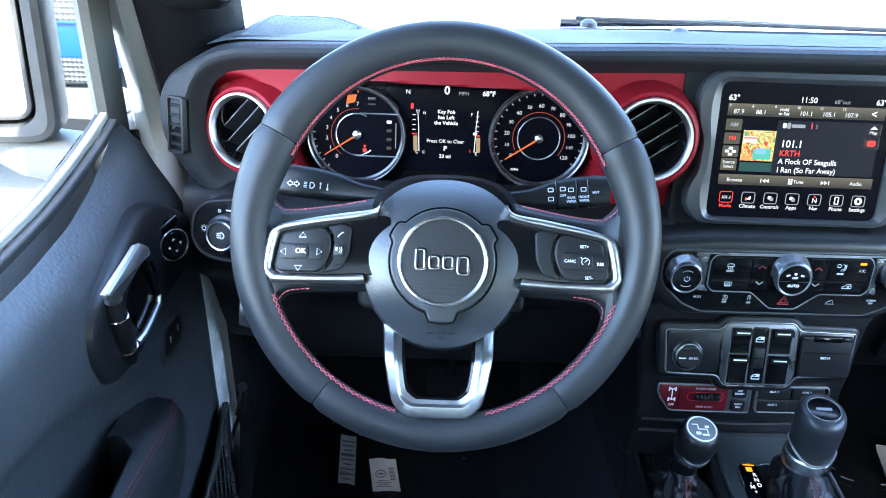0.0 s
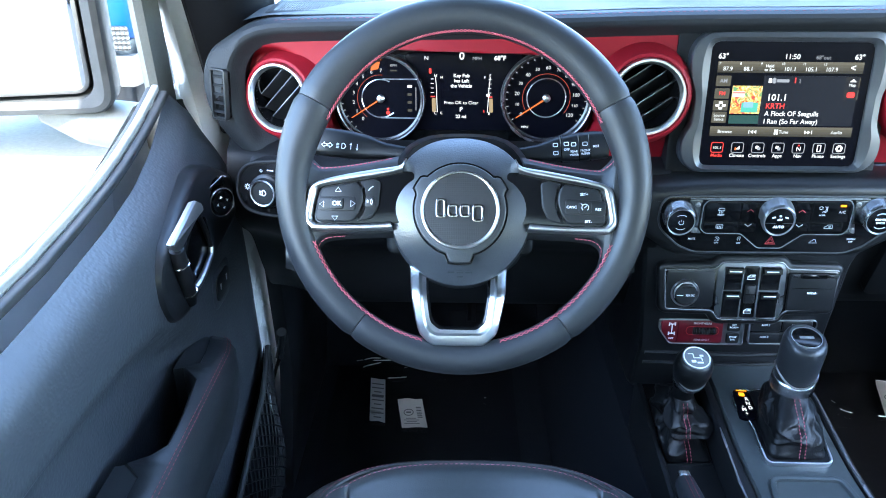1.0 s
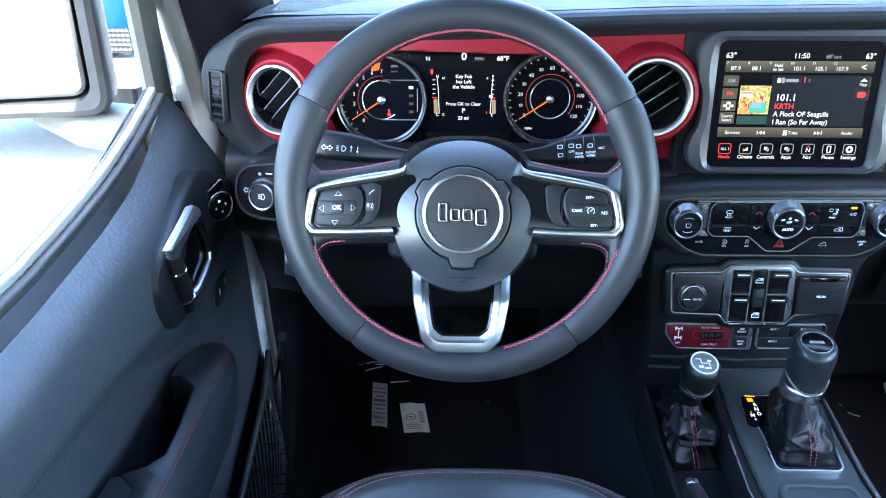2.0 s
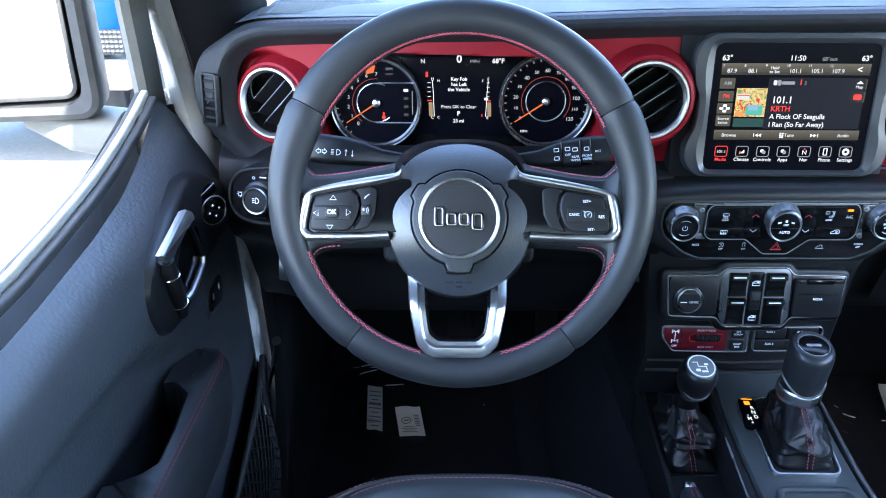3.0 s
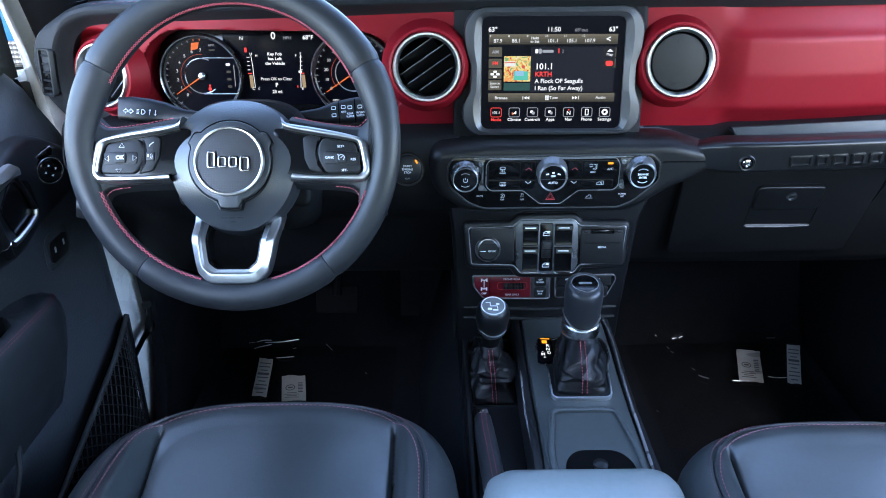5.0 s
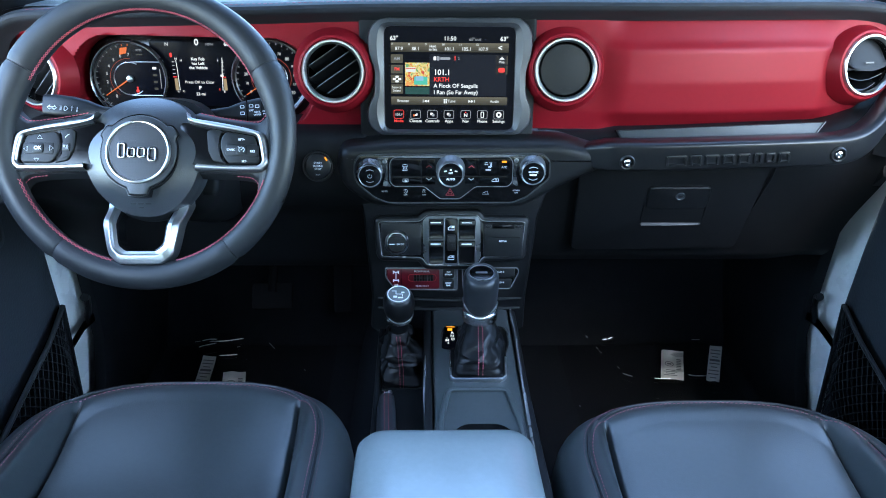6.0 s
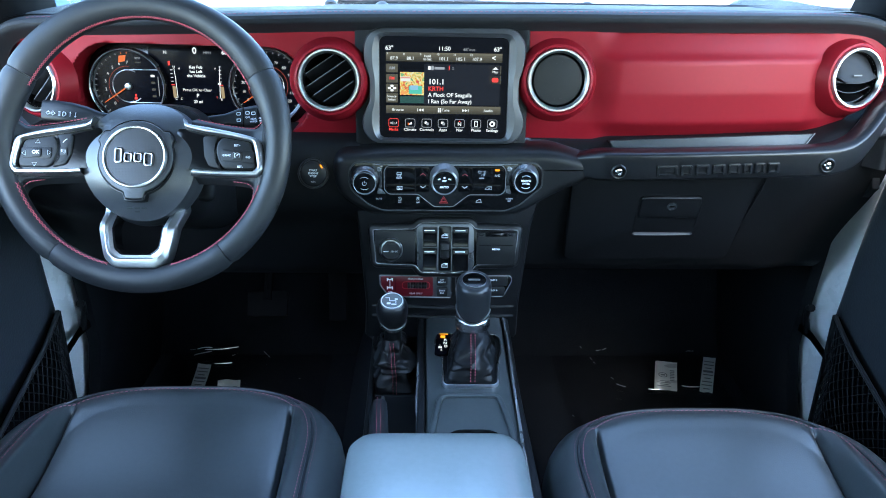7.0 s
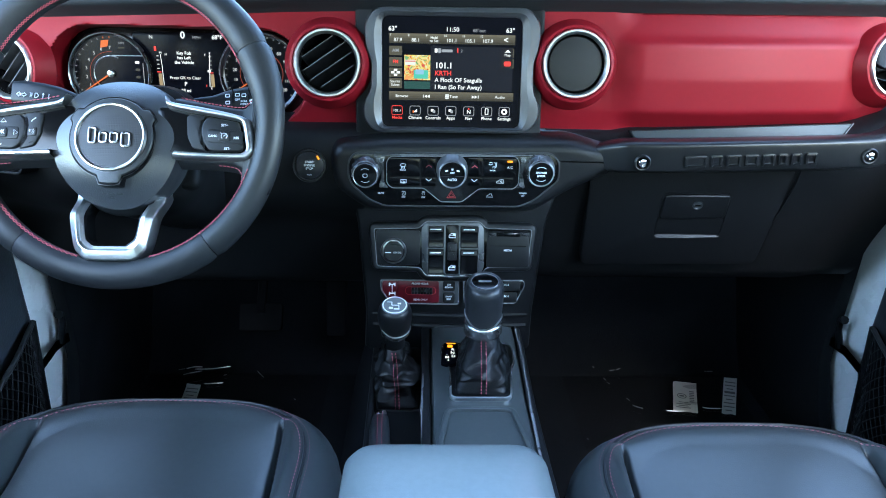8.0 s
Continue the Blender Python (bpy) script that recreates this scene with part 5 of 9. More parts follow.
def dial(cx, cz, r, which):
    f = KF.at(cx, cz)
    bm = B()
    lathe(bm, f, [(r * 1.02, -0.004), (r * 1.02, 0.010), (r * 1.0, 0.012), (r * 0.965, 0.010), (r * 0.95, 0.003), (r * 0.90, 0.0012)], 72)
    ring = part("dial_ring", bm, M_DIALRING, cl, "dark chrome dial ring")
    bm = B()
    lathe(bm, f, [(r * 0.995, 0.0115), (r * 0.99, 0.0128), (r * 0.975, 0.0120)], 72)
    part("ring_edge", bm, M_DARKCHROME, ring)
    bm = B()
    lathe(bm, f, [(r * 0.96, 0.0), (r * 0.955, 0.0015), (0, 0.0015)], 64)
    face = part("dial_face", bm, M_SCREEN, cl, "black dial face")
    d = 0.0019
    if which == "rev":
        a0, step, n = 228.0, 19.9, 7
        labels = [str(i) for i in range(8)]
        rn, rt = r * 0.625, r * 0.88
    else:
        a0, step, n = 213.7, 20.77, 12
        labels = [str(10 * i) for i in range(13)]
        rn, rt = r * 0.66, r * 0.88
    for i, lb in enumerate(labels):
        a = radians(a0 - step * i)
        sz = 0.0066 if which == "rev" or i % 2 == 0 else 0.0056
        text("numeral", lb, f.at(rn * math.cos(a), rn * math.sin(a)), sz, G_NUMERAL, face, depth=d)
    for i in range(2 * n + 1):
        a = radians(a0 - step * i / 2)
        g = f.at(rt * math.cos(a), rt * math.sin(a), 0, math.degrees(a))
        flat("tick", [(-0.0014, -0.0005), (0.0014, -0.0005), (0.0014, 0.0005), (-0.0014, 0.0005)], g, G_ORANGE if which == "rev" and i > 12 else G_GREY, face, d)
    # thin red scale arc
    bm = B()
    arc = [radians(a0 + 4 - (step * n + 8) * k / 50) for k in range(51)]
    tube(bm, [f.p(r * 0.53 * math.cos(a), r * 0.53 * math.sin(a), d) for a in arc], 0.00030, 4)
    part("scale_arc", bm, G_ARC, face)
    bm = B()
    arc = [radians(62 + 250 * k / 50) for k in range(51)] if which == "rev" else [radians(360 * k / 60) for k in range(61)]
    tube(bm, [f.p(r * 0.43 * math.cos(a), r * 0.43 * math.sin(a), d) for a in arc], 0.0008, 6)
    part("inner_ring", bm, M_RING, face, "thin silver ring")
    if which == "rev":
        for b in (0.62, -0.62):
            bm = B()
            tube(bm, [f.p(r * 0.05 if b > 0 else r * 0.0, r * 0.44 * (1 if b > 0 else -1) + (0.0 if b > 0 else 0), d), f.p(r * 0.86, r * 0.44 * (1 if b > 0 else -1), d)], 0.0008, 6)
            part("inset_edge", bm, M_RING, face)
        for k in range(4):
            bar("gear_mark", r * 0.66, r * (0.28 - 0.18 * k), 0.006, 0.0035, f, G_WHITE if k == 0 else G_DIM, face, d)
        bar("gear_line", r * 0.80, 0.0, 0.0009, 0.030, f, G_GREY, face, d)
        bm = B()
        lathe(bm, f.at(r * 0.16, -r * 0.32), [(0.0026, d), (0.0026, d + 0.0002), (0, d + 0.0002)], 16)
        part("belt_lamp", bm, G_RED, face, "red belt warning lamp")
        bar("belt_lamp", r * 0.16, -r * 0.235, 0.0028, 0.0028, f, G_RED, face, d)
        text("rpm_mark", "RPM", f.at(r * 0.30, r * 0.74), 0.0046, G_GREY, face, depth=d)
        bar("rpm_note", r * 0.30, r * 0.63, 0.009, 0.0018, f, G_DIM, face, d)
        flat("redline", rpoly([(r * -0.04, r * 0.66), (r * -0.22, r * 0.62), (r * -0.19, r * 0.80), (r * 0.0, r * 0.82)], 0.001), f, G_ORANGE, face, d)
        na = 213.0
    else:
        text("mph_mark", "MPH", f.at(-r * 0.45, -r * 0.66), 0.0046, G_WHITE, face, depth=d)
        na = 213.7
    a = radians(na)
    g = f.at(0, 0, 0.0, na)
    bm = B()
    pts = [(-0.003, -0.0011), (r * 0.80, -0.0004), (r * 0.80, 0.0004), (-0.003, 0.0011)]
    prism(bm, g, pts, 0.0045, 0.0058, 0.0)
    part("needle", bm, G_ORANGE, cl, "glowing orange needle")
    bm = B()
    lathe(bm, f, [(0.0052, 0.0015), (0.0050, 0.0066), (0.0036, 0.0076), (0, 0.0078)], 24)
    part("needle_hub", bm, M_SILVER, cl, "silver needle hub")


dial(-0.1085, -0.003, 0.0575, "rev")
dial(0.1075, 0.000, 0.0585, "speed")


def kt(body, px, py, size, m, **k):
    text("display_caption", body, KF.at(kx(px), kz(py)), size, m, disp, depth=0.0004, **k)


kt("F", 851, 147, 0.0046, G_WHITE)
kt("E", 851, 207, 0.0046, G_RED)
kt("H", 771, 147, 0.0046, G_WHITE)
kt("C", 771, 211, 0.0046, G_WHITE)
kt("N", 743, 114, 0.0074, G_WHITE)
kt("0", 808, 110, 0.0135, G_WHITE, bold=0.02)
kt("MPH", 836, 114, 0.0060, G_GREY)
kt("68\u00b0F", 878, 113, 0.0082, G_WHITE, bold=0.02)
kt("Key Fob", 808, 144, 0.0062, G_WHITE, bold=0.02)
kt("has Left", 808, 153, 0.0062, G_WHITE, bold=0.02)
kt("the Vehicle", 808, 162, 0.0062, G_WHITE, bold=0.02)
kt("Press OK to Clear", 808, 192, 0.0061, G_WHITE, squeeze=0.97)
kt("P", 808, 204, 0.0080, G_WHITE, bold=0.02)
kt("23 mi", 808, 217, 0.0062, G_WHITE, bold=0.02)
for px, s, lo, hi in ((757, 1, "C", "H"), (864, -1, "E", "F")):
    bm = B()
    tube(bm, [KF.p(kx(px) + s * 0.002, kz(146), 0.0006), KF.p(kx(px) + s * 0.0035, kz(170), 0.0006), KF.p(kx(px) + s * 0.0035, kz(178), 0.0006), KF.p(kx(px) + s * 0.0045, kz(209), 0.0006)], 0.0005, 4)
    part("bar_gauge", bm, G_WHITE, disp)
    flat("bar_level", rpoly([(kx(px - 4), kz(184)), (kx(px + 3), kz(184)), (kx(px + 4), kz(209)), (kx(px - 3), kz(209))], 0.001), KF, G_TAN, disp, 0.0004)
    bar("bar_tick", kx(px - 2), kz(181), 0.006, 0.0014, KF, G_RED, disp, 0.0007)
    for k in range(4):
        bar("bar_tick", kx(px - 3), kz(150 + 8 * k), 0.004, 0.0007, KF, G_WHITE, disp, 0.0006)
    text("bar_mark", lo, KF.at(kx(px + 3 * s), kz(211)), 0.0055, G_WHITE, disp, depth=0.0006)
    text("bar_mark", hi, KF.at(kx(px + 3 * s), kz(144)), 0.0055, G_WHITE, disp, depth=0.0006)
bar("temp_lamp", kx(750), kz(136), 0.0032, 0.0065, KF, G_RED, disp, 0.0006)
bar("pump_mark", kx(858), kz(178), 0.0048, 0.0032, KF, G_WHITE, disp, 0.0006)

# ---- touch screen ----
ts = thing("touchscreen", (-0.007, 0.85, 1.245), "lit touchscreen radio in a charcoal plastic frame", "touchscreen")
TF = Fr((-0.007, 0.833, 1.3275), (1, 0, 0), (0, 0.115, 1))
bm = B()
prism(bm, TF, rpoly([(-0.131, -0.086), (0.126, -0.086), (0.126, 0.088), (-0.131, 0.088)], 0.006, 3), -0.05, -0.010, 0.002)
part("backing", bm, M_FASCIA, ts, "black panel behind the frame")
bz = rpoly([(-0.117, 0.030), (-0.119, 0.062), (-0.104, 0.083), (0.104, 0.085), (0.120, 0.064), (0.118, 0.030), (0.111, 0.012), (0.112, -0.026), (0.121, -0.042), (0.120, -0.066), (0.104, -0.082), (-0.104, -0.083), (-0.120, -0.066), (-0.120, -0.042), (-0.110, -0.026), (-0.109, 0.012)], 0.012, 3)
inn = rrect(0.188, 0.146, 0.010, 0, -0.0015, seg=5)
bm = B()
# resample both loops to one count, by angle
def resample(loop, n):
    out = []
    for i in range(n):
        a = 2 * math.pi * i / n
        dx, dy = math.cos(a), math.sin(a)
        best = None
        for p, q in zip(loop, loop[1:] + loop[:1]):
            ex, ey = q[0] - p[0], q[1] - p[1]
            den = dx * ey - dy * ex
            if abs(den) < 1e-12:
                continue
            t = (p[0] * ey - p[1] * ex) / den
            s = (p[0] * dy - p[1] * dx) / den
            if t > 0 and -1e-6 <= s <= 1 + 1e-6:
                best = t if best is None else max(best, t)
        out.append((dx * best, dy * best))
    return out


NB = 144
o_, i_ = resample(bz, NB), resample(inn, NB)
mid = [((a[0] * 0.45 + b[0] * 0.55), (a[1] * 0.45 + b[1] * 0.55)) for a, b in zip(o_, i_)]
rows = [[TF.p(a, b, -0.03) for a, b in o_], [TF.p(a, b, 0.002) for a, b in o_]]
rows.append([TF.p(a * 0.985, b * 0.985, 0.0055) for a, b in o_])
rows.append([TF.p(a, b, 0.0075) for a, b in mid])
rows.append([TF.p(a * 1.01, b * 1.01, 0.0030) for a, b in i_])
rows.append([TF.p(a, b, 0.0000) for a, b in i_])
rings(bm, rows)
part("bezel", bm, M_TRIM, ts, "charcoal frame", sharp=24)
bm = B()
prism(bm, TF, rrect(0.190, 0.148, 0.010, 0, -0.0015), -0.02, 0.0006)
scr = part("screen", bm, M_SCREEN, ts, "glossy lit screen")


def ux(px):
    return (px - 582) * 0.0003795


def uz(py):
    return (327 - py) * 0.000358 - 0.001


def st(body, px, py, size, m=None, **k):
    text("screen_caption", body, TF.at(ux(px), uz(py)), size, m or G_WHITE, scr, depth=0.0016, **k)


def sb(px0, py0, px1, py1, m, c=0.0010, r=0.0008, name="screen_panel"):
    return bar(name, (ux(px0) + ux(px1)) / 2, (uz(py0) + uz(py1)) / 2, abs(ux(px1) - ux(px0)), abs(uz(py0) - uz(py1)), TF, m, scr, c, r)


G_STRIP = glow("lit_strip", (0.30, 0.26, 0.18), 0.16)
sb(505, 232, 800, 395, G_NAVY)
for k in range(4):
    sb(358, 187 + 9 * k, 806, 196 + 9 * k, glow("lit_strip_shade", (0.34, 0.29, 0.20), 0.21 - 0.045 * k), 0.0009, 0.0)
    sb(358, 400 + 8 * k, 806, 408 + 8 * k, glow("lit_strip_shade", (0.34, 0.29, 0.20), 0.20 - 0.04 * k), 0.0009, 0.0)
st("63\u00b0", 371, 171, 0.0085, bold=0.02)
st("63\u00b0", 788, 171, 0.0085, bold=0.02)
st("11:50", 582, 171, 0.0082, bold=0.01)
st("68\u00b0out", 677, 173, 0.0062, G_GREY)
for n_, px in (("7", 363), ("8", 427), ("9", 491), ("10", 557), ("11", 622), ("12", 686)):
    st(n_, px, 194, 0.0042, G_WHITE)
for n_, px in (("87.9", 389), ("88.1", 452), ("101.1", 580), ("105.1", 645), ("107.9", 708)):
    st(n_, px, 211, 0.0066)
st("Hold", 517, 201, 0.0048, bold=0.01)
st("to Set", 517, 213, 0.0048, bold=0.01)
st("<", 773, 206, 0.0110, bold=0.02)
for y0, w_, m_ in ((250, "AM", G_GREY), (291, "FM", G_RED)):
    sb(358, y0 - 17, 404, y0 + 17, G_STRIP)
    st(w_, 381, y0, 0.0062, m_, bold=0.02)
sb(358, 313, 404, 347, G_STRIP)
for a, b in ((381, 321), (381, 339), (371, 330), (391, 330)):
    sb(a - 6, b - 4, a + 6, b + 4, G_WHITE, 0.0014, name="scan_mark")
sb(358, 351, 404, 388, G_STRIP)
st("Source", 380, 363, 0.0048, G_WHITE)
st("Select", 380, 376, 0.0048, G_WHITE)
# radio badge as plain shapes
sb(520, 240, 530, 255, G_WHITE, 0.0014, name="badge_shape")
sb(532, 238, 543, 257, G_GREY, 0.0014, 0.002, name="badge_shape")
sb(545, 243, 584, 253, G_GREY, 0.0014, 0.001, name="badge_shape")
st("1", 602, 247, 0.0085, G_RED, bold=0.03)
st("2", 616, 248, 0.0052, G_GREY)
# cover picture as coloured patches
cov = [("cover_teal", (0.15, 0.62, 0.45), 446, 320, 497, 352, 0.0013), ("cover_pale", (0.95, 0.92, 0.80), 414, 283, 452, 302, 0.0013), ("cover_orange", (1.0, 0.42, 0.12), 414, 342, 438, 355, 0.0014), ("cover_red", (0.85, 0.20, 0.15), 414, 286, 452, 290, 0.0015), ("cover_blue", (0.35, 0.60, 0.75), 452, 318, 482, 336, 0.0015)]


def cover_glow():
    """A lit picture of loose colour patches."""
    m = glow("cover_mottle", (1, 1, 1), 0.40)
    nt = m.node_tree
    co, no, ra = nt.nodes.new("ShaderNodeTexCoord"), nt.nodes.new("ShaderNodeTexNoise"), nt.nodes.new("ShaderNodeValToRGB")
    no.inputs["Scale"].default_value = 130
    no.inputs["Detail"].default_value = 1.5
    no.inputs["Distortion"].default_value = 1.2
    ra.color_ramp.interpolation = "CONSTANT"
    cols = [(0.0, (0.75, 0.10, 0.08)), (0.36, (1.0, 0.42, 0.08)), (0.43, (1.0, 0.80, 0.22)), (0.53, (0.95, 0.90, 0.62)), (0.57, (0.95, 0.55, 0.12)), (0.63, (0.25, 0.50, 0.20))]
    while len(ra.color_ramp.elements) < len(cols):
        ra.color_ramp.elements.new(0.5)
    for e, (p_, c_) in zip(ra.color_ramp.elements, cols):
        e.position, e.color = p_, (*c_, 1)
    nt.links.new(co.outputs["Object"], no.inputs["Vector"])
    nt.links.new(no.outputs["Fac"], ra.inputs["Fac"])
    nt.links.new(ra.outputs["Color"], nt.nodes["Principled BSDF"].inputs["Emission Color"])
    return m


sb(412, 265, 505, 357, cover_glow(), 0.0010, 0.0, name="cover_picture")
for nm, c_, x0, y0, x1, y1, h_ in cov:
    sb(x0, y0, x1, y1, glow(nm, c_, 0.42), h_, 0.0006, name="cover_patch")
sb(412, 362, 505, 390, glow("cover_echo", (0.10, 0.28, 0.24), 0.14), 0.0011, 0.0, name="cover_patch")
st("101.1", 521, 303, 0.0110, align="LEFT", bold=0.015)
st("KRTH", 521, 331, 0.0088, G_RED, align="LEFT", bold=0.02)
st("A Flock OF Seagulls", 521, 356, 0.0080, align="LEFT", bold=0.012)
st("I Ran (So Far Away)", 521, 382, 0.0080, align="LEFT", bold=0.012)
sb(758, 235, 803, 270, G_STRIP)
flat("map_arrow", [(ux(770), uz(250)), (ux(792), uz(250)), (ux(781), uz(240))], TF, G_WHITE, scr, 0.0015)
st("Map", 780, 260, 0.0050)
sb(758, 274, 803, 309, G_STRIP)
sb(768, 283, 793, 301, G_RED, 0.0014, 0.002, name="badge_shape")
st("Browse", 404, 417, 0.0056)
st("Tune", 590, 417, 0.0056)
st("Audio", 757, 417, 0.0056)
for a, b in ((563, 411), (570, 411), (563, 417), (570, 417), (563, 423), (570, 423)):
    sb(a - 2.5, b - 2.5, a + 2.5, b + 2.5, G_WHITE, 0.0015, 0.0, name="tune_mark")
for px, s in ((492, -1), (668, 1)):
    for k in (0, 1):
        a = px + s * (-8 + 10 * k)
        flat("skip_mark", [(ux(a - 4 * s), uz(411)), (ux(a + 5 * s), uz(417)), (ux(a - 4 * s), uz(423))][::s], TF, G_WHITE, scr, 0.0015)
    sb(px + s * 11 - 1, 411, px + s * 11 + 1, 423, G_WHITE, 0.0015, 0.0, name="skip_mark")
for px, w_ in ((387, "Media"), (452, "Climate"), (517, "Controls"), (581, "Apps"), (646, "Nav"), (711, "Phone"), (775, "Settings")):
    m_ = G_RED if px == 387 else G_GREY
    q = rrect(0.0150, 0.0128, 0.003, ux(px), uz(471))
    bm = B()
    frame_ring(bm, TF, q, inset(q, 0.0007), 0.0008, 0.0014)
    part("icon_frame", bm, m_, scr)
    if px == 387:
        st("101.1", px, 472, 0.0050)
    elif px == 646:
        st("N", px, 474, 0.0075, bold=0.01)
        flat("north_mark", [(ux(642), uz(464)), (ux(650), uz(464)), (ux(646), uz(458))], TF, G_RED, scr, 0.0015)
    elif px == 711:
        q = rrect(0.0048, 0.0085, 0.0008, ux(px), uz(471))
        bm = B()
        frame_ring(bm, TF, q, inset(q, 0.0009), 0.0008, 0.0015)
        part("phone_mark", bm, G_WHITE, scr)
    elif px == 775:
        bm = B()
        frame_ring(bm, TF.at(ux(px), uz(471)), circle(0.0042, n=16), circle(0.0018, n=16), 0.0008, 0.0015)
        part("gear_mark", bm, G_WHITE, scr)
    elif px == 452:
        flat("seat_mark", rpoly([(ux(446), uz(477)), (ux(459), uz(477)), (ux(459), uz(465)), (ux(453), uz(470))], 0.0008), TF, G_WHITE, scr, 0.0015)
        sb(443, 470, 448, 480, G_ORANGE, 0.0016, name="heat_mark")
    else:
        sb(px - 8, 464, px + 2, 474, G_WHITE, 0.0014, 0.001, name="icon_mark")
        sb(px - 2, 468, px + 8, 479, G_GREY, 0.0016, 0.001, name="icon_mark")
    st(w_, px, 498, 0.0058, G_RED if px == 387 else G_WHITE, bold=0.01)

# ---- climate controls ----
cp = thing("climate_panel", (XC, 0.78, 1.15), "black climate control panel with three knurled knobs and silver trim", "climate controls")


pp = rpoly([(-0.1413, -0.0040), (-0.1405, 0.0155), (-0.1310, 0.0268), (0.1345, 0.0290), (0.1468, 0.0178), (0.1472, -0.0075), (0.1153, -0.0346), (0.0935, -0.0440), (-0.0913, -0.0450), (-0.1130, -0.0362), (-0.1365, -0.0163)], 0.006, 4)
bm = B()
frame_ring(bm, CF, pp, inset(pp, 0.0022), -0.002, 0.0048, 0.0010)
part("edge_trim", bm, M_TRIM, cp, "thin charcoal edge")
bm = B()
prism(bm, CF, inset(pp, 0.0020), 0.0, 0.0036, 0.0006)
part("fascia", bm, M_PIANO, cp)
# gloss key field with its bright line that dips round the hazard key
field = rpoly([(-0.0880, 0.0150), (-0.0830, 0.0215), (0.0860, 0.0235), (0.0912, 0.0160), (0.0912, -0.0125), (0.0850, -0.0187), (0.0375, -0.0190), (0.0142, -0.0370), (-0.0143, -0.0371), (-0.0379, -0.0190), (-0.0815, -0.0192), (-0.0880, -0.0130)], 0.0035, 4)
bm = B()
frame_ring(bm, CF, inset(field, -0.0008), inset(field, 0.0002), 0.002, 0.0052, 0.0003)
part("silver_line", bm, M_BEZEL, cp, "bright satin line round the keys")
bm = B()
tube(bm, [CF.p(-0.1050, 0.0232, 0.0046), CF.p(0.0, 0.0246, 0.0046), CF.p(0.1085, 0.0254, 0.0046)], 0.0009, 6)
part("silver_line", bm, M_BEZEL, cp)
bm = B()
prism(bm, CF, inset(field, 0.0002), 0.001, 0.0042)
part("key_field", bm, M_PIANO, cp, "gloss black key field")
# dark satin cheeks that carry the screws
for s in (-1, 1):
    q = rpoly([(s * 0.1060, 0.0215), (s * 0.0895, 0.0222), (s * 0.0915, 0.0150), (s * 0.0915, -0.0130), (s * 0.0860, -0.0195), (s * 0.0990, -0.0190), (s * 0.0945, 0.0)], 0.002, 3)
    if s > 0:
        q = [(a + 0.0015, b + 0.0015) for a, b in q]
    bm = B()
    prism(bm, CF, q, 0.002, 0.0050, 0.0006)
    part("cheek", bm, M_KNOB, cp, "dark satin cheek")
for x, b in ((-0.0956, 0.0165), (-0.0946, -0.0154), (0.0962, 0.0188), (0.0955, -0.0129)):
    bm = B()
    lathe(bm, CF.at(x, b, 0.0048), [(0.0034, 0), (0.0032, 0.0012), (0.0020, 0.0016), (0.0016, 0.0004), (0, 0.0004)], 16)
    part("screw", bm, M_BEZEL, cp, "small bright screw")
for x0, x1 in ((-0.0850, -0.0425), (-0.0418, -0.0215), (0.0215, 0.0420), (0.0427, 0.0880)):
    for b0, b1 in ((-0.0045, 0.0200), (-0.0168, -0.0052)):
        x1_ = x1 if b0 > -0.01 or abs(x1) < 0.06 else x1 - 0.004
        bm = B()
        prism(bm, CF, rrect(x1_ - x0 - 0.0005, b1 - b0 - 0.0005, 0.0015, (x0 + x1_) / 2, (b0 + b1) / 2 + 0.0012 * (x0 > 0)), 0.002, 0.0050, 0.0004, 2)
        part("key", bm, M_PIANO, cp)


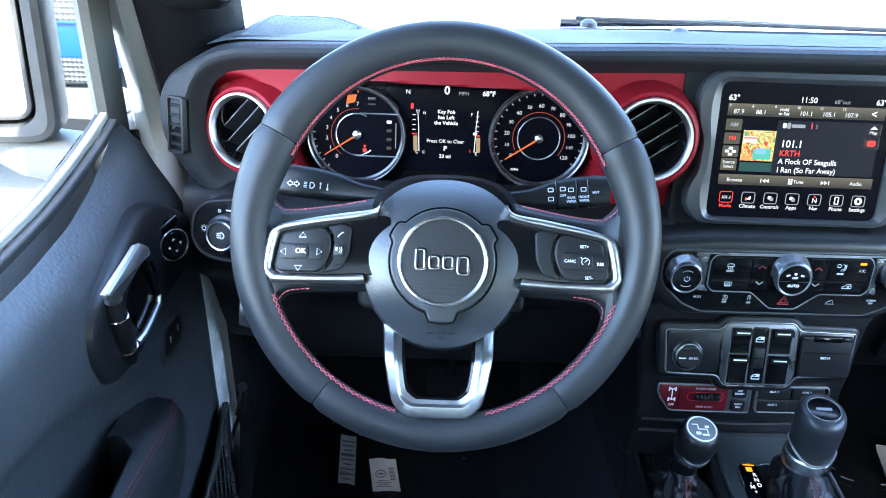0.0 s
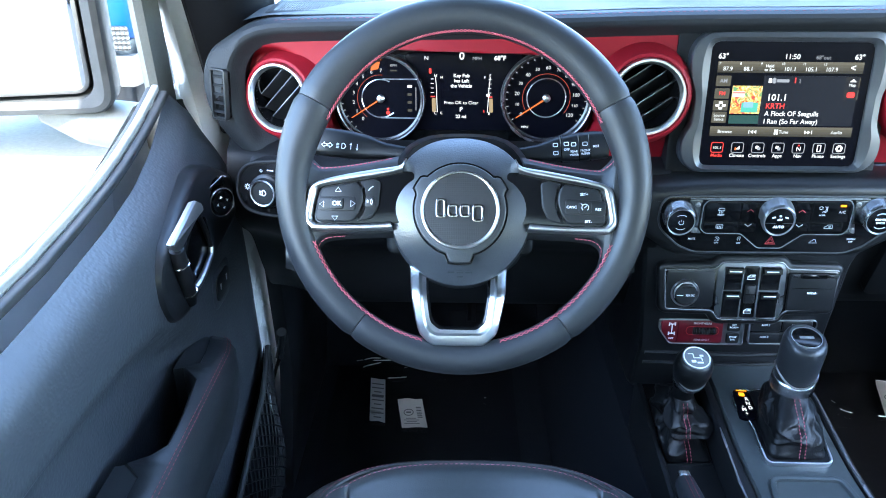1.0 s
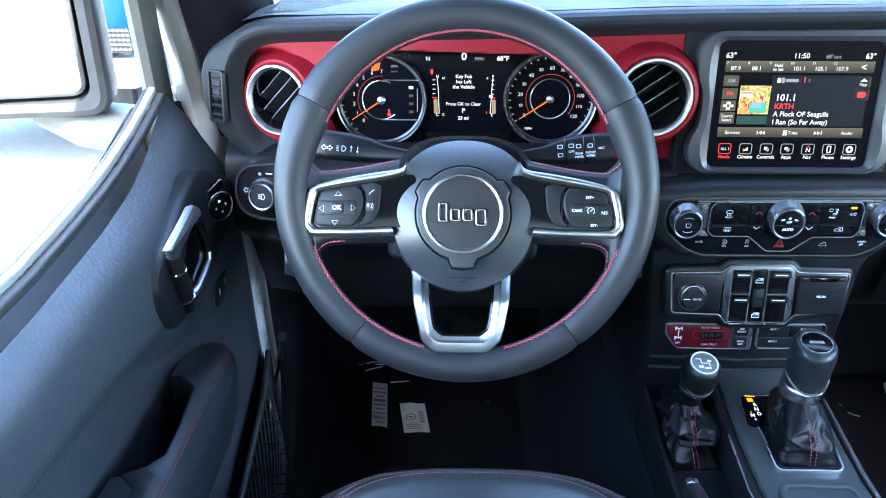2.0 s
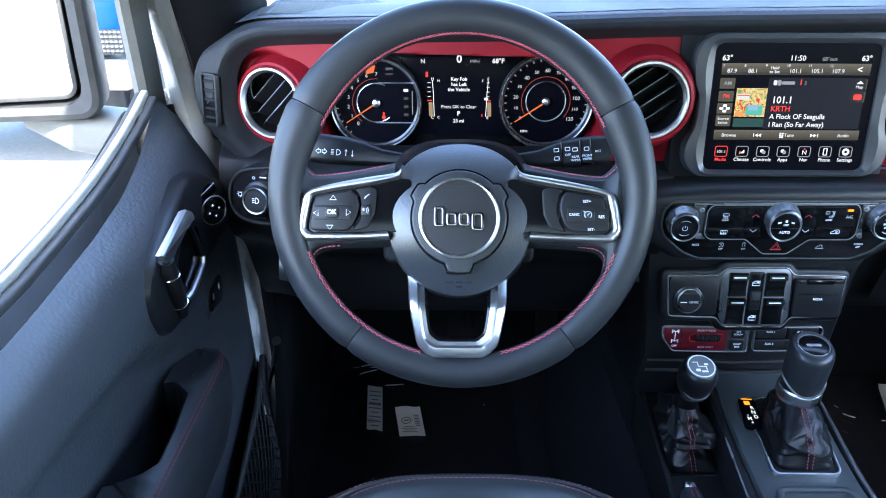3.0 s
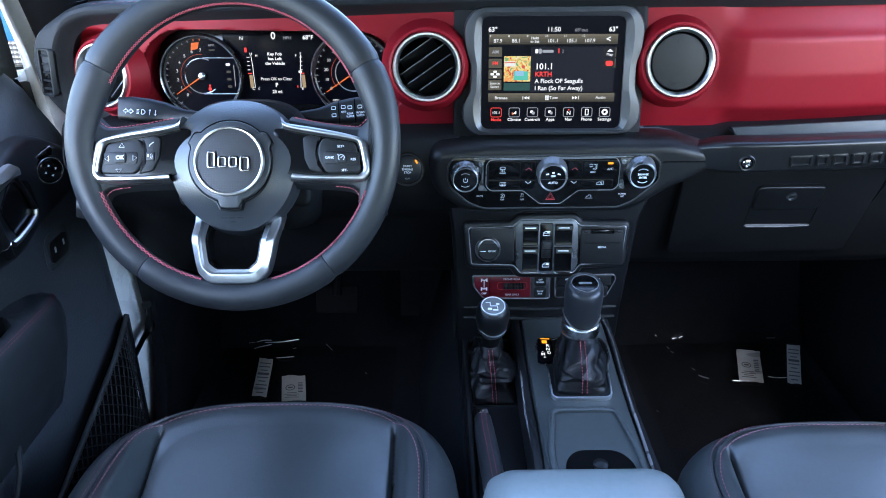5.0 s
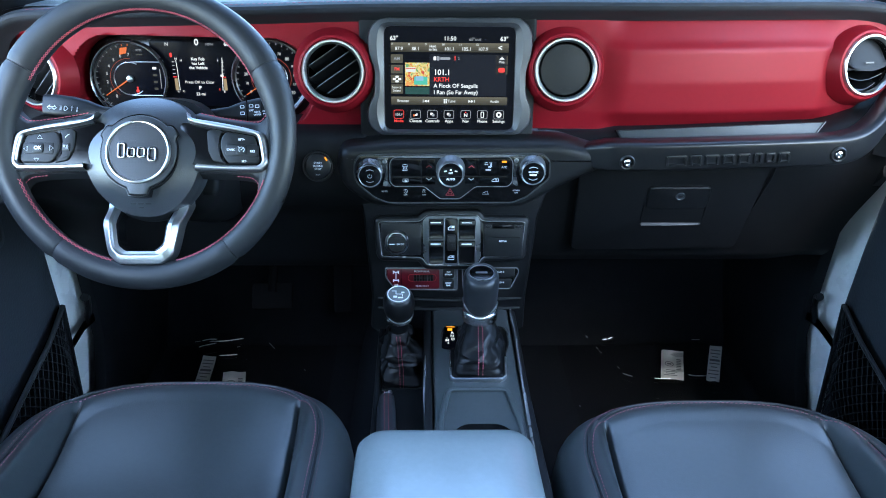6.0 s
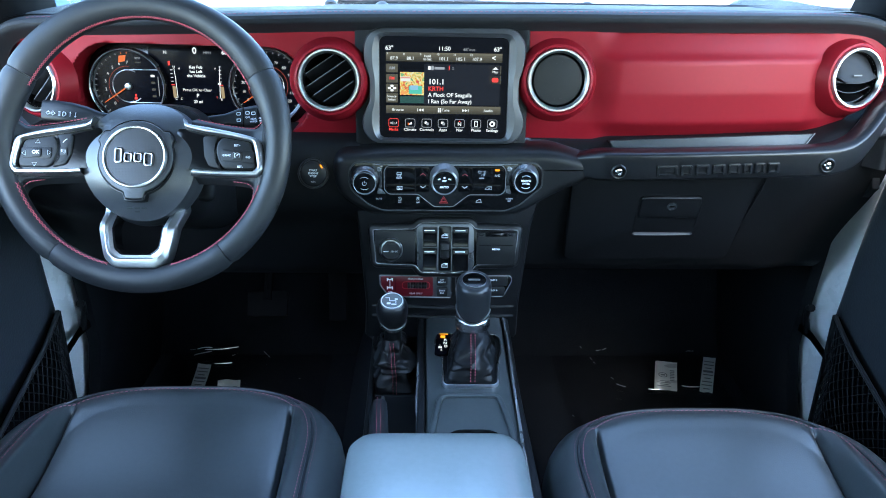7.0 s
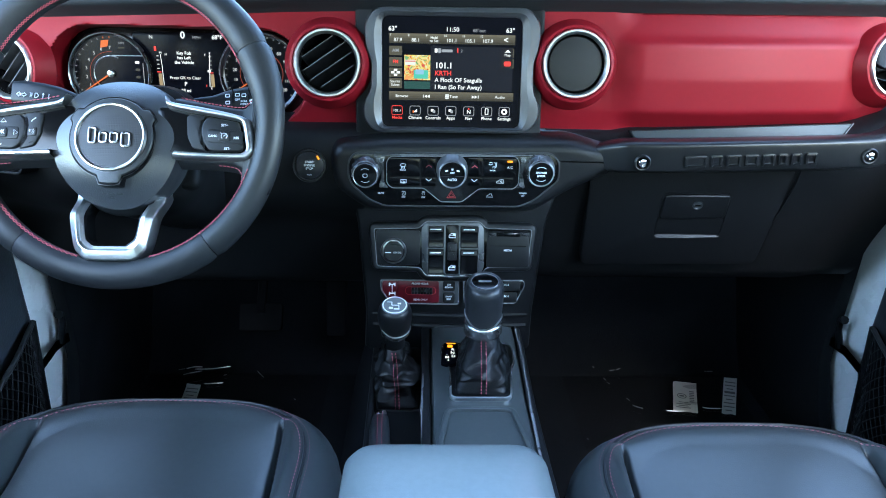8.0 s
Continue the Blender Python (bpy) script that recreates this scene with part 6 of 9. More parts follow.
def icon(kind, fr, material, parent, name="key_mark", k=1.0):
    """Small stroked pictograms of the keys."""
    runs = {
        "front": [[(-4, 1), (-3.2, 3.4), (0, 4), (3.2, 3.4), (4, 1), (0, 0.3), (-4, 1)], [(-2, 0), (-2.4, -1.4), (-1.8, -3)], [(0, 0), (-0.4, -1.4), (0.2, -3)], [(2, 0), (1.6, -1.4), (2.2, -3)]],
        "rear": [[(-4, -2), (-4, 2.4), (4, 2.4), (4, -2), (-4, -2)], [(-2, -3), (-2.4, -0.5), (-1.8, 1)], [(0, -3), (-0.4, -0.5), (0.2, 1)], [(2, -3), (1.6, -0.5), (2.2, 1)]],
        "seat": [[(-4, 2.8), (-2, 3.6), (0, 2.8)], [(-4, 1.4), (-2, 0.6), (0, 1.4)], [(1.5, 3.4), (3.4, 3.0), (3.0, -1), (0.4, -1.6), (0.4, -3)], [(4.4, 3.6), (4.2, -1.5), (2, -3)]],
        "car_air": [[(-5, -2), (-5, 0), (-3, 0.6), (-1, 2.6), (4, 3), (5, 0), (5, -2), (-5, -2)], [(0, 0.2), (2.5, 1.4), (2.5, -1), (0, 0.2)]],
        "idle": [[(3.2 * math.cos(radians(d)), 3.2 * math.sin(radians(d))) for d in range(-150, 151, 20)], [(-1.2, -1.2), (0, 1.8), (1.2, -1.2)]],
        "skid": [[(-1.6, 3.4), (-2, 1.6), (2, 1.6), (1.6, 3.4), (-1.6, 3.4)], [(-1.6, 0.6), (-2.4, -0.8), (-1.2, -2)], [(1.6, 0.6), (0.8, -0.8), (2, -2)]],
        "hill": [[(-5, -2.4), (5, -2.4)], [(-4.2, -1.4), (-3, 0.2), (-1, 0.6), (0, 2.4), (2.4, 2.0), (3.4, -1.4)]],
    }[kind]
    for run in runs:
        stroke(fr, [(a * 0.001 * k, b * 0.001 * k) for a, b in run], material, parent, name, 0.00030)


def knob(a, b, r, words, drop):
    """A deep knurled knob; its cap is lowered to fit the camera's view."""
    f = CF.at(a, b)
    n = 72
    rows = []
    for k, c in ((1.04, 0.003), (1.04, 0.0070), (1.0, 0.0085), (0.99, 0.0150), (0.94, 0.0172), (0.86, 0.0180), (0.82, 0.0172)):
        lo = drop * c / 0.018
        rows.append([f.p(r * k * (1.0 - (0.022 if i % 3 == 0 and 0.95 < k < 1.02 else 0.0)) * math.cos(2 * math.pi * i / n), r * k * (1.0 - (0.022 if i % 3 == 0 and 0.95 < k < 1.02 else 0.0)) * math.sin(2 * math.pi * i / n) - lo, c) for i in range(n)])
    bm = B()
    rings(bm, rows)
    kn = part("knob", bm, M_KNOB, cp, "knurled satin knob")
    g = f.at(0, -drop, 0.0166)
    bm = B()
    lathe(bm, g, [(r * 0.84, -0.006), (r * 0.82, 0.0006), (r * 0.5, 0.0010), (0, 0.0012)], 40)
    part("knob_cap", bm, M_PIANO, kn, "gloss black cap")
    bm = B()
    lathe(bm, g, [(r * 0.90, 0.0002), (r * 0.88, 0.0018), (r * 0.84, 0.0014), (r * 0.82, 0.0)], 48)
    part("knob_ring", bm, M_BEZEL, kn, "thin bright ring")
    g = g.at(0, 0, 0.0010)
    if words == "AUTO":
        text("knob_caption", "AUTO", g.at(0, -0.0068), 0.0046, M_PRINT, kn, bold=0.03, depth=0.0006)
        text("knob_caption", "OFF", g.at(0, 0.0026), 0.0036, M_PRINT, kn, bold=0.03, depth=0.0006)
        for s in (-1, 1):
            bar("fan_mark", s * 0.0062, 0.0072, 0.0040, 0.0018, g.at(0, 0, 0, -s * 14), M_PRINT, kn, 0.0006)
        bar("fan_mark", 0, 0.0074, 0.0028, 0.0026, g, M_PRINT, kn, 0.0006)
        stroke(g, [(-r * 0.8, -0.0020), (-0.004, -0.0020)], M_TRIM, kn, "cap_line")
        stroke(g, [(0.004, -0.0020), (r * 0.8, -0.0020)], M_TRIM, kn, "cap_line")
    elif words == "POWER":
        stroke(g, [(0.0030 * math.sin(radians(d)), 0.0030 * math.cos(radians(d))) for d in range(40, 321, 20)], M_GREYPRINT, kn, "power_mark", c=0.0006)
        stroke(g, [(0, 0.0008), (0, 0.0034)], M_GREYPRINT, kn, "power_mark", c=0.0006)
        for e in (-1, 1):
            stroke(g, [(0.0095 * math.sin(radians(d)), e * 0.0095 * math.cos(radians(d))) for d in range(-36, 37, 12)], M_GREYPRINT, kn, "arc_mark", c=0.0006)
    else:
        text("knob_caption", "BROWSE", g.at(0, 0.0020), 0.0036, M_PRINT, kn, bold=0.03, depth=0.0006)
        text("knob_caption", "ENTER", g.at(0, -0.0024), 0.0036, M_PRINT, kn, bold=0.03, depth=0.0006)
        for e in (-1, 1):
            stroke(g, [(0.0098 * math.sin(radians(d)), e * 0.0098 * math.cos(radians(d))) for d in range(-40, 41, 10)], M_GREYPRINT, kn, "arc_mark", 0.0005, 0.0006)


knob(-0.1165, 0.0048, 0.0190, "POWER", 0.0060)
knob(0.0002, 0.0080, 0.0208, "AUTO", 0.0070)
knob(0.1198, 0.0098, 0.0194, "ENTER", 0.0065)
cf = CF.at(0, 0, 0.0051)
icon("front", cf.at(-0.0670, 0.0095), M_PRINT, cp)
text("key_caption", "FRONT", cf.at(-0.0670, 0.0045), 0.0026, M_PRINT, cp, depth=0.0002, bold=0.02)
icon("rear", cf.at(-0.0663, -0.0112), M_PRINT, cp)
icon("seat", cf.at(0.0556, 0.0125), M_PRINT, cp, k=1.25)
text("key_caption", "MODE", cf.at(0.0560, 0.0055), 0.0026, M_PRINT, cp, depth=0.0002, bold=0.02)
text("key_caption", "A/C", cf.at(0.0798, 0.0098), 0.0050, M_GREYPRINT, cp, depth=0.0002)
bar("ac_lamp", 0.0795, 0.0182, 0.0072, 0.0028, cf, M_ORANGE, cp, 0.0004)
icon("car_air", cf.at(0.0672, -0.0100), M_PRINT, cp)
for a in (-0.0316, 0.0312):
    for b, d in ((0.0105, 1), (-0.0088, -1)):
        stroke(cf, [(a - 0.0040, b - 0.0016 * d), (a, b + 0.0016 * d), (a + 0.0040, b - 0.0016 * d)], M_REDPRINT if d > 0 else M_GREYPRINT, cp, "temp_mark", 0.00055)
cg = CF.at(0, 0, 0.0038)
text("key_caption", "MUTE", cg.at(-0.0976, -0.0287), 0.0034, M_GREYPRINT, cp, depth=0.0002, bold=0.02)
text("key_caption", "SCREEN", cg.at(0.0996, -0.0265), 0.0030, M_GREYPRINT, cp, depth=0.0002, bold=0.02)
text("key_caption", "OFF", cg.at(0.0996, -0.0302), 0.0030, M_GREYPRINT, cp, depth=0.0002, bold=0.02)
for a, kd in ((-0.0663, "idle"), (-0.0388, "skid")):
    text("key_caption", "OFF", cg.at(a, -0.0340), 0.0030, M_GREYPRINT, cp, depth=0.0002, bold=0.02)
    icon(kd, cg.at(a, -0.0285), M_GREYPRINT, cp, k=0.9)
icon("hill", cg.at(0.0535, -0.0300), M_GREYPRINT, cp)
hz = [(-0.0062, -0.0338), (0.0062, -0.0338), (0.0, -0.0235)]
stroke(cf, hz + hz[:2], M_REDPRINT, cp, "hazard_mark", 0.0006)
hz = [(-0.0032, -0.0318), (0.0032, -0.0318), (0.0, -0.0266)]
stroke(cf, hz + hz[:2], M_REDPRINT, cp, "hazard_mark", 0.0005)

# start button and light switch
sbn = thing("start_button", (-0.202, 0.82, 1.178), "round black engine start button with amber light", "start button")
f = Fr((-0.202, 0.8165, 1.1985), (1, 0, -0.02), (0, 0.12, 1))
bm = B()
lathe(bm, f, [(0.0235, -0.012), (0.0235, 0.0005), (0.0225, 0.002), (0.0205, 0.002), (0.0200, -0.002), (0.0195, 0.001), (0.0180, 0.002), (0, 0.0018)], 48)
part("button", bm, M_HARD, sbn)
for i, w_ in enumerate(("START", "ENGINE", "STOP")):
    text("button_caption", w_, f.at(0, 0.0050 - 0.0045 * i, 0.0019), 0.0042, M_PRINT, sbn, depth=0.0003)
text("button_caption", "RUN", f.at(0, -0.0125, 0.0019), 0.0032, M_GREYPRINT, sbn, depth=0.0003)
bar("lamp", 0.0, 0.0, 0.0022, 0.0060, f.at(0.0120, 0.0115, 0.0020, 30), M_ORANGE, sbn, 0.0006)

ls = thing("light_switch", (-0.626, 0.82, 1.18), "round black headlight switch with silver edged dial", "light switch")
f = Fr((-0.626, 0.806, 1.2195), (0.97, -0.22, 0), (0, 0.12, 1))
plate_ = rpoly([(-0.0400, 0.0190), (-0.0265, 0.0320), (0.0070, 0.0372), (0.0450, 0.0372), (0.0450, -0.0320), (0.0030, -0.0300), (-0.0120, -0.0300), (-0.0330, -0.0255), (-0.0438, -0.0080)], 0.010, 4)
bm = B()
frame_ring(bm, f, inset(plate_, -0.003), inset(plate_, 0.001), -0.03, 0.003, 0.0016, -0.01)
part("rim", bm, M_FASCIA, ls)
bm = B()
prism(bm, f, plate_, -0.03, 0.0)
part("plate", bm, M_PIANO, ls)
g = f.at(-0.0048, -0.0006)
bm = B()
lathe(bm, g, [(0.0215, -0.002), (0.0210, 0.004), (0.0180, 0.006), (0.0172, 0.011), (0.0160, 0.0128), (0.0146, 0.0124), (0.0144, 0.0105), (0, 0.0105)], 48)
part("dial", bm, M_HARD, ls)
bm = B()
lathe(bm, g, [(0.0166, 0.0118), (0.0158, 0.0136), (0.0146, 0.0128)], 48)
part("dial_ring", bm, M_SILVER, ls, "silver dial edge")
for k in range(3):
    bar("lamp_ray", -0.0030, -0.0022 + 0.0022 * k, 0.0030, 0.0008, g, M_PRINT, ls, 0.0110)
q = rpoly([(-0.0005, -0.0034), (0.002, -0.0034), (0.0044, 0), (0.002, 0.0034), (-0.0005, 0.0034)], 0.001, 3)
stroke(g, q + q[:1], M_PRINT, ls, "lamp_mark", 0.0004, 0.0108)
h_ = f.at(-0.0300, 0.0030)
stroke(h_, [(0.0022 * math.cos(radians(d)), 0.0022 * math.sin(radians(d))) for d in range(0, 361, 30)], M_GREYPRINT, ls, "dial_mark", 0.0004, 0.0006)
for k in range(8):
    a = radians(45 * k)
    bar("dial_mark", 0.0036 * math.cos(a), 0.0036 * math.sin(a), 0.0009, 0.0009, h_, M_GREYPRINT, ls, 0.0008)
stroke(f.at(-0.0110, 0.0245), [(0.0015 * math.cos(radians(d)), 0.0015 * math.sin(radians(d))) for d in range(0, 361, 40)], M_GREYPRINT, ls, "dial_mark", 0.0004, 0.0006)
bar("dial_mark", 0.0010, 0.0258, 0.0085, 0.0014, f, M_GREYPRINT, ls, 0.0008)

# ---- window switches, socket and media door ----
wp = thing("switch_panel", (XC, 0.84, 1.03), "black panel with window switches, socket and media flap", "switch panel")
PF = Fr((0.002, 0.840, 1.072), (1, 0, 0), (0, 0.16, 0.987))
P = rpoly([(-0.1185, 0.0291), (-0.0519, 0.0302), (-0.0412, 0.0406), (0.0381, 0.0411), (0.0474, 0.0309), (0.1163, 0.0298), (0.1110, -0.0276), (0.0494, -0.0294), (0.0398, -0.0437), (-0.0407, -0.0433), (-0.0499, -0.0302), (-0.1136, -0.0286)], 0.005, 4)
bm = B()
prism(bm, PF, inset(P, -0.008), -0.012, -0.001, 0.006, 4)
part("surround", bm, M_HARD, wp, "black moulded surround")
bm = B()
frame_ring(bm, PF, P, inset(P, 0.0016), -0.004, 0.0030, 0.0007)
part("edge_trim", bm, M_DARKCHROME, wp, "thin satin edge")
bm = B()
prism(bm, PF, inset(P, 0.0014), -0.004, 0.0016, 0.0006)
part("plate", bm, M_PIANO, wp)
# satin middle plate round the four switches
mid_p = rpoly([(-0.0475, 0.0300), (-0.0405, 0.0385), (0.0375, 0.0390), (0.0440, 0.0305), (0.0455, -0.0280), (0.0385, -0.0415), (-0.0395, -0.0412), (-0.0465, -0.0285)], 0.004, 4)
bm = B()
prism(bm, PF, mid_p, 0.0, 0.0030, 0.0008)
part("middle_plate", bm, M_KNOB, wp, "dark satin middle plate")
bm = B()
prism(bm, PF, rrect(0.0200, 0.0735, 0.003, -0.0022, -0.0020), 0.001, 0.0034, 0.0006)
part("middle_strip", bm, M_PIANO, wp)
bm = B()
prism(bm, PF, rrect(0.0640, 0.0520, 0.004, -0.0820, 0.0003), 0.0, 0.0026, 0.0006)
part("socket_plate", bm, M_HARD, wp)
for x0, x1 in ((-0.0386, -0.0136), (0.0088, 0.0368)):
    for b0, b1 in ((0.0004, 0.0333), (-0.0390, -0.0012)):
        xm, w_ = (x0 + x1) / 2, x1 - x0
        # well, then a scooped rocker whose upper lip stands out
        bm = B()
        rows = []
        for b_, c_ in ((b0, 0.0032), (b0 + 0.002, 0.0062), (b0 + 0.012, 0.0050), (b1 - 0.010, 0.0072), (b1 - 0.0075, 0.0120), (b1 - 0.0012, 0.0112), (b1, 0.0034)):
            e = w_ / 2 - 0.0012
            rows.append([PF.p(xm - e, b_, 0.001), PF.p(xm - e, b_, c_ - 0.001), PF.p(xm - e + 0.001, b_, c_), PF.p(xm + e - 0.001, b_, c_), PF.p(xm + e, b_, c_ - 0.001), PF.p(xm + e, b_, 0.001)])
        rings(bm, rows, close=False)
        wsw = part("window_switch", bm, M_PIANO, wp, "gloss black window switch", sharp=30)
        bar("switch_mark", xm - 0.001, b1 - 0.0040, 0.0160, 0.0015, PF, M_PRINT, wsw, 0.0124)
    q = rrect(x1 - x0 + 0.0012, 0.0752, 0.003, (x0 + x1) / 2, -0.0029)
    bm = B()
    frame_ring(bm, PF, q, inset(q, 0.0014), 0.0, 0.0044, 0.0006)
    part("switch_surround", bm, M_DARKCHROME, wp, "silver switch surround")
    bm = B()
    box(bm, *(PF.p((x0 + x1) / 2, 0).x + e * (x1 - x0 - 0.002) / 2 for e in (-1, 1)), PF.p(0, -0.0412, 0.005).y - 0.002, PF.p(0, -0.0412, 0.0).y, PF.p(0, -0.0416, 0.003).z, PF.p(0, -0.0392, 0.003).z, 0.0006)
    part("switch_sill", bm, M_CHROME, wp, "bright lower edge")
for b in (0.0188, -0.0296):
    f = PF.at(-0.0022, b, 0.0036)
    stroke(f, [(-0.0048, -0.0028), (-0.0048, 0.0010), (-0.0012, 0.0034), (0.0048, 0.0034), (0.0048, -0.0028), (-0.0048, -0.0028)], M_PRINT, wp, "window_mark", 0.0006)
    stroke(f, [(-0.0040, 0.0006), (0.0045, 0.0006)], M_PRINT, wp, "window_mark", 0.0005)
    bar("window_mark", 0.0022, 0.0020, 0.0034, 0.0022, f, M_PRINT, wp, 0.0004)
bm = B()
prism(bm, PF, rrect(0.0145, 0.0265, 0.003, -0.0020, -0.0046), 0.0, 0.0065, 0.0024, 3)
lk_ = part("lock_rocker", bm, M_BUTTON, wp)
stroke(PF, [(-0.0085, -0.0046), (0.0045, -0.0046)], M_PIANO, lk_, "rocker_line", 0.0004, 0.0066)
sf = PF.at(-0.0885, -0.0045, 0.0026)
bm = B()
lathe(bm, sf, [(0.0190, 0.0), (0.0190, 0.0016), (0.0178, 0.0030), (0.0166, 0.0016), (0.0162, -0.001)], 48)
part("socket_ring", bm, M_RING, wp, "silver socket ring")
bm = B()
lathe(bm, sf, [(0.0166, -0.001), (0.0163, 0.0036), (0.0142, 0.0058), (0, 0.0060)], 40)
cap_ = part("socket_cap", bm, M_HARD, wp, "black socket cap")
# tapered crescent: the highlight on the socket ring, put in as shape
part("ring_glint", tube(B(), [sf.p(0.0155 * math.cos(radians(d)), 0.0155 * math.sin(radians(d)), 0.0046) for d in range(15, 206, 10)], [0.0003] + [0.0006 + 0.0012 * math.sin(math.pi * k / 19) for k in range(1, 19)] + [0.0003], 6), M_RING, cap_, "crescent tube for the ring's highlight")
bm = B()
prism(bm, sf, rpoly([(-0.011, 0.010), (-0.006, 0.0155), (0.006, 0.0155), (0.011, 0.010)], 0.003, 4), 0.004, 0.0085, 0.0016, 3)
part("cap_tab", bm, M_HARD, cap_)
text("socket_caption", "12V DC", sf.at(0.0055, -0.0018, 0.0060), 0.0036, M_PRINT, cap_, depth=0.0003, bold=0.02)
bar("socket_mark", -0.0080, -0.0018, 0.0085, 0.0011, sf, M_PRINT, cap_, 0.0064)
bm = B()
prism(bm, PF, rrect(0.0630, 0.0535, 0.003, 0.0805, -0.0010), 0.0, 0.0050, 0.0016, 3)
mf = part("media_flap", bm, M_HARD, wp, "black media flap")
text("flap_caption", "MEDIA", PF.at(0.0801, -0.0020), 0.0042, M_PRINT, mf, depth=0.0053, bold=0.02)
bm = B()
prism(bm, PF, rrect(0.0340, 0.0070, 0.0010, 0.0800, 0.0222), 0.003, 0.0075, 0.0012)
part("flap_lip", bm, M_PIANO, mf)
for a in (0.0560, 0.1040):
    bm = B()
    prism(bm, PF, rrect(0.0110, 0.0058, 0.0012, a, 0.0222), 0.003, 0.0066, 0.0012)
    part("flap_hinge", bm, M_HARD, mf)
bar("flap_groove", 0.0800, 0.0045, 0.054, 0.0007, PF, M_PIANO, mf, 0.0053)

# ---- axle lock and auxiliary switches ----
ap = thing("locker_panel", (XC, 0.86, 0.975), "switch row with red axle lock plate and black auxiliary keys", "switch panel")
AF = Fr((0.002, 0.8585, 0.9965), (1, 0, 0), (0, 0.10, 0.995))
for q, nm in (([(-0.1105, 0.0178), (0.0108, 0.0172), (0.0112, -0.0222), (-0.0935, -0.0212), (-0.1096, 0.0003)], "plate"), ([(0.0168, 0.0170), (0.1105, 0.0186), (0.1128, 0.0085), (0.0985, -0.0196), (0.0182, -0.0205)], "aux_plate")):
    P = rpoly(q, 0.005, 4)
    bm = B()
    frame_ring(bm, AF, P, inset(P, 0.0018), -0.02, 0.0036, 0.0008)
    part("edge_trim", bm, M_DARKCHROME, ap, "thin silver edge")
    bm = B()
    prism(bm, AF, inset(P, 0.0015), -0.02, 0.0020, 0.0006)
    part(nm, bm, M_KNOB if nm == "plate" else M_PIANO, ap, "dark satin plate" if nm == "plate" else "")
bm = B()
prism(bm, AF, rpoly([(-0.1070, 0.0158), (-0.0200, 0.0160), (-0.0196, -0.0190), (-0.0922, -0.0190), (-0.1062, 0.0)], 0.004, 4), 0.0, 0.0038, 0.0010)
rp = part("axle_lock_plate", bm, M_REDKEY, ap, "red axle lock plate")
q = rrect(0.0460, 0.0120, 0.0058, -0.0482, 0.0006)
stroke(AF, q + q[:1], M_REDPRINT, rp, "rocker_groove", 0.0005, 0.0038)
stroke(AF, [(-0.0830, 0.0155), (-0.0826, -0.0180)], M_PIANO, rp, "plate_line", 0.0004, 0.0038)
for k in range(7):
    bm = B()
    x_ = -0.0622 + 0.0046 * k
    tube(bm, [AF.p(x_ + 0.0046 * e, 0.0003, 0.0030) for e in (0, 0.15, 0.85, 1)], [0.0046, 0.0058, 0.0058, 0.0046], 12)
    part("rocker_rib", bm, M_HARD, rp)
text("plate_caption", "FRONT+REAR", AF.at(-0.0490, 0.0116), 0.0041, M_GREYPRINT, rp, depth=0.0041, bold=0.02)
text("plate_caption", "REAR ONLY", AF.at(-0.0480, -0.0138), 0.0041, M_GREYPRINT, rp, depth=0.0041, bold=0.02)
text("plate_caption", "OFF", AF.at(-0.0915, -0.0118), 0.0042, M_PRINT, rp, depth=0.0041, bold=0.02)
for b in (0.0102, -0.0042):
    bar("axle_mark", -0.0915, b, 0.0080, 0.0012, AF, M_PRINT, rp, 0.0041)
    for e in (-1, 1):
        bar("axle_mark", -0.0915 + e * 0.0042, b, 0.0016, 0.0054, AF, M_PRINT, rp, 0.0042)
    for e in (-1, 1):
        stroke(AF.at(-0.0915, b, 0.0041), [(e * 0.0030, 0.0022), (0, -0.0006)], M_PRINT, rp, "axle_mark", 0.0004)
bar("axle_mark", -0.0915, 0.0030, 0.0012, 0.0130, AF, M_PRINT, rp, 0.0041)
for b, t0, t1 in ((0.0083, "OFF", "ROAD+"), (-0.0106, "SWAY", "BAR")):
    bm = B()
    prism(bm, AF, rrect(0.0186, 0.0168, 0.004, -0.0046, b), 0.0, 0.0044, 0.0012, 3)
    kb = part("key", bm, M_BUTTON, ap)
    text("key_caption", t0, AF.at(-0.0048, b + 0.0022), 0.0036, M_PRINT, kb, depth=0.0047, bold=0.03)
    text("key_caption", t1, AF.at(-0.0048, b - 0.0018), 0.0036, M_PRINT, kb, depth=0.0047, bold=0.03)
for a, b, t0, e in ((0.0402, 0.0088, "AUX 1", -0.001), (0.0402, -0.0096, "AUX 2", -0.001), (0.0840, 0.0090, "AUX 3", -0.003), (0.0795, -0.0092, "AUX 4", 0.002)):
    bm = B()
    prism(bm, AF, rrect(0.0410, 0.0166, 0.003, a, b), 0.0, 0.0044, 0.0012, 3)
    kb = part("key", bm, M_BUTTON, ap)
    text("key_caption", t0, AF.at(a + e, b + 0.002), 0.0042, M_PRINT, kb, depth=0.0047, bold=0.02)
# ---- centre console ----
con = thing("center_console", (XC, 0.6, 0.56), "black plastic centre console between the seats", "console")


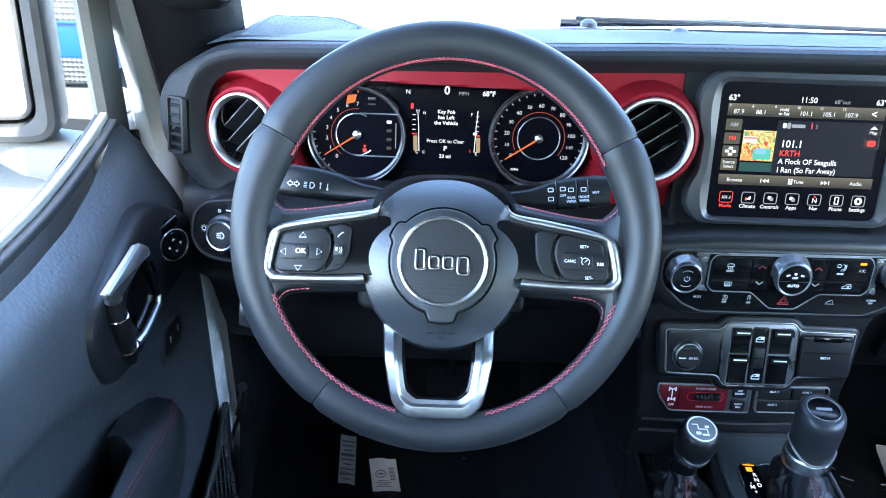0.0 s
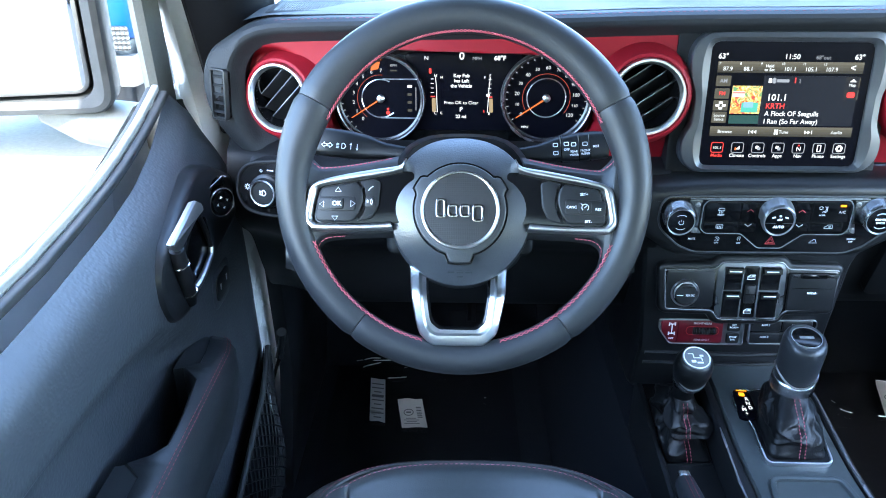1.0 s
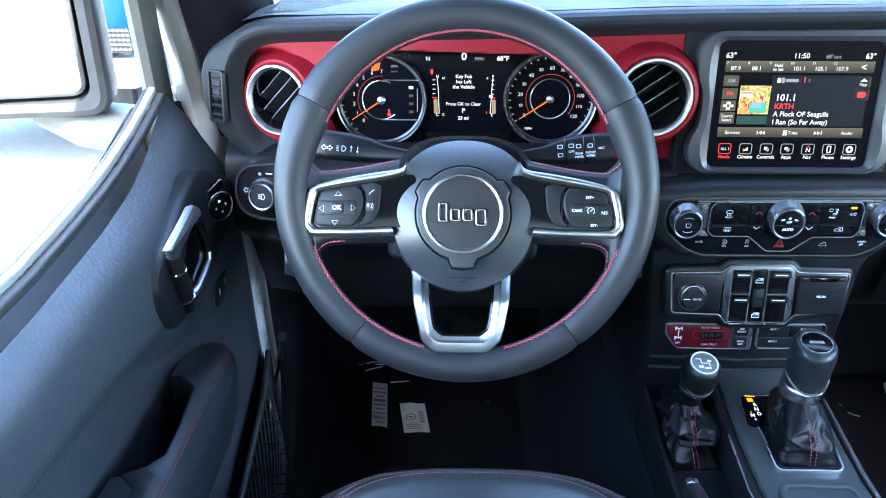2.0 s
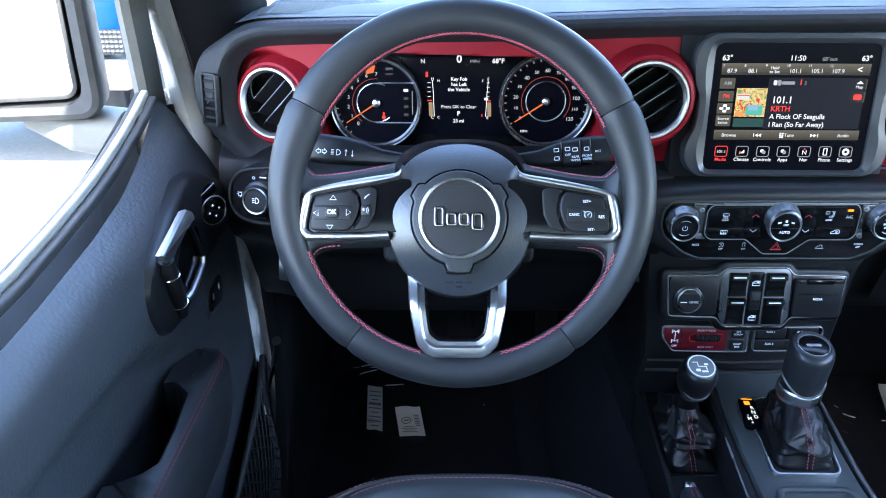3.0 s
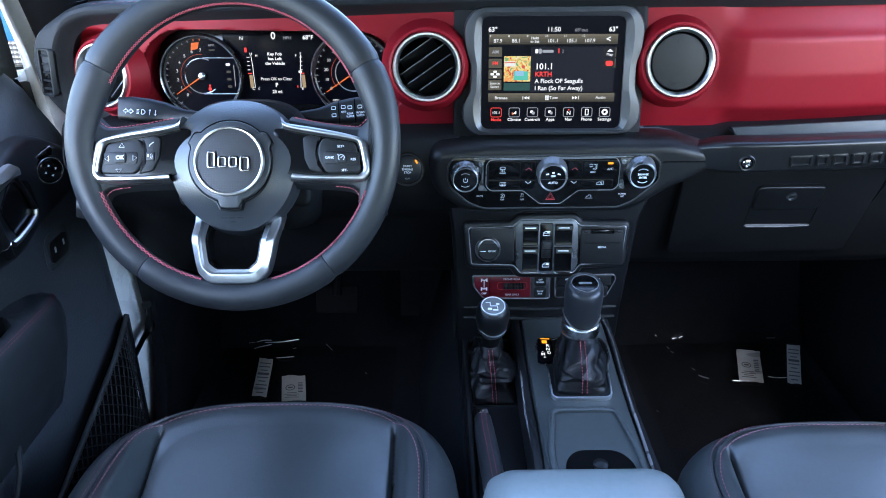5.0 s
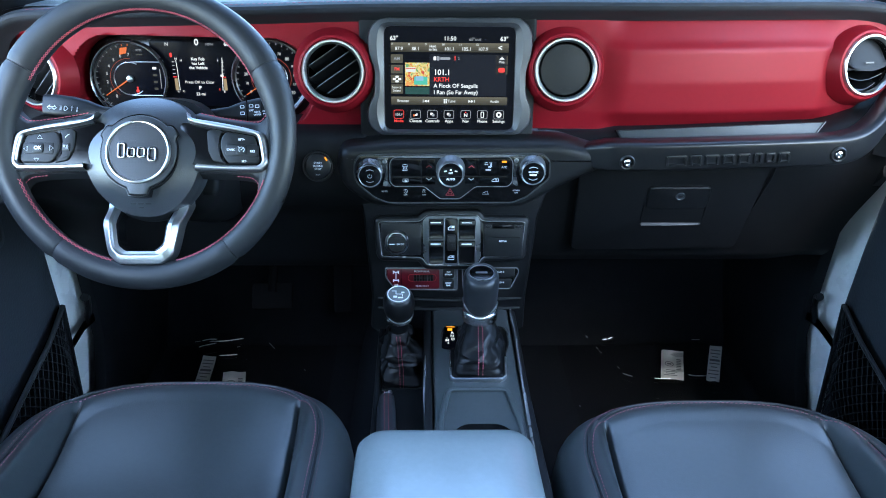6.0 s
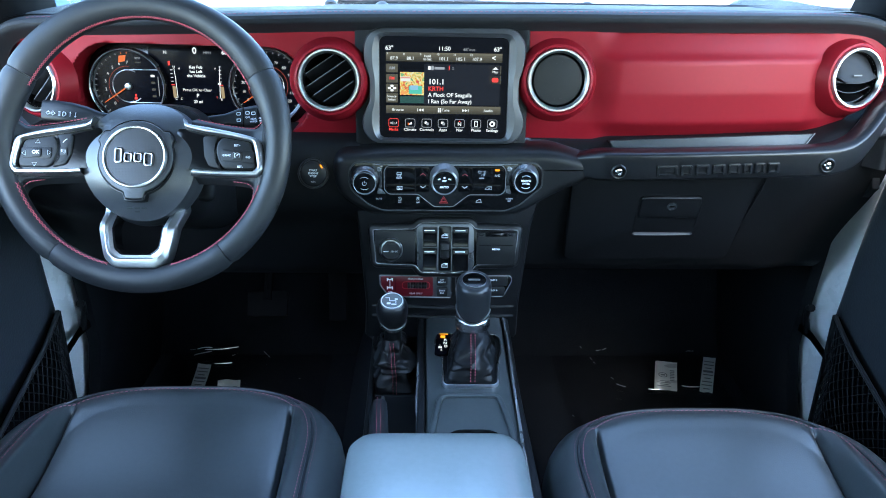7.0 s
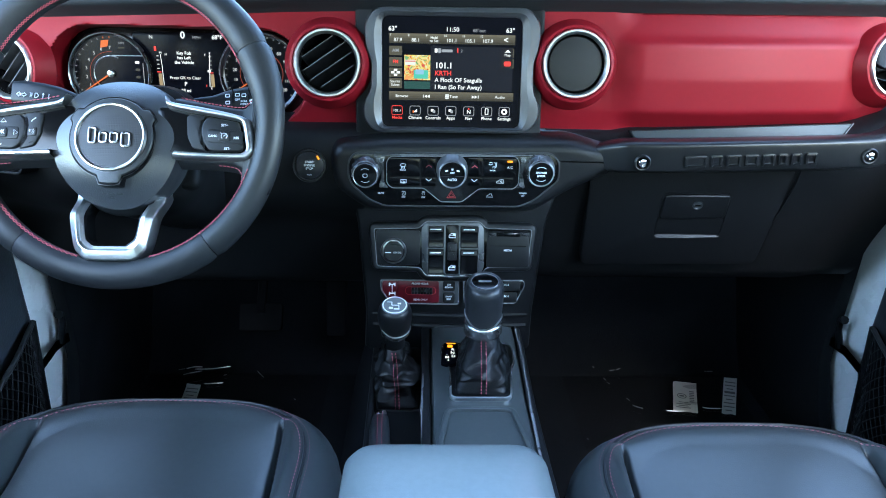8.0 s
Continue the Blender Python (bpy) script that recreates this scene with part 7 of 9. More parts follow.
def tile(a0, a1, y0, y1, zf, bev=0.006, low=0.58):
    """A console block with a top that follows zf(y), its upper edges rounded."""
    bm = B()
    n = 14
    rows = []
    sec = [(a0, None), (a0, -bev), (a0 + bev * 0.3, -bev * 0.3), (a0 + bev, 0), (a1 - bev, 0), (a1 - bev * 0.3, -bev * 0.3), (a1, -bev), (a1, None)]
    for i in range(n + 1):
        y = y0 + (y1 - y0) * i / n
        rows.append([Vector((a, y, low if d is None else zf(y) + d)) for a, d in sec])
    rings(bm, rows, close=False)
    for r in (rows[0], rows[-1]):
        bm.faces.new([bm.verts.new(p) for p in r])
    return bm


def top_r(y):
    return interp(y, [(0.30, 0.900), (0.55, 0.903), (0.69, 0.908), (0.82, 0.930), (0.90, 0.936)])


def top_l(y):
    return interp(y, [(0.30, 0.835), (0.60, 0.845), (0.74, 0.858), (0.86, 0.876), (0.90, 0.880)])


part("right_deck", tile(-0.030, 0.100, 0.30, 0.885, top_r, 0.010), M_CONSOLE, con, "charcoal top deck")
part("left_deck", tile(-0.112, -0.036, 0.30, 0.885, top_l, 0.006), M_HARD, con, "black side deck")
part("divider", tile(-0.044, -0.031, 0.40, 0.89, lambda y: top_r(y) - 0.004 - 0.02 * smooth(0.6, 0.45, y), 0.004), M_HARD, con)
part("outer_wall", tile(-0.121, -0.112, 0.30, 0.89, lambda y: top_l(y) + 0.012, 0.004), M_HARD, con)
part("right_wall", tile(0.100, 0.112, 0.30, 0.89, lambda y: top_r(y) - 0.004, 0.005), M_HARD, con)
bm = B()
tube(bm, [(0.103, 0.885, 0.932), (0.104, 0.80, 0.927), (0.103, 0.69, 0.908), (0.099, 0.55, 0.903), (0.097, 0.42, 0.901)], 0.0022, 8)
part("bright_strip", bm, M_DARKCHROME, con, "thin satin side strip")
bm = B()
tube(bm, [(-0.039, 0.86, 0.921), (-0.041, 0.75, 0.912), (-0.044, 0.66, 0.901), (-0.041, 0.58, 0.896)], 0.0016, 8)
part("divider_line", bm, M_DARKCHROME, con)
bm = B()
tube(bm, [(-0.125, 0.895, 0.878), (-0.115, 0.897, 0.889), (0.0, 0.893, 0.897), (0.112, 0.893, 0.902), (0.122, 0.897, 0.89)], [0.006, 0.007, 0.007, 0.007, 0.006], 10)
part("front_rail", bm, M_TRIM, con, "rounded black front rail")
# tunnel sides down to the carpet
bm = B()
grid(bm, lambda u, v: Vector((interp(u, [(0, -0.20), (0.25, -0.125), (0.5, 0), (0.75, 0.118), (1, 0.20)]), 0.25 + 1.25 * v, interp(u, [(0, 0.55), (0.25, 0.80), (0.5, 0.81), (0.75, 0.80), (1, 0.55)]))), 24, 8)
part("tunnel", bm, M_CARPET, con, "black carpeted tunnel")
# tray and cup holders
TY = Fr((0.034, 0.60, 0.906), (1, 0, 0), (0, 1, 0.03))
bm = B()
q = rpoly([(-0.046, 0.062), (0.047, 0.062), (0.058, -0.02), (0.058, -0.13), (-0.060, -0.13), (-0.060, -0.02)], 0.016, 5)
frame_ring(bm, TY, q, inset(q, 0.0085), -0.006, 0.0050, 0.0032, -0.012)
part("tray_edge", bm, M_CONSOLE, con)
bm = B()
prism(bm, TY, inset(q, 0.007), -0.01, 0.0004)
part("tray", bm, M_CONSOLE, con, "ribbed black tray")
# flat black plate; the well's depth is put in as colour
bm = B()
prism(bm, TY, rpoly([(-0.040, -0.125), (0.042, -0.125), (0.044, -0.045), (0.028, -0.022), (-0.026, -0.022), (-0.042, -0.045)], 0.014, 4), -0.004, 0.0022)
part("cup_well", bm, M_PIANO, con, "flat black plate for the cup holder well")
bm = B()
lathe(bm, TY.at(0.001, -0.050, 0.002), [(0.009, 0), (0.009, 0.004), (0.006, 0.006), (0, 0.0062)], 20)
part("well_stop", bm, M_HARD, con)

# ---- gear lever ----
gl = thing("gear_lever", (0.042, 0.75, 0.91), "automatic gear lever with leather boot and silver bezel", "gear lever")
GB = Fr((0.0405, 0.748, 0.9215), (1, 0, 0), (0, 1, 0.165))
out = rpoly([(-0.0460, -0.0625), (-0.0405, -0.0690), (0.0325, -0.0690), (0.0392, -0.0625), (0.0435, -0.0090), (0.0505, 0.0130), (0.0510, 0.0430), (0.0450, 0.0560), (0.0250, 0.0590), (-0.0200, 0.0590), (-0.0270, 0.0560), (-0.0360, 0.0605), (-0.0530, 0.0540), (-0.0568, 0.0400), (-0.0560, 0.0200), (-0.0470, 0.0040), (-0.0450, -0.0100)], 0.005, 4)
bm = B()
frame_ring(bm, GB, out, inset(out, 0.0028), -0.003, 0.0042, 0.001)
part("bezel", bm, M_COLLAR, gl, "satin silver bezel")
bm = B()
prism(bm, GB, inset(out, 0.002), -0.004, 0.001)
part("base", bm, M_HARD, gl)
pf = GB.at(-0.0425, 0.0300, 0.003, -4)
bm = B()
prism(bm, pf, rpoly([(-0.0125, -0.026), (-0.004, -0.029), (0.009, -0.026), (0.0125, -0.012), (0.010, 0.024), (-0.011, 0.024)], 0.004, 4), -0.002, 0.0030, 0.001)
ind = part("gear_display", bm, M_SCREEN, gl, "lit gear position display")
bm = B()
prism(bm, pf, rrect(0.0075, 0.0065, 0.001, -0.001, 0.0155), 0.002, 0.0034)
part("park_lamp", bm, M_ORANGE, ind)
for t0, a, b in (("R", 0.0035, 0.0070), ("N", 0.0035, -0.001), ("D", 0.0050, -0.0090), ("M", -0.0040, -0.0125)):
    text("gear_caption", t0, pf.at(a, b), 0.0078, G_WHITE, ind, depth=0.0034, bold=0.02)
text("gear_caption", "-", pf.at(-0.0045, -0.0060), 0.0070, G_WHITE, ind, depth=0.0034, bold=0.02)
text("gear_caption", "+", pf.at(-0.0020, -0.0195), 0.0065, G_WHITE, ind, depth=0.0034, bold=0.02)
bar("amber_edge", 0, 0.0225, 0.014, 0.0016, pf, M_ORANGE, ind, 0.0034)


def boot(base_fr, base_pts, top, rt, rows_n, folds, seed, full=1.0, sag=1.0):
    """A leather boot from a base outline up to a round neck, with folds."""
    rnd = random.Random(seed)
    n = len(base_pts)
    top = Vector(top)
    ph = [rnd.uniform(0, 6.28) for _ in range(6)]
    bm = B()
    rows = []
    for j in range(rows_n + 1):
        t = j / rows_n
        k = 1 - t ** full
        row = []
        for i, (a, b) in enumerate(base_pts):
            p0 = base_fr.p(a, b, 0.002)
            ang = math.atan2(b, a)
            p1 = top + base_fr.u * rt * math.cos(ang) + base_fr.v * rt * math.sin(ang)
            p = p0 * k + p1 * (1 - k)
            p.z = p0.z * (1 - t) + p1.z * t
            c = base_fr.p(0, 0, 0) * k + top * (1 - k)
            d = p - c
            d.z = 0
            n1 = noise.noise(Vector((math.cos(ang) * 1.3, math.sin(ang) * 1.3, t * 3.4 + ph[3])))
            n2 = noise.noise(Vector((math.cos(ang) * 2.2 + 5, math.sin(ang) * 2.2, t * 5.0 + 1.2 * math.sin(ang + ph[4]) + ph[5])))
            w = folds * math.sin(math.pi * min(1, t * 1.05)) * (math.sin(4 * ang + ph[0] + 2.0 * t) * 0.45 + sag * math.sin(13 * t + 1.9 * math.sin(ang * 1.5 + ph[1]) + ph[2]) * 0.9 + n1 * 1.6 + (0.5 - min(1.0, abs(n2) * 2.4)) * 0.9)
            row.append(p + d.normalized() * w)
        rows.append(row)
    rings(bm, rows)
    return bm, rows


bp = resample(rpoly([(-0.039, -0.061), (0.032, -0.061), (0.038, -0.02), (0.042, 0.034), (0.026, 0.052), (-0.018, 0.052), (-0.036, 0.0)], 0.012, 4), 108)
bm, rows = boot(GB, bp, (0.042, 0.757, 0.976), 0.0185, 44, 0.0042, 3, 1.75, 0.15)
bt = part("boot", bm, M_BOOT, gl, "black leather boot")
for da in (-3, 3):
    bm = B()
    stitches(bm, [r[81] + GB.u * da * 0.0011 - GB.v * 0.0012 + Vector((0, 0, 0.0006)) for r in rows[1:-1]], 0.0028, 0.0018, 0.00075, 4)
    part("red_stitching", bm, M_THREAD, bt, "red double seam")
KN = Fr((0.042, 0.756, 0.972), (1, 0, 0), (0, 1, 0.10))
bm = B()
lathe(bm, KN, [(0.0185, -0.006), (0.0240, 0.000), (0.0264, 0.004), (0.0272, 0.0065), (0.0266, 0.0185), (0.0258, 0.0205), (0.0240, 0.022)], 64)
part("collar", bm, M_COLLAR, gl, "knurled silver collar")
bm = B()
rows = []
for r_, c in ((0.0240, 0.018), (0.0252, 0.022), (0.0257, 0.034), (0.0264, 0.052), (0.0268, 0.066), (0.0268, 0.072), (0.0259, 0.0785), (0.0235, 0.0825), (0.0205, 0.0835), (0.0200, 0.0825), (0, 0.0830)):
    rows.append([KN.p(r_ * math.cos(2 * math.pi * i / 48), r_ * math.sin(2 * math.pi * i / 48) * (1 - 0.08 * smooth(0.05, 0.0, c)), c + 0.006 * (r_ * math.sin(2 * math.pi * i / 48) / 0.028) * smooth(0.05, 0.08, c)) for i in range(48)])
rings(bm, rows)
part("knob", bm, M_LEATHER, gl, "black leather covered knob")
bm = B()
tube(bm, [KN.p(0.0258 * math.cos(radians(d)), 0.0258 * math.sin(radians(d)), 0.0215 + 0.0150 * max(0, -math.cos(radians(d + 12))) ** 2 + 0.011 * max(0, math.cos(radians(d + 12))) ** 3) for d in range(0, 360, 6)], 0.0014, 6, True)
part("knob_edge", bm, M_RING, gl, "bright wavy edge")
KT = Fr(KN.p(0, 0, 0.0830), KN.u, KN.v + KN.n * 0.214)
q = [(0.0180 * a, 0.0160 * b) for a, b in circle(1.0, n=32)]
bm = B()
prism(bm, KT, q, -0.004, 0.0012, 0.0006)
part("knob_badge", bm, M_PIANO, gl)
bm = B()
frame_ring(bm, KT, [(a * 1.07, b * 1.07) for a, b in q], q, -0.003, 0.0018, 0.0004)
part("badge_edge", bm, M_DARKCHROME, gl)
bar("badge_shape", 0, 0, 0.018, 0.0040, KT, M_DARKCHROME, gl, 0.0015)

# ---- transfer case lever ----
tl = thing("transfer_lever", (-0.082, 0.79, 0.86), "short transfer case lever with black knob and crumpled leather boot", "gear lever")
TB = Fr((-0.078, 0.798, 0.8655), (1, 0, 0), (0, 1, 0.15))
bm = B()
q = rrect(0.068, 0.125, 0.006)
frame_ring(bm, TB, q, inset(q, 0.004), -0.003, 0.003, 0.001)
part("frame", bm, M_HARD, tl)
tbp = resample(rrect(0.060, 0.118, 0.008), 128)
bm, rows = boot(TB, tbp, (-0.0845, 0.789, 0.938), 0.0150, 64, 0.0080, 11, 1.5, 1.25)
tb = part("boot", bm, M_BOOT, tl, "crumpled black leather boot")
for da in (-3, 3):
    bm = B()
    stitches(bm, [r[96] + TB.u * da * 0.0009 - TB.v * 0.0012 + Vector((0, 0, 0.0008)) for r in rows[1:-1]], 0.0035, 0.0012, 0.0006, 4)
    part("red_stitching", bm, M_THREAD, tb, "red double seam")
TK = Fr((-0.0825, 0.785, 0.9565), (1, 0, 0), (0, 0.94, 0.34))
bm = B()
lathe(bm, TK, [(0.0150, 0.002), (0.0190, 0.005), (0.0212, 0.0075), (0.0208, 0.0130), (0.0195, 0.0150)], 40)
part("collar", bm, M_COLLAR, tl, "bright metal collar")
bm = B()
lathe(bm, TK, [(0.0150, -0.034), (0.0142, -0.020), (0.0150, 0.004)], 32)
part("neck", bm, M_FASCIA, tl, "black sleeve under the knob")
bm = B()
lathe(bm, TK, [(0.0195, 0.013), (0.0212, 0.0165), (0.0234, 0.026), (0.0246, 0.037), (0.0242, 0.045), (0.0222, 0.0525), (0.0192, 0.0565), (0.0180, 0.0572)], 40)
part("knob", bm, M_HARD, tl, "black rounded knob")
bm = B()
lathe(bm, TK, [(0.0186, 0.054), (0.0182, 0.0582), (0.0165, 0.0588), (0, 0.0590)], 40)
kc = part("knob_cap", bm, M_CAP, tl, "round grey shift map disc")
bm = B()
frame_ring(bm, TK, circle(0.0172, n=40), circle(0.0158, n=40), 0.057, 0.0595)
part("cap_ring", bm, M_PRINT, tl, "white ring")
for a, b, w_, h_ in ((-0.007, 0.006, 0.007, 0.0012), (-0.004, 0.003, 0.0012, 0.007), (0.001, -0.0005, 0.010, 0.0012), (0.006, -0.003, 0.0012, 0.005), (0.0065, 0.003, 0.005, 0.003), (-0.005, -0.006, 0.006, 0.004), (0.003, -0.008, 0.008, 0.0025)):
    bar("shift_mark", a, b, w_, h_, TK, M_PRINT, kc, 0.0592)
bm = B()
tube(bm, [TK.p(0.0216 * math.cos(radians(d)), 0.0216 * math.sin(radians(d)), 0.0155 + 0.012 * max(0, -math.cos(radians(d))) ** 2) for d in range(0, 360, 8)], 0.0012, 6, True)
part("knob_edge", bm, M_RING, tl)

# ---- parking brake ----
pb = thing("parking_brake", (-0.095, 0.55, 0.86), "leather parking brake lever with red stitching and silver button", "parking brake")
bm = B()
path = [(-0.0995, 0.688, 0.872), (-0.099, 0.66, 0.873), (-0.096, 0.60, 0.876), (-0.092, 0.52, 0.880), (-0.088, 0.44, 0.884), (-0.085, 0.36, 0.888)]
rows = []
for p, k in zip(path, (0.85, 1.0, 1.05, 1.05, 1.0, 1.0)):
    rows.append([Vector((p[0] + 0.0135 * k * a, p[1], p[2] + 0.0150 * k * b)) for a, b in rrect(2, 2, 0.9, seg=5)])
rings(bm, rows, cap0=True, cap1=True)
part("grip", bm, M_LEATHER, pb, "black leather grip")
bm = B()
box(bm, -0.1075, -0.0915, 0.686, 0.700, 0.868, 0.884, 0.003)
part("button", bm, M_COLLAR, pb, "silver release button")
for dx in (-0.003, 0.003):
    bm = B()
    stitches(bm, [Vector((p[0] + dx, p[1], p[2] + 0.0155)) for p in path], 0.004, 0.0015, 0.0006, 4)
    part("red_stitching", bm, M_SEAM, pb, "red seam")

# ---- armrest lid ----
ar = thing("armrest", (-0.02, 0.15, 0.58), "padded dark armrest lid on the console with red stitching", "armrest")
bm = B()
AL = Fr((-0.021, 0.165, 1.000), (1, 0, 0), (0, 1, 0.0))

lid = rrect(0.198, 0.53, 0.030, seg=7)
rows = []
for d, c in ((0.004, -0.055), (0.0, -0.040), (0.0, -0.012), (0.003, 0.004), (0.010, 0.014), (0.022, 0.020), (0.045, 0.023), (0.075, 0.024)):
    rows.append([AL.p(a * (0.099 - d) / 0.099, b * (0.265 - d) / 0.265, c) for a, b in lid])
rings(bm, rows, cap0=True, cap1=True)
part("lid", bm, M_ARM, ar, "padded lid with sky sheen in its colour", sharp=60)
for d, c in ((0.0085, 0.0132), (0.0030, 0.0045)):
    pts = [AL.p(a, b, c + 0.0005) for a, b in inset(lid, d)]
    for s in (-1, 1):
        bm = B()
        side = sorted([p for p in pts if (p.x + 0.021) * s > 0.07 and p.y < 0.395], key=lambda p: p.y)
        stitches(bm, side, 0.0036, 0.0030, 0.0005, 4)
        part("red_stitching", bm, M_SEAM, ar, "red seam")
bm = B()
box(bm, -0.115, 0.073, -0.09, 0.40, 0.58, 0.945, 0.008)
part("box", bm, M_HARD, ar, "black storage box")

# ---- front seats ----
def seat(cx, y_lip, z_top):
    """y_lip: the front of the seam bead, z_top: its height."""
    s = thing("bucket_seat", (cx, y_lip - 0.25, FLOOR), "black leather front seat with stitched side bolsters", "seat", "front seats")
    lim, dep = 0.192, 0.162
    cyy = y_lip - dep
    y_back = y_lip - 0.50
    cw = 0.153          # half width of the middle panel

    def bead(k):
        """k from 0 at the back, round the front at 0.5, to 1: spine, seam and outward direction."""
        e = abs(k - 0.5) * 2
        sg = -1 if k < 0.5 else 1
        if e < 0.62:
            ang = e / 0.62 * math.pi / 2
            x_, y_ = math.sin(ang) ** (2 / 3), max(0.0, math.cos(ang)) ** (2 / 3)
            out_ = Vector((sg * x_ ** 2 / lim, y_ ** 2 / dep, 0)).normalized()
            return Vector((cx, cyy, 0)), Vector((cx + sg * lim * x_, cyy + dep * y_, 0)), out_
        t = (e - 0.62) / 0.38
        y = cyy + (y_back - cyy) * t
        return Vector((cx, y, 0)), Vector((cx + sg * (lim + 0.012 * t * t), y, 0)), Vector((sg, 0, 0))

    def bead_z(y):
        return z_top + 0.014 * smooth(cyy + 0.06, y_back, y)

    def top(p, inside):
        """Height of the cushion's face; inside: distance from the seam."""
        dx, y = abs(p.x - cx), p.y
        sag = 0.040 * smooth(y_lip + 0.02, y_lip - 0.22, y) - 0.0015
        sag *= smooth(0.0, 0.045, inside)
        # the panel is a little crowned and meets the seam in a soft roll
        pan = z_top + 0.004 * (1 - (dx / cw) ** 2) - sag - 0.003 * math.exp(-(inside / 0.012) ** 2)
        q = dx - cw
        up = smooth(-0.002, 0.022, q)
        z = pan + (bead_z(y) - pan) * up + 0.005 * math.sin(math.pi * max(0.0, min(1.0, q / 0.036)))
        on = smooth(0.002, 0.022, inside)
        # tight valley along the sewn crease
        return z - on * (0.012 * math.exp(-(q / 0.0032) ** 2) + 0.003 * math.exp(-(q / 0.012) ** 2))

    bm = B()
    rows = []
    nk = 280
    ks = [i / nk for i in range(nk + 1)]
    for j in range(101):
        sg_ = (j / 100) ** 0.72
        row = []
        for k in ks:
            sp, bd, out_ = bead(k)
            p = sp + (bd - sp) * sg_
            p.z = top(p, (bd - p).length)
            row.append(p)
        rows.append(row)
    for t in (0.08, 0.2, 0.35, 0.5, 0.65, 0.8, 0.92, 1.0):
        row = []
        for k in ks:
            sp, bd, out_ = bead(k)
            w = 0.020 + 0.024 * out_.x ** 2
            p = bd + out_ * w * t
            p.z = bead_z(bd.y) - 0.055 * (1 - math.sqrt(max(0.0, 1 - t * t))) - 0.012 * t * out_.y ** 2 + 0.004 * math.sin(math.pi * t) * out_.x ** 2
            row.append(p)
        rows.append(row)
    wall_ = rows[-1]
    rows.append([Vector((p.x, p.y, z_top - 0.13)) for p in wall_])
    rows.append([Vector((p.x * 0.96 + cx * 0.04, p.y - 0.01, z_top - 0.24)) for p in wall_])
    rings(bm, rows, close=False)
    cu = part("cushion", bm, M_SEAT, s, "black leather cushion", sharp=70)

    # seam bead along the bolsters and the front
    def seam(off):
        out_pts = []
        for i in range(241):
            sp, bd, out_ = bead(i / 240)
            p = bd + out_ * off
            p.z = (top(p, -off) if off < 0 else bead_z(bd.y) - (0.50 * out_.y ** 2 + 0.05) * off) + 0.0009
            out_pts.append(p)
        return out_pts

    bm = B()
    tube(bm, seam(0.0), 0.0019, 6)
    part("piping", bm, M_LEATHER, cu, "raised seam bead")
    for off in (-0.0056, 0.0056):
        bm = B()
        stitches(bm, seam(off), 0.0040, 0.0024, 0.00072, 4)
        part("red_stitching", bm, M_PALESTITCH, cu, "dusty red double stitching")
    # unseen backrest, reclined far enough to stay out of the camera's view; base
    bm = B()
    rows = []
    for t, y, z in ((0, y_back + 0.02, z_top - 0.02), (0.3, y_back - 0.12, z_top + 0.05), (0.7, y_back - 0.34, z_top + 0.14), (1, y_back - 0.50, z_top + 0.20)):
        w = 0.235 - 0.03 * t
        rows.append([Vector((cx + a * w, y + 0.03 * b, z + 0.06 * b)) for a, b in rrect(2, 2, 0.5, seg=5)])
    rings(bm, rows, cap0=True, cap1=True)
    part("backrest", bm, M_SEAT, s, "reclined leather backrest")
    bm = B()
    box(bm, cx - 0.19, cx + 0.19, y_back + 0.03, y_lip - 0.08, FLOOR + 0.002, z_top - 0.20, 0.01)
    part("base", bm, M_HARD, s, "black seat base")
    return s


seat(-0.372, 0.674, 0.912)
seat(0.358, 0.630, 0.905)

# ---- pedals ----
pd = thing("brake_pedal", (-0.35, 1.20, 0.70), "black rubber brake pedal on a steel arm", "pedal", "pedals")
f = Fr((-0.363, 1.16, 0.815), (1, 0, 0), (0, 0.5, 0.866))
bm = B()
prism(bm, f, rrect(0.085, 0.055, 0.008), -0.012, 0.0, 0.003)
part("pad", bm, M_PEDAL, pd)
bm = B()
tube(bm, [(-0.363, 1.165, 0.82), (-0.363, 1.26, 0.94), (-0.363, 1.34, 1.08)], 0.010, 8)
part("arm", bm, M_PEDAL, pd)
pd = thing("accelerator_pedal", (-0.22, 1.22, 0.68), "narrow black accelerator pedal", "pedal", "pedals")
f = Fr((-0.217, 1.19, 0.820), (1, 0, 0), (0.02, 0.30, 0.95))
bm = B()
prism(bm, f, rpoly([(-0.0185, -0.055), (0.0185, -0.055), (0.0225, 0.065), (-0.0205, 0.065)], 0.006, 3), -0.012, 0.0, 0.003)
part("pad", bm, M_PEDAL, pd)
bm = B()
tube(bm, [f.p(0, 0.02, -0.008), f.p(0, 0.10, -0.012), f.p(0, 0.22, -0.02)], 0.008, 8)
part("arm", bm, M_PEDAL, pd)

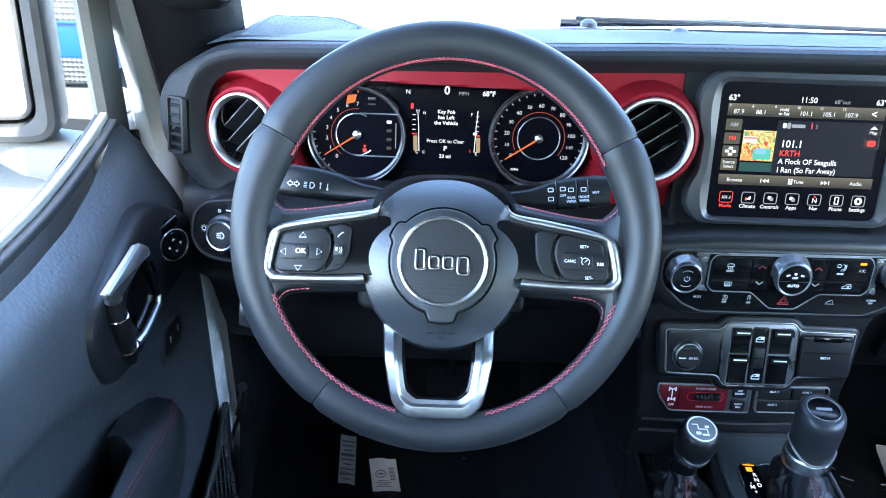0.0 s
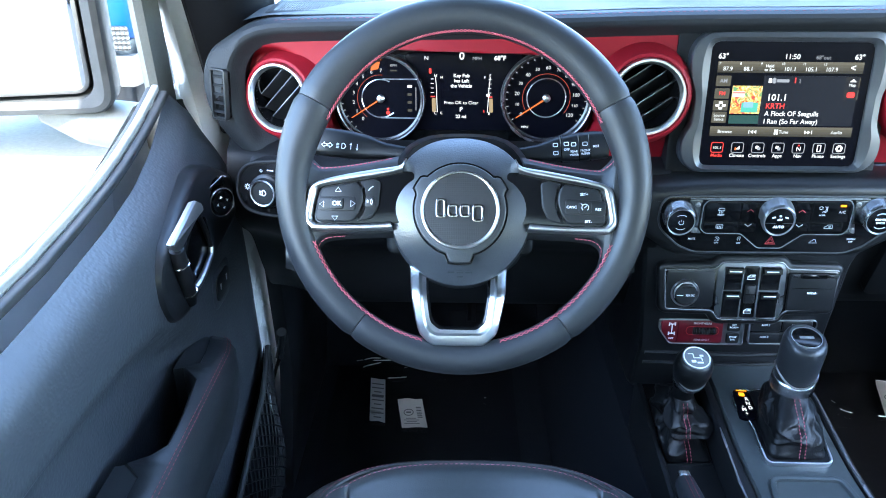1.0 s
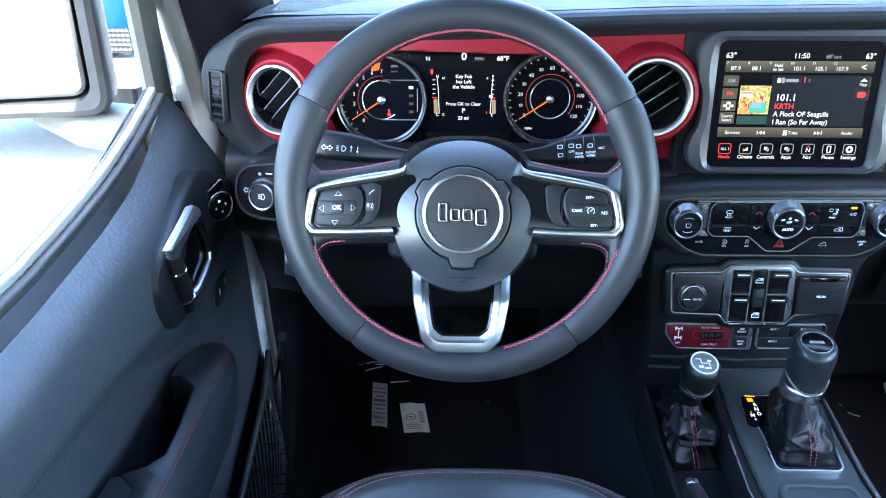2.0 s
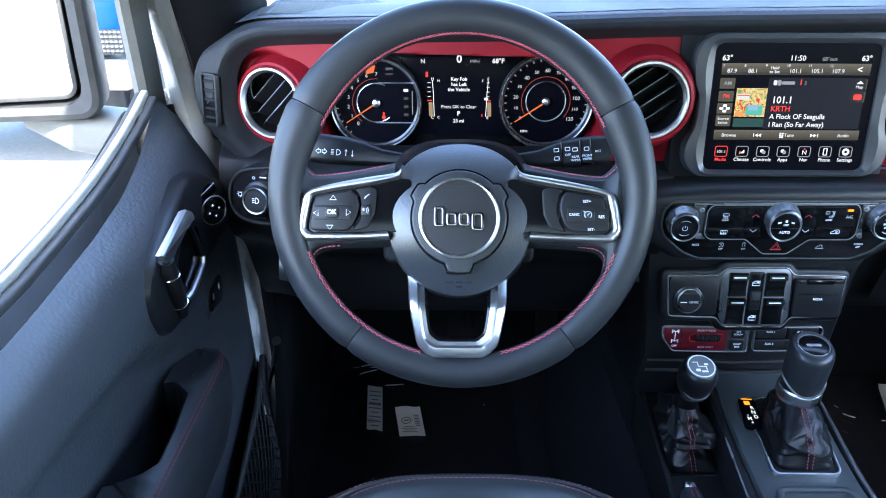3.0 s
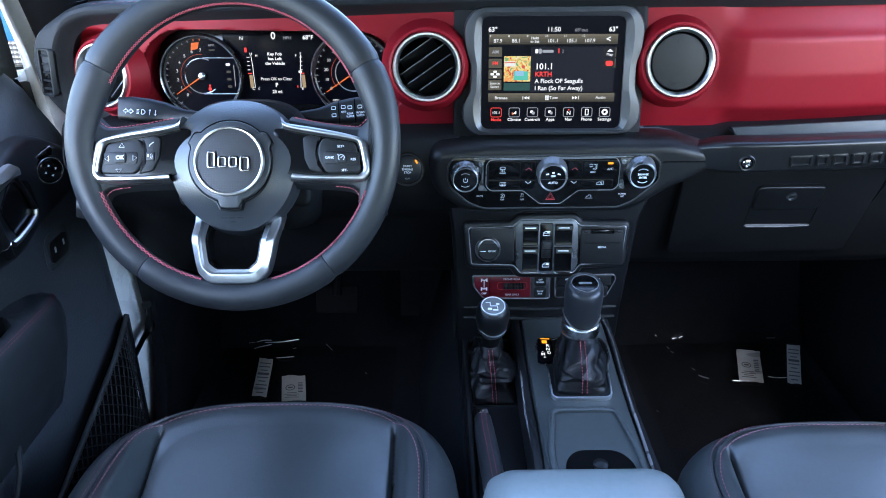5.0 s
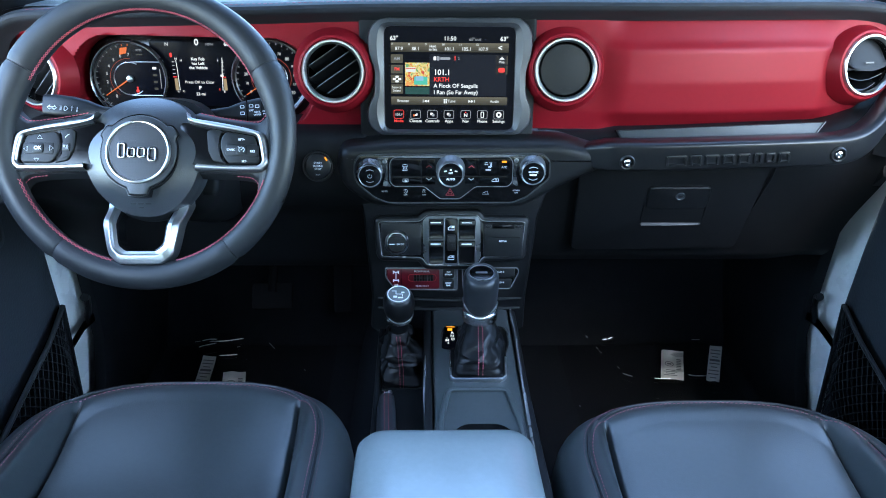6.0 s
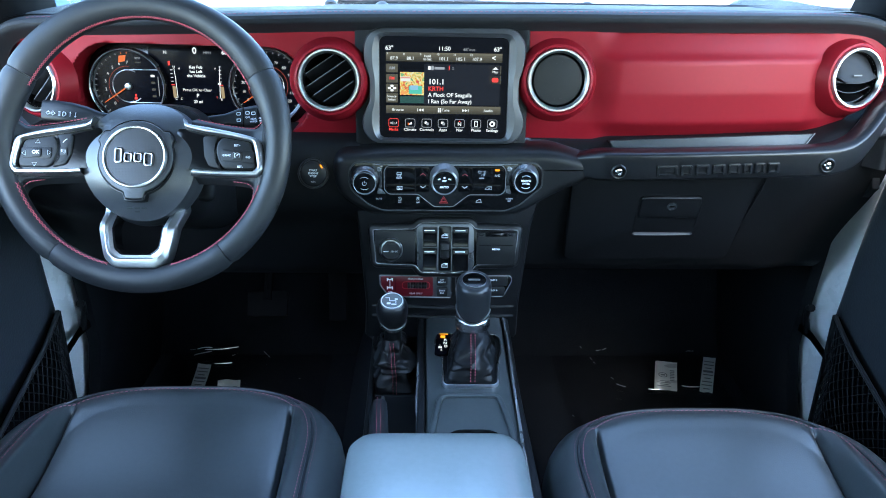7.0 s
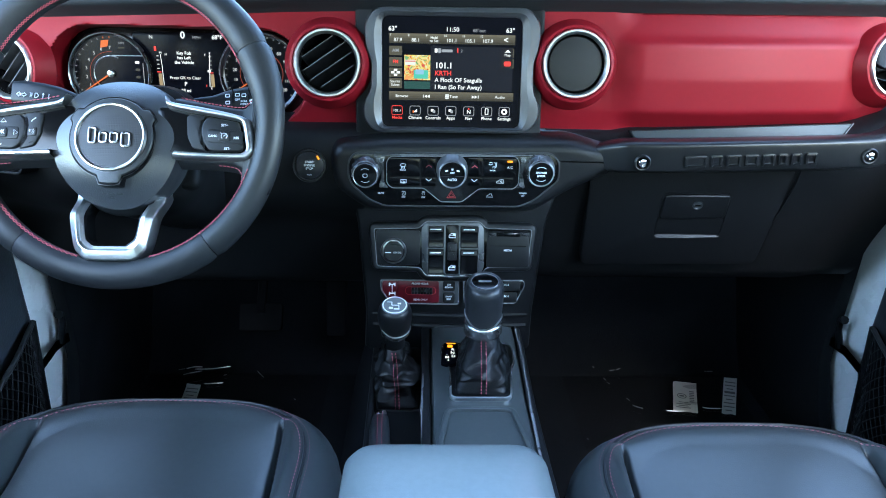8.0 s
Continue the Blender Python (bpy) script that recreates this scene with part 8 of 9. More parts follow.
# ---- protective film and paper labels on the floor ----
def film(cx, glint_runs):
    bm = B()
    rnd = random.Random(int(cx * 1000))

    def f_(u, v):
        x = cx - 0.20 + 0.40 * u
        y = 0.80 + 0.59 * v
        k = smooth(0, 0.12, u) * smooth(1, 0.88, u)
        w = noise.noise(Vector((x * 7, y * 12, cx))) * 0.006 + max(0, noise.noise(Vector((x * 9 + 4, y * 34, cx * 3))) - 0.25) * 0.020
        return Vector((x, y, floor_z(y) + 0.002 + k * (0.006 + max(-0.004, w))))

    grid(bm, f_, 90, 140)
    fm = thing("floor_film", (cx, 1.1, FLOOR), "creased clear plastic film over the floor mat", "plastic film", "floor films")
    part("sheet", bm, M_FILM, fm, sharp=180)
    # bright metal strips stand in for glints, placed to fit the camera's view
    for pts in glint_runs:
        bm = B()
        q = [Vector((x, y, floor_z(y) + 0.013)) for x, y in pts]
        tube(bm, spline([tuple(p) for p in q], 4) if len(q) > 2 else q, [0.0004] + [0.0012] * ((len(spline([tuple(p) for p in q], 4)) if len(q) > 2 else len(q)) - 2) + [0.0004], 5)
        part("glint_strip", bm, M_GLINT, fm, "bright metal strip for a glint on the film")
    return fm


film(-0.46, [[(-0.603, 1.400), (-0.585, 1.402), (-0.565, 1.402)], [(-0.583, 1.398), (-0.542, 1.400), (-0.498, 1.403)], [(-0.603, 1.371), (-0.591, 1.379), (-0.563, 1.390)], [(-0.543, 1.333), (-0.521, 1.335), (-0.50, 1.338)], [(-0.62, 1.396), (-0.606, 1.399)], [(-0.508, 1.371), (-0.501, 1.374)], [(-0.327, 1.272), (-0.323, 1.269)], [(-0.432, 1.390), (-0.413, 1.363)]])
film(0.50, [[(0.417, 1.400), (0.429, 1.401)], [(0.434, 1.401), (0.444, 1.403)], [(0.395, 1.367), (0.398, 1.357)], [(0.398, 1.346), (0.404, 1.341)], [(0.428, 1.279), (0.433, 1.271)], [(0.434, 1.252), (0.443, 1.245), (0.455, 1.239)], [(0.651, 1.400), (0.672, 1.400)], [(0.505, 1.231), (0.524, 1.229), (0.548, 1.229)], [(0.591, 1.245), (0.606, 1.240), (0.634, 1.240)], [(0.376, 1.405), (0.380, 1.403)], [(0.305, 1.127), (0.308, 1.123)], [(0.560, 1.352), (0.580, 1.348), (0.602, 1.344)]])


def paper(corners, round_mark):
    """A label of four corners on the floor, with bars for print."""
    c = [Vector(p) for p in corners]
    u, v = (c[1] - c[0]), (c[3] - c[0])
    f = Fr(c[0], u, v)
    w, h = u.length, v.length
    lb = thing("paper_label", tuple((c[0] + c[2]) / 2), "white printed paper label on the floor film" if round_mark else "narrow white printed paper label on the floor film", "label", "floor labels")
    bm = B()
    lean = v.dot(f.u)
    h = v.dot(f.v)
    # a crumpled sheet with a lifted far edge
    for side in (0.0, -0.0004):
        grid(bm, lambda a, b: f.p(a * w + b * lean, b * h, side + 0.0022 * noise.noise(Vector((a * 2.6 + w * 90, b * 3.4, h * 40))) + 0.003 * smooth(0.9, 1.0, b)), 14, 18)
    part("sheet", bm, M_PAPER, lb)
    if round_mark:
        bm = B()
        g = f.at(w * 0.36 + lean * 0.52, h * 0.52)
        frame_ring(bm, g, circle(w * 0.20, n=24), circle(w * 0.165, n=24), 0.0012, 0.0018)
        part("round_mark", bm, M_INK, lb)
        bar("print_bar", 0, 0, w * 0.20, h * 0.05, g, M_INK, lb, 0.0018)
        for k in range(4):
            bar("print_bar", w * 0.42 + lean * (0.30 - 0.06 * k), h * (0.30 - 0.06 * k), w * (0.6 if k % 2 else 0.4), h * 0.020, f, M_INK, lb, 0.0018)
        for k in range(7):
            bar("code_bar", w * 0.78 + lean * (0.34 + 0.06 * k), h * (0.34 + 0.06 * k), w * 0.20, h * (0.022 if k % 2 else 0.036), f, M_INK, lb, 0.0018)
    else:
        for k in range(9):
            bar("print_bar", w * 0.5 + lean * (0.08 + 0.10 * k), h * (0.08 + 0.10 * k), w * (0.8 if k % 3 else 0.5), h * (0.025 if k != 5 else 0.06), f, M_INK, lb, 0.0018)
    return lb


def on_floor(x, y, up=0.014):
    return (x, y, floor_z(y) + up)


paper([on_floor(-0.569, 1.191), on_floor(-0.536, 1.186), on_floor(-0.551, 1.324), on_floor(-0.580, 1.327)], False)
paper([on_floor(-0.500, 1.171), on_floor(-0.447, 1.172), on_floor(-0.463, 1.262), on_floor(-0.515, 1.257)], True)
paper([on_floor(0.520, 1.230), on_floor(0.572, 1.220), on_floor(0.607, 1.322), on_floor(0.556, 1.346)], True)
paper([on_floor(0.625, 1.220), on_floor(0.654, 1.213), on_floor(0.710, 1.352), on_floor(0.686, 1.366)], False)
# ---- doors ----
def door(s):
    """s: -1 the driver's door, 1 the passenger's."""
    def X(a):
        return s * a + SIDE[s]

    name = "driver_door" if s < 0 else "passenger_door"
    d = thing(name, (X(0.76), 0.4, 0.50), "ajar car door with black grained trim, armrest and net pocket", "car door", "front doors")

    def front_edge(z):
        return interp(z, [(0.55, 0.93), (0.69, 0.975), (0.77, 1.005), (0.86, 0.995), (0.97, 0.975), (1.05, 0.955), (1.15, 0.925), (1.22, 0.905), (1.27, 0.903), (1.32, 0.922)])

    def sill(y):
        return interp(y, [(-0.3, 1.232), (0.2, 1.235), (0.48, 1.247), (0.607, 1.256), (0.69, 1.266), (0.763, 1.282), (0.82, 1.301), (0.86, 1.316), (0.90, 1.320), (0.925, 1.312)])

    def surf(y, z):
        """Inner distance of the trim from the car's middle."""
        t = smooth(1.19, 1.34, z)
        # scooped below a soft line that sinks towards the front
        line = interp(y, [(0.40, 1.150), (0.54, 1.142), (0.60, 1.133), (0.66, 1.102), (0.72, 1.060)])
        scoop = 0.024 * smooth(line + 0.014, line - 0.020, z) * smooth(0.74, 0.66, y) * smooth(0.86, 0.94, z)
        return 0.703 + 0.048 * t + 0.004 * math.sin(z * 9) + scoop

    bm = B()

    def f_(u, v):
        # v from the bottom to the sill
        y = -0.22 + (front_edge(0.56 + 0.7 * v) + 0.22) * u
        z = 0.56 + (sill(y) - 0.56) * v
        r_ = 0.012 * (1 - smooth(0.0, 0.02, (1 - u))) 
        lip_ = 0.014 * smooth(0.965, 1.0, v)
        return Vector((X(surf(y, z) + r_ + lip_), y, z))

    grid(bm, f_, 60, 60)
    trim = part("trim_panel", bm, M_DOOR, d, "black grained trim panel", sharp=60)
    # edge return of the trim, core and outer skin
    bm = B()
    
    def edge_(u, v):
        z = 0.56 + (sill(0.9) - 0.572) * u
        x0 = surf(0.9, z) + 0.010
        x1 = max(x0 + 0.006, interp(z, [(1.00, 0.80), (1.15, 0.775), (1.30, 0.757)]))
        return Vector((X(x0 + (x1 - x0) * v), front_edge(0.56 + 0.7 * u) - 0.002, z))

    grid(bm, edge_, 30, 2)
    part("front_edge", bm, M_HARD, d)
    # skin runs forward past the post to stop light through the gap
    bm = B()
    grid(bm, lambda u, v: Vector((X(0.802), -0.22 + 1.36 * u, 0.50 + (sill(-0.22 + 1.36 * u) - 0.01 - 0.50) * v)), 30, 4)
    part("outer_skin", bm, M_WHITE, d, "white painted outer skin")
    # belt: rubber seal and the frame's lower rail, which curves up into the front post
    rail = spline([(-0.22, 1.245, 0), (0.20, 1.247, 0), (0.49, 1.2565, 0), (0.548, 1.261, 0), (0.615, 1.269, 0), (0.697, 1.282, 0), (0.768, 1.300, 0), (0.815, 1.315, 0), (0.858, 1.331, 0)], 5)
    for a, w_, h_, m_, nm, dz in ((0.7665, 0.0042, 0.0042, M_RAIL, "frame_rail", 0.002), (0.7735, 0.0042, 0.0052, M_RUBBER, "belt_seal", -0.002), (0.7575, 0.0050, 0.0050, M_RUBBER, "inner_seal", -0.006)):
        bm = B()
        rows = []
        for p in rail:
            rows.append([Vector((X(a + w_ * e), p.x, p.y + dz + h_ * q)) for e, q in rrect(2, 2, 0.6, seg=3)])
        rings(bm, rows, cap0=True, cap1=True)
        part(nm, bm, m_, d)
    # outside handle
    bm = B()
    tube(bm, [(X(0.806), -0.14, 1.12), (X(0.835), -0.11, 1.122), (X(0.838), -0.02, 1.124), (X(0.835), 0.04, 1.125), (X(0.806), 0.07, 1.126)], [0.012, 0.014, 0.014, 0.014, 0.012], 10)
    part("outside_handle", bm, M_HARD, d, "black outside door handle")
    # window frame: front post leaning back, header, rear post
    post = [(0.872, 1.300), (0.868, 1.340), (0.862, 1.400), (0.857, 1.460), (0.815, 1.560), (0.70, 1.80)]
    for a0, a1, m_, nm, dy in ((0.765, 0.781, M_GREY, "frame_post", 0.0), (0.783, 0.800, M_GREY, "frame_seal", 0.042)):
        bm = B()
        rows = []
        for y, z in post:
            x0, x1 = X(a0), X(a1)
            rows.append([Vector((x0, y + dy - 0.004, z)), Vector(((x0 + x1) / 2, y + dy - 0.010, z)), Vector((x1, y + dy - 0.004, z)), Vector((x1, y + dy + 0.048, z)), Vector((x0 + s * 0.003, y + dy + 0.050, z)), Vector((x0, y + dy + 0.046, z))])
        rings(bm, rows, cap0=True, cap1=True)
        part(nm, bm, m_, d, "dusty grey window frame" if m_ is M_GREY else "")
    bm = B()
    x0, x1 = sorted((X(0.765), X(0.80)))
    box(bm, x0, x1, -0.22, 0.64, 1.78, 1.84, 0.008)
    part("frame_header", bm, M_GREY, d)
    bm = B()
    box(bm, x0, x1, -0.24, -0.20, 1.23, 1.84, 0.008)
    part("rear_post", bm, M_GREY, d)

    # handle pod, recessed plate on the trim
    PFR = Fr((X(0.6985), 0.745, 1.185), (0, 1, 0), (0.02 * -s, 0, 1)) if s < 0 else Fr((X(0.6985), 0.745, 1.185), (0, -1, 0), (-0.02, 0, 1))
    sg = 1 if s < 0 else -1

    def q_(pts):
        return [(sg * a, b) for a, b in pts]

    # for the driver's door the frame's u points ahead, n towards the cabin
    pod_ = rpoly(q_([(-0.1281, 0.0128), (-0.1074, 0.0304), (-0.0362, 0.0524), (0.0264, 0.0675), (0.0567, 0.0660), (0.0904, 0.0554), (0.1359, 0.0277), (0.1477, 0.0035), (0.139, -0.0335), (0.030, -0.0460), (-0.0365, -0.0662), (-0.0908, -0.0630), (-0.1140, -0.0480), (-0.1290, -0.0169)]), 0.014, 5)
    fr_p = PFR
    bm = B()
    rows = []
    for dd, c in ((-0.003, -0.012), (-0.0015, -0.001), (0.0015, 0.0042), (0.005, 0.0058), (0.010, 0.0060)):
        rows.append([fr_p.p(a, b, c - 0.012 * smooth(0.02, 0.08, b)) for a, b in inset(pod_, dd)])
    rings(bm, rows, cap1=True)
    hp = part("handle_pod", bm, M_POD, d, "black handle pod")
    # bowl behind the lever
    bm = B()
    bowl = rpoly(q_([(-0.0240, 0.0300), (0.0160, 0.0200), (0.0290, -0.0250), (0.0044, -0.0402), (-0.0300, -0.0450), (-0.0480, -0.0200), (-0.0560, 0.0050)]), 0.008, 4)
    prism(bm, fr_p, bowl, 0.0, 0.0068, 0.0006)
    part("handle_bowl", bm, M_PIANO, hp)
    # lever: satin blade, dark barrel with two bright bands, slim arm behind
    bm = B()
    bl = rpoly(q_([(-0.0260, 0.0565), (-0.0060, 0.0450), (-0.0046, 0.0339), (-0.0231, 0.0360), (-0.0960, 0.0265), (-0.1050, 0.0300), (-0.1155, 0.0428), (-0.0631, 0.0515)]), 0.005, 4)
    rows = [[fr_p.p(x_, y_, c + 0.004 * smooth(0.0, -0.10, sg * x_)) for x_, y_ in inset(bl, dd)] for dd, c in ((0.002, 0.004), (0.0, 0.0095), (0.0010, 0.0125), (0.0035, 0.0140))]
    rings(bm, rows, cap0=True, cap1=True)
    part("door_lever", bm, M_SILVER, hp, "satin silver door lever")
    hin = [(-0.0960, 0.0290, 0.012), (-0.0890, 0.0080, 0.011), (-0.0810, -0.0130, 0.010), (-0.0720, -0.0340, 0.009), (-0.0620, -0.0530, 0.006)]
    bm = B()
    tube(bm, [fr_p.p(sg * a, b, c) for a, b, c in hin], [0.0080, 0.0088, 0.0088, 0.0086, 0.0070], 14)
    part("lever_barrel", bm, M_HARD, hp)
    for k in (1, 3):
        p0, p1 = Vector(hin[k - 1]), Vector(hin[min(k + 1, 4)])
        ax_ = (p1 - p0).normalized()
        sd = Vector((ax_.y, -ax_.x, 0)).normalized()
        bm = B()
        ring_ = [Vector(hin[k]) + sd * 0.0091 * math.cos(radians(t)) + Vector((0, 0, 1)) * 0.0091 * math.sin(radians(t)) for t in range(-20, 201, 20)]
        tube(bm, [fr_p.p(sg * p.x, p.y, p.z) for p in ring_], 0.0009, 6)
        part("barrel_band", bm, M_CHROME, hp, "bright band")
    bm = B()
    tube(bm, [fr_p.p(sg * a, b, c) for a, b, c in [(-0.0140, 0.0310, 0.010), (0.0000, 0.0080, 0.010), (0.0100, -0.0120, 0.010), (0.0130, -0.0190, 0.010)]], [0.0030, 0.0030, 0.0032, 0.0034], 10)
    part("lever_arm", bm, M_HARD, hp)
    bm = B()
    tube(bm, [fr_p.p(sg * a, b, c) for a, b, c in [(0.0130, -0.0180, 0.010), (0.0090, -0.0280, 0.010), (-0.0150, -0.0345, 0.011), (-0.0380, -0.0395, 0.011), (-0.0500, -0.0420, 0.009)]], [0.0036, 0.0036, 0.0038, 0.0042, 0.0046], 10)
    part("lever_arm", bm, M_SILVER, hp, "slim satin silver arm")
    # mirror control, turned towards the seat
    tk = radians(35)
    mo = fr_p.p(sg * 0.066, 0.0175, 0.010)
    mc = Fr(mo, (math.sin(tk), math.cos(tk) * (1 if s < 0 else -1), 0), (0, 0, 1))
    bm = B()
    lathe(bm, mc, [(0.0190, -0.012), (0.0188, 0.002), (0.0172, 0.0035), (0.0158, 0.0020), (0.0145, 0.0036), (0, 0.0038)], 36)
    mcp = part("mirror_control", bm, M_PIANO, hp, "round mirror control pad")
    bm = B()
    lathe(bm, mc, [(0.0186, 0.0024), (0.0180, 0.0038), (0.0172, 0.0034)], 36)
    part("control_edge", bm, M_DARKCHROME, mcp)
    for t in range(4):
        g = mc.at(0, 0, 0.0038, 90 * t + 12)
        flat("arrow_mark", [(-0.0019, 0.0064), (0.0019, 0.0064), (0, 0.0092)], g, M_PRINT, mcp, 0.0004)
    part("selector_edge", tube(B(), [mc.p(a, b, -0.001) for a, b in ((-0.0165, 0.0130), (-0.0160, 0.0205), (0.0080, 0.0320), (0.0125, 0.0290))], 0.0007, 6), M_DARKCHROME, hp)
    bm = B()
    prism(bm, mc, rpoly([(-0.0150, 0.0150), (-0.0145, 0.0195), (0.0085, 0.0305), (0.0120, 0.0270), (0.0090, 0.0180), (0.0, 0.0200)], 0.002, 3), -0.010, -0.0020, 0.0008)
    part("selector", bm, M_PIANO, hp)
    # lock switch under the pod
    lk = fr_p.at(sg * 0.066, -0.098, -0.002)
    bm = B()
    prism(bm, lk, rrect(0.074, 0.056, 0.020, seg=5), -0.010, 0.0020, 0.003)
    lkp = part("lock_switch", bm, M_DOOR, d, "black door lock switch")
    bm = B()
    prism(bm, lk, rrect(0.052, 0.034, 0.010, seg=5), 0.0, 0.0045, 0.0018)
    part("rocker", bm, M_HARD, lkp)
    for a, b in ((0.012, 0.004), (-0.013, 0.002)):
        bar("lock_mark", sg * a, b, 0.0040, 0.0085, lk, M_GREYPRINT, lkp, 0.0049)

    # armrest with pull pocket
    def hole(y):
        """Inner edge of the pull pocket, where there is one."""
        return interp(y, [(0.497, 0.706), (0.508, 0.688), (0.524, 0.676), (0.570, 0.677), (0.632, 0.683), (0.655, 0.704)])

    bm = B()
    rows = []
    for y, k in ((0.742, 0.0), (0.738, 0.40), (0.730, 0.68), (0.715, 0.88), (0.690, 1.0), (0.665, 1.0), (0.656, 1.0), (0.6545, 1.0), (0.645, 1.0), (0.632, 1.0), (0.60, 1.0), (0.57, 1.0), (0.545, 1.0), (0.524, 1.0), (0.508, 1.0), (0.4975, 1.0), (0.496, 1.0), (0.48, 1.0), (0.40, 1.0), (0.25, 1.0), (0.10, 1.0), (-0.05, 0.9)):
        top = 1.062 - 0.022 * (1 - smooth(0.0, 1.0, k)) + 0.006 * smooth(0.5, 0.1, y)
        out_ = 0.708 - 0.056 * k
        deep = 0.085 if 0.4970 < y < 0.6550 else 0.0
        xi = hole(y) if 0.4955 < y < 0.6565 else out_ + 0.030 * k + 0.006
        xi = max(xi, out_ + 0.010 * k + 0.004)
        loop = [(0.716, top - 0.004 - deep), (max(xi, 0.700), top - 0.002 - deep), (xi, top - 0.003 - deep), (xi, top - 0.0025), (xi - 0.003, top), (out_ + 0.010 * k, top - 0.003), (out_ + 0.002, top - 0.014), (out_, top - 0.034), (out_ + 0.006, top - 0.075), (out_ + 0.022 * k, top - 0.130), (0.712, top - 0.20)]
        rows.append([Vector((X(a), y, z)) for a, z in loop])
    rings(bm, rows, close=False)
    ap_ = part("armrest", bm, M_LEATHER, d, "padded black armrest with a deep pull pocket", sharp=50)
    for off in (0.0, 0.0035):
        bm = B()
        stitches(bm, [Vector((r[5].x + s * (off - 0.002), r[5].y, r[5].z + 0.0008 + off * 0.5)) for r in rows[2:]], 0.0045, 0.0018, 0.0005, 4)
        part("red_stitching", bm, M_SEAM, ap_, "red stitching")

    # net pocket below
    bm = B()
    corners = [(0.955, 0.835), (0.935, 0.66), (0.52, 0.62), (0.60, 0.80)]

    def net(u, v):
        top_y = 0.955 + (0.42 - 0.955) * u
        z_t = 0.895 - 0.19 * u
        z_b = 0.60
        z = z_b + (z_t - z_b) * v
        bulge = 0.030 * math.sin(math.pi * min(1, v * 0.9)) * smooth(0, 0.15, u)
        return Vector((X(0.700 - 0.008 - bulge), top_y, z))

    # real cords, crossing
    cords = B()
    n_c = 30
    for k in range(-n_c, n_c):
        for sl in (1, -1):
            pts = []
            for j in range(15):
                v = j / 14
                u = k / n_c + sl * v * 0.42
                if 0 <= u <= 1:
                    p = net(u, v)
                    pts.append(p + Vector((-s * 0.0015 * (1 if sl > 0 else 0.4), 0, 0)))
            if len(pts) > 2:
                tube(cords, pts, 0.0011, 4)
    npk = part("net_pocket", cords, M_FASCIA, d, "black elastic net pocket", kind="stuff")
    bm = B()
    grid(bm, lambda u, v: net(u, v) + Vector((s * 0.007, 0, 0)), 16, 12)
    part("net_backing", bm, M_PILLAR, npk, "dark pocket behind the net")
    bm = B()
    tube(bm, [net(u / 12, 1.0) for u in range(13)], 0.0045, 8)
    part("net_hem", bm, M_RUBBER, npk)
    bm = B()
    tube(bm, [net(0.0, v / 8) for v in range(9)], 0.005, 8)
    part("net_edge", bm, M_HARD, npk)
    # lower speaker edge
    bm = B()
    tube(bm, [(X(0.690), 0.60, 0.93), (X(0.688), 0.585, 0.88), (X(0.69), 0.55, 0.83), (X(0.70), 0.50, 0.78)], 0.004, 8)
    part("trim_seam", bm, M_TRIM, d)
    return d


door(-1)
door(1)

# check straps between door and post
for s in (-1, 1):
    c = thing("door_strap", (s * 0.72, 1.03, 0.79), "black door check strap with hook on the white post", "door strap", "door straps")
    bm = B()
    rows = [[Vector((s * 0.700 + SIDE[s], y, z + h)) for h in (-0.009, 0.009)] for y, z in ((0.965, 0.800), (1.03, 0.812), (1.10, 0.806))]
    vs = [[bm.verts.new(p) for p in r] for r in rows]
    for r0, r1 in zip(vs, vs[1:]):
        bm.faces.new((r0[0], r1[0], r1[1], r0[1]))
    bmesh.ops.solidify(bm, geom=bm.faces[:], thickness=0.004)
    part("strap", bm, M_RUBBER, c)
    bm = B()
    tube(bm, [(s * 0.702 + SIDE[s], 1.05, 0.81), (s * 0.694 + SIDE[s], 1.052, 0.845), (s * 0.690 + SIDE[s], 1.045, 0.868), (s * 0.688 + SIDE[s], 1.03, 0.875)], [0.007, 0.006, 0.006, 0.008], 10)
    part("hook", bm, M_HARD, c, "black hook")

# ---- driver's outside mirror ----
mi = thing("door_mirror", (-0.92, 0.92, 1.25), "square grey outside mirror on the driver's door", "mirror")
MF = Fr((-0.968, 0.872, 1.425), (0.985, 0.17, 0), (0.0, 0.03, 1))
o = rrect(0.262, 0.270, 0.034, 0.0, 0, seg=7)
i_ = rrect(0.214, 0.226, 0.022, -0.004, 0.003, seg=7)
bm = B()
rows = [[MF.p(a, b, -0.115) for a, b in inset(o, 0.050)], [MF.p(a, b, -0.095) for a, b in inset(o, 0.018)], [MF.p(a, b, -0.06) for a, b in inset(o, 0.004)], [MF.p(a, b, -0.012) for a, b in o], [MF.p(a, b, -0.002) for a, b in inset(o, 0.003)], [MF.p(a, b, 0.002) for a, b in inset(o, 0.010)], [MF.p(a, b, -0.004) for a, b in inset(i_, -0.006)], [MF.p(a, b, -0.040) for a, b in i_]]
rings(bm, rows, cap0=True)
part("housing", bm, M_RIM, mi, "dusty grey mirror housing")
bm = B()
MG = Fr(MF.p(0, 0, -0.006), (0.969, 0.247, 0), (0.0, 0.03, 1))
prism(bm, MG, inset(i_, 0.003), -0.006, 0.0)
part("mirror_glass", bm, M_MIRROR, mi, "mirror glass")
bm = B()
frame_ring(bm, MG, inset(i_, 0.001), inset(i_, 0.0065), -0.006, 0.0015, 0.001)
part("glass_edge", bm, M_RIM, mi, "speckled black edge")
bm = B()
rows = []
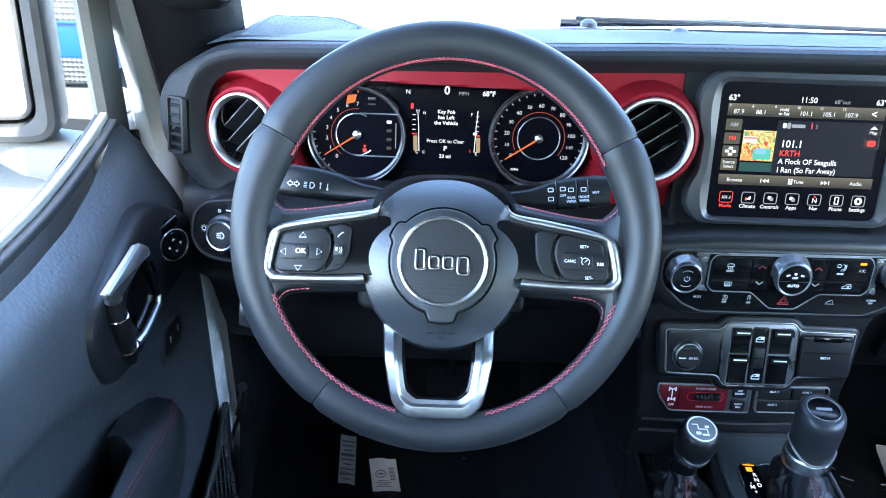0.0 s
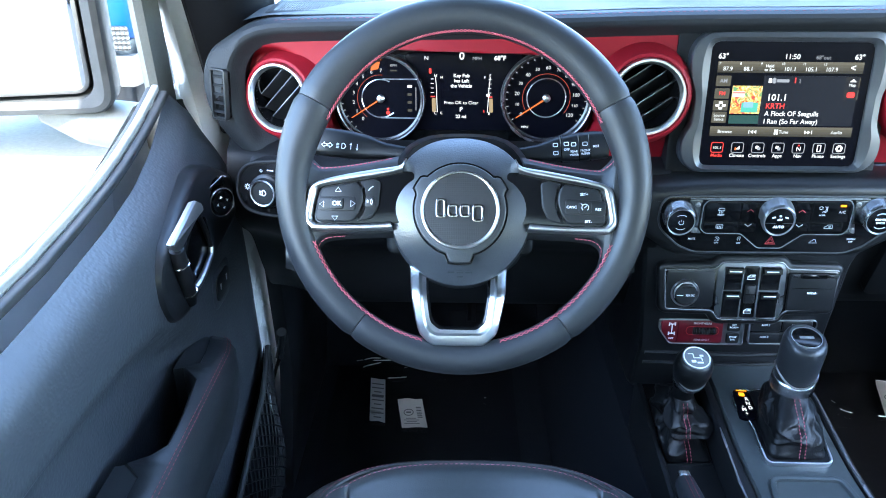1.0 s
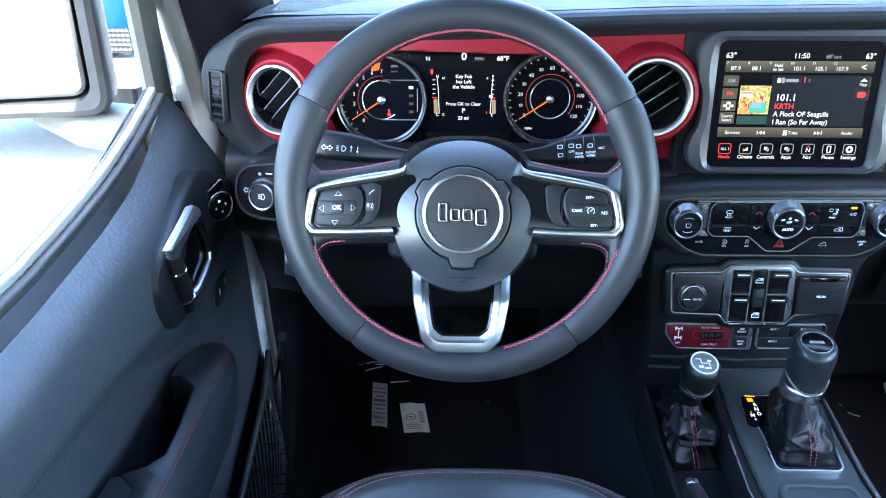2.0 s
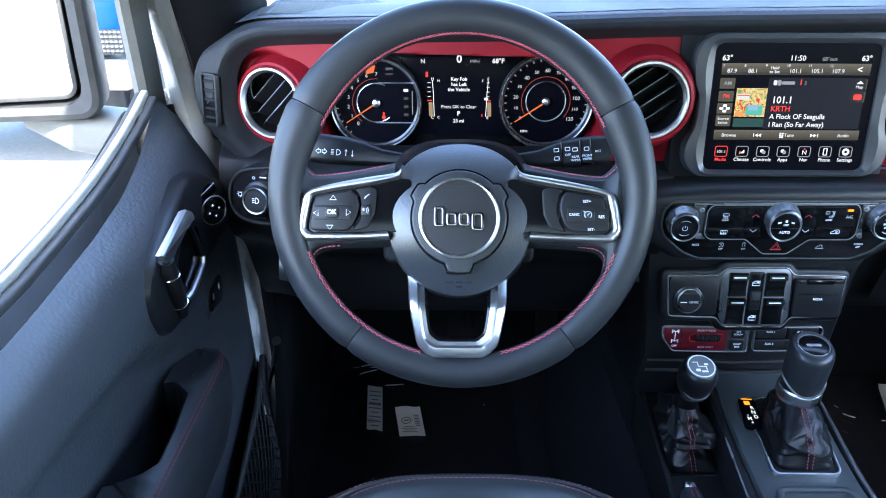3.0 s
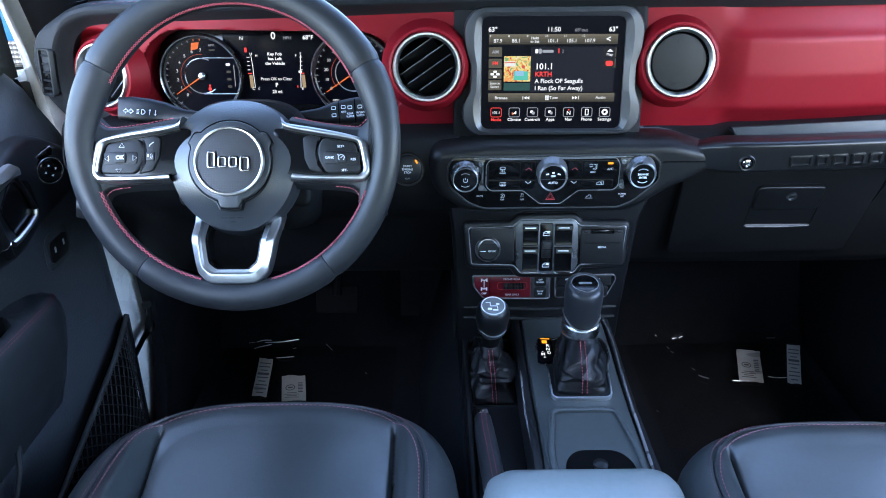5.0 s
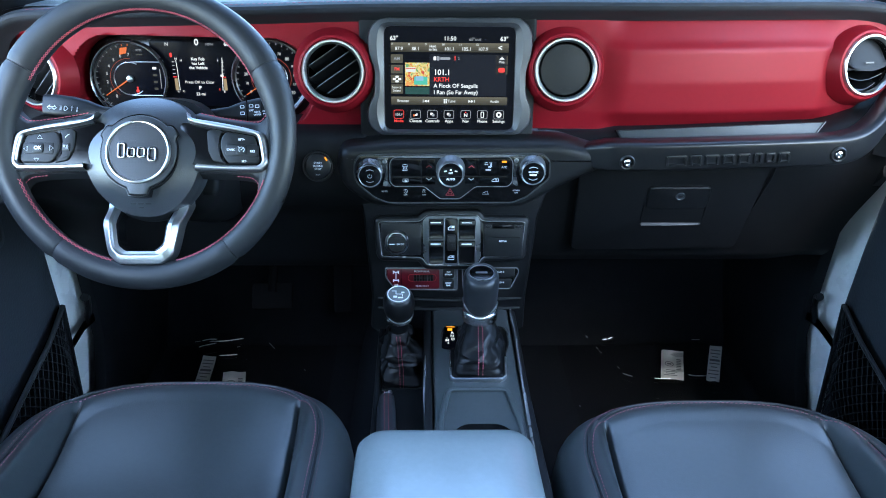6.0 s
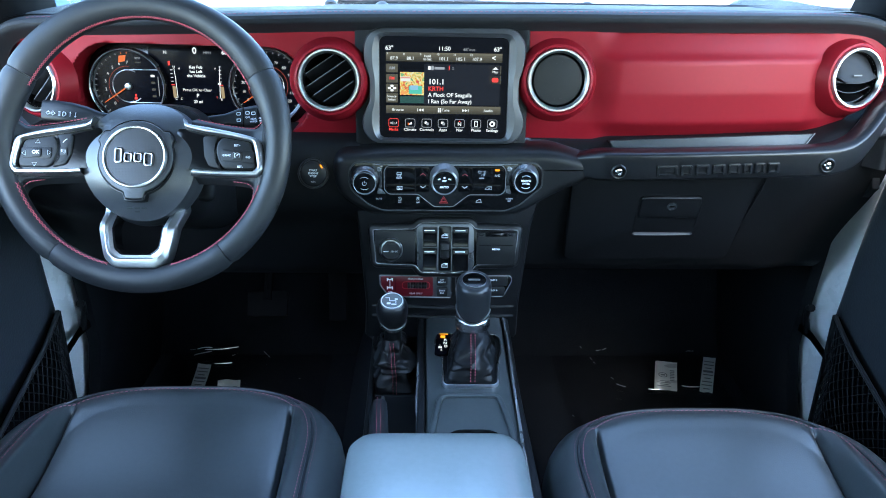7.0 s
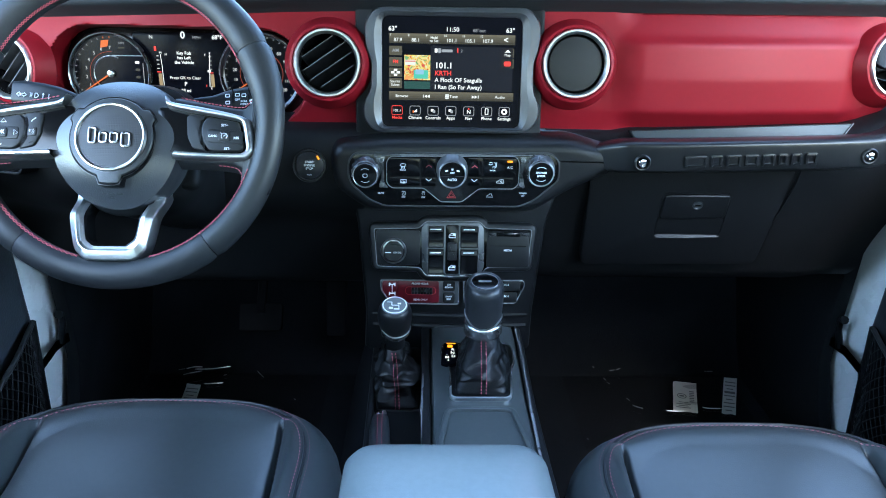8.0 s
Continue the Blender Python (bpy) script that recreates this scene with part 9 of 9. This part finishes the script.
for p, w_, h_ in (((-0.785, 0.945, 1.262), 0.05, 0.030), ((-0.830, 0.930, 1.262), 0.045, 0.028), ((-0.90, 0.935, 1.270), 0.040, 0.026), ((-0.955, 0.945, 1.290), 0.034, 0.022)):
    rows.append([Vector((p[0], p[1] + w_ * a, p[2] + h_ * b)) for a, b in rrect(2, 2, 0.7, seg=5)])
rings(bm, rows, cap0=True, cap1=True)
part("arm", bm, M_GREY, mi, "grey mirror arm")

# ---- outside: a blue car parked ahead on the driver's side ----
pc = thing("parked_car", (-3.1, 5.0, 0), "blue parked off-road car with black mesh grille", "car")
bm = B()
box(bm, -3.95, -2.15, 4.05, 6.4, 0.80, 1.30, 0.10)
part("body", bm, M_BLUE, pc, "blue body")
bm = B()
box(bm, -3.85, -2.25, 5.2, 7.6, 1.25, 1.85, 0.15)
part("cabin", bm, M_PIANO, pc, "dark glazed cabin")
bm = B()
box(bm, -4.0, -2.10, 3.90, 4.20, 0.60, 0.74, 0.04)
part("bumper", bm, M_GREY, pc, "grey bumper bar")
for k in range(4):
    f = Fr((-2.32 - 0.28 * k, 4.046, 1.16), (1, 0, 0), (0, 0, 1))
    bm = B()
    frame_ring(bm, f, rrect(0.20, 0.17, 0.03), rrect(0.17, 0.14, 0.025), -0.01, 0.012, 0.004)
    part("grille_frame", bm, M_BLUE, pc)
    bm = B()
    prism(bm, f, rrect(0.18, 0.15, 0.025), -0.01, 0.003)
    part("grille_mesh", bm, mat("coarse_mesh", (0.020, 0.020, 0.018), 0.5, bump=("dots", 34, 0.02, 1.0), vary=0.3, vary_scale=30), pc, "black mesh")
f = Fr((-3.05, 4.046, 0.84), (1, 0, 0), (0, 0, 1))
bm = B()
prism(bm, f, rrect(1.75, 0.13, 0.02), -0.01, 0.006)
part("lower_mesh", bm, mat("lower_mesh", (0.009, 0.009, 0.009), 0.5, bump=("dots", 40, 0.02, 1.0), vary=0.4, vary_scale=40), pc, "black lower mesh")
for x in (-3.85, -2.30):
    for y in (4.7, 7.0):
        f = Fr((x, y, 0.40), (0, 1, 0), (0, 0, 1))
        bm = B()
        lathe(bm, f, [(0.22, -0.12), (0.36, -0.13), (0.40, -0.10), (0.40, 0.10), (0.36, 0.13), (0.22, 0.12), (0.05, 0.09), (0, 0.09)], 40)
        part("wheel", bm, M_TYRE, pc, "black wheel")
bm = B()
box(bm, -3.8, -2.3, 4.2, 7.4, 0.35, 0.82, 0.05)
part("underside", bm, M_HARD, pc)
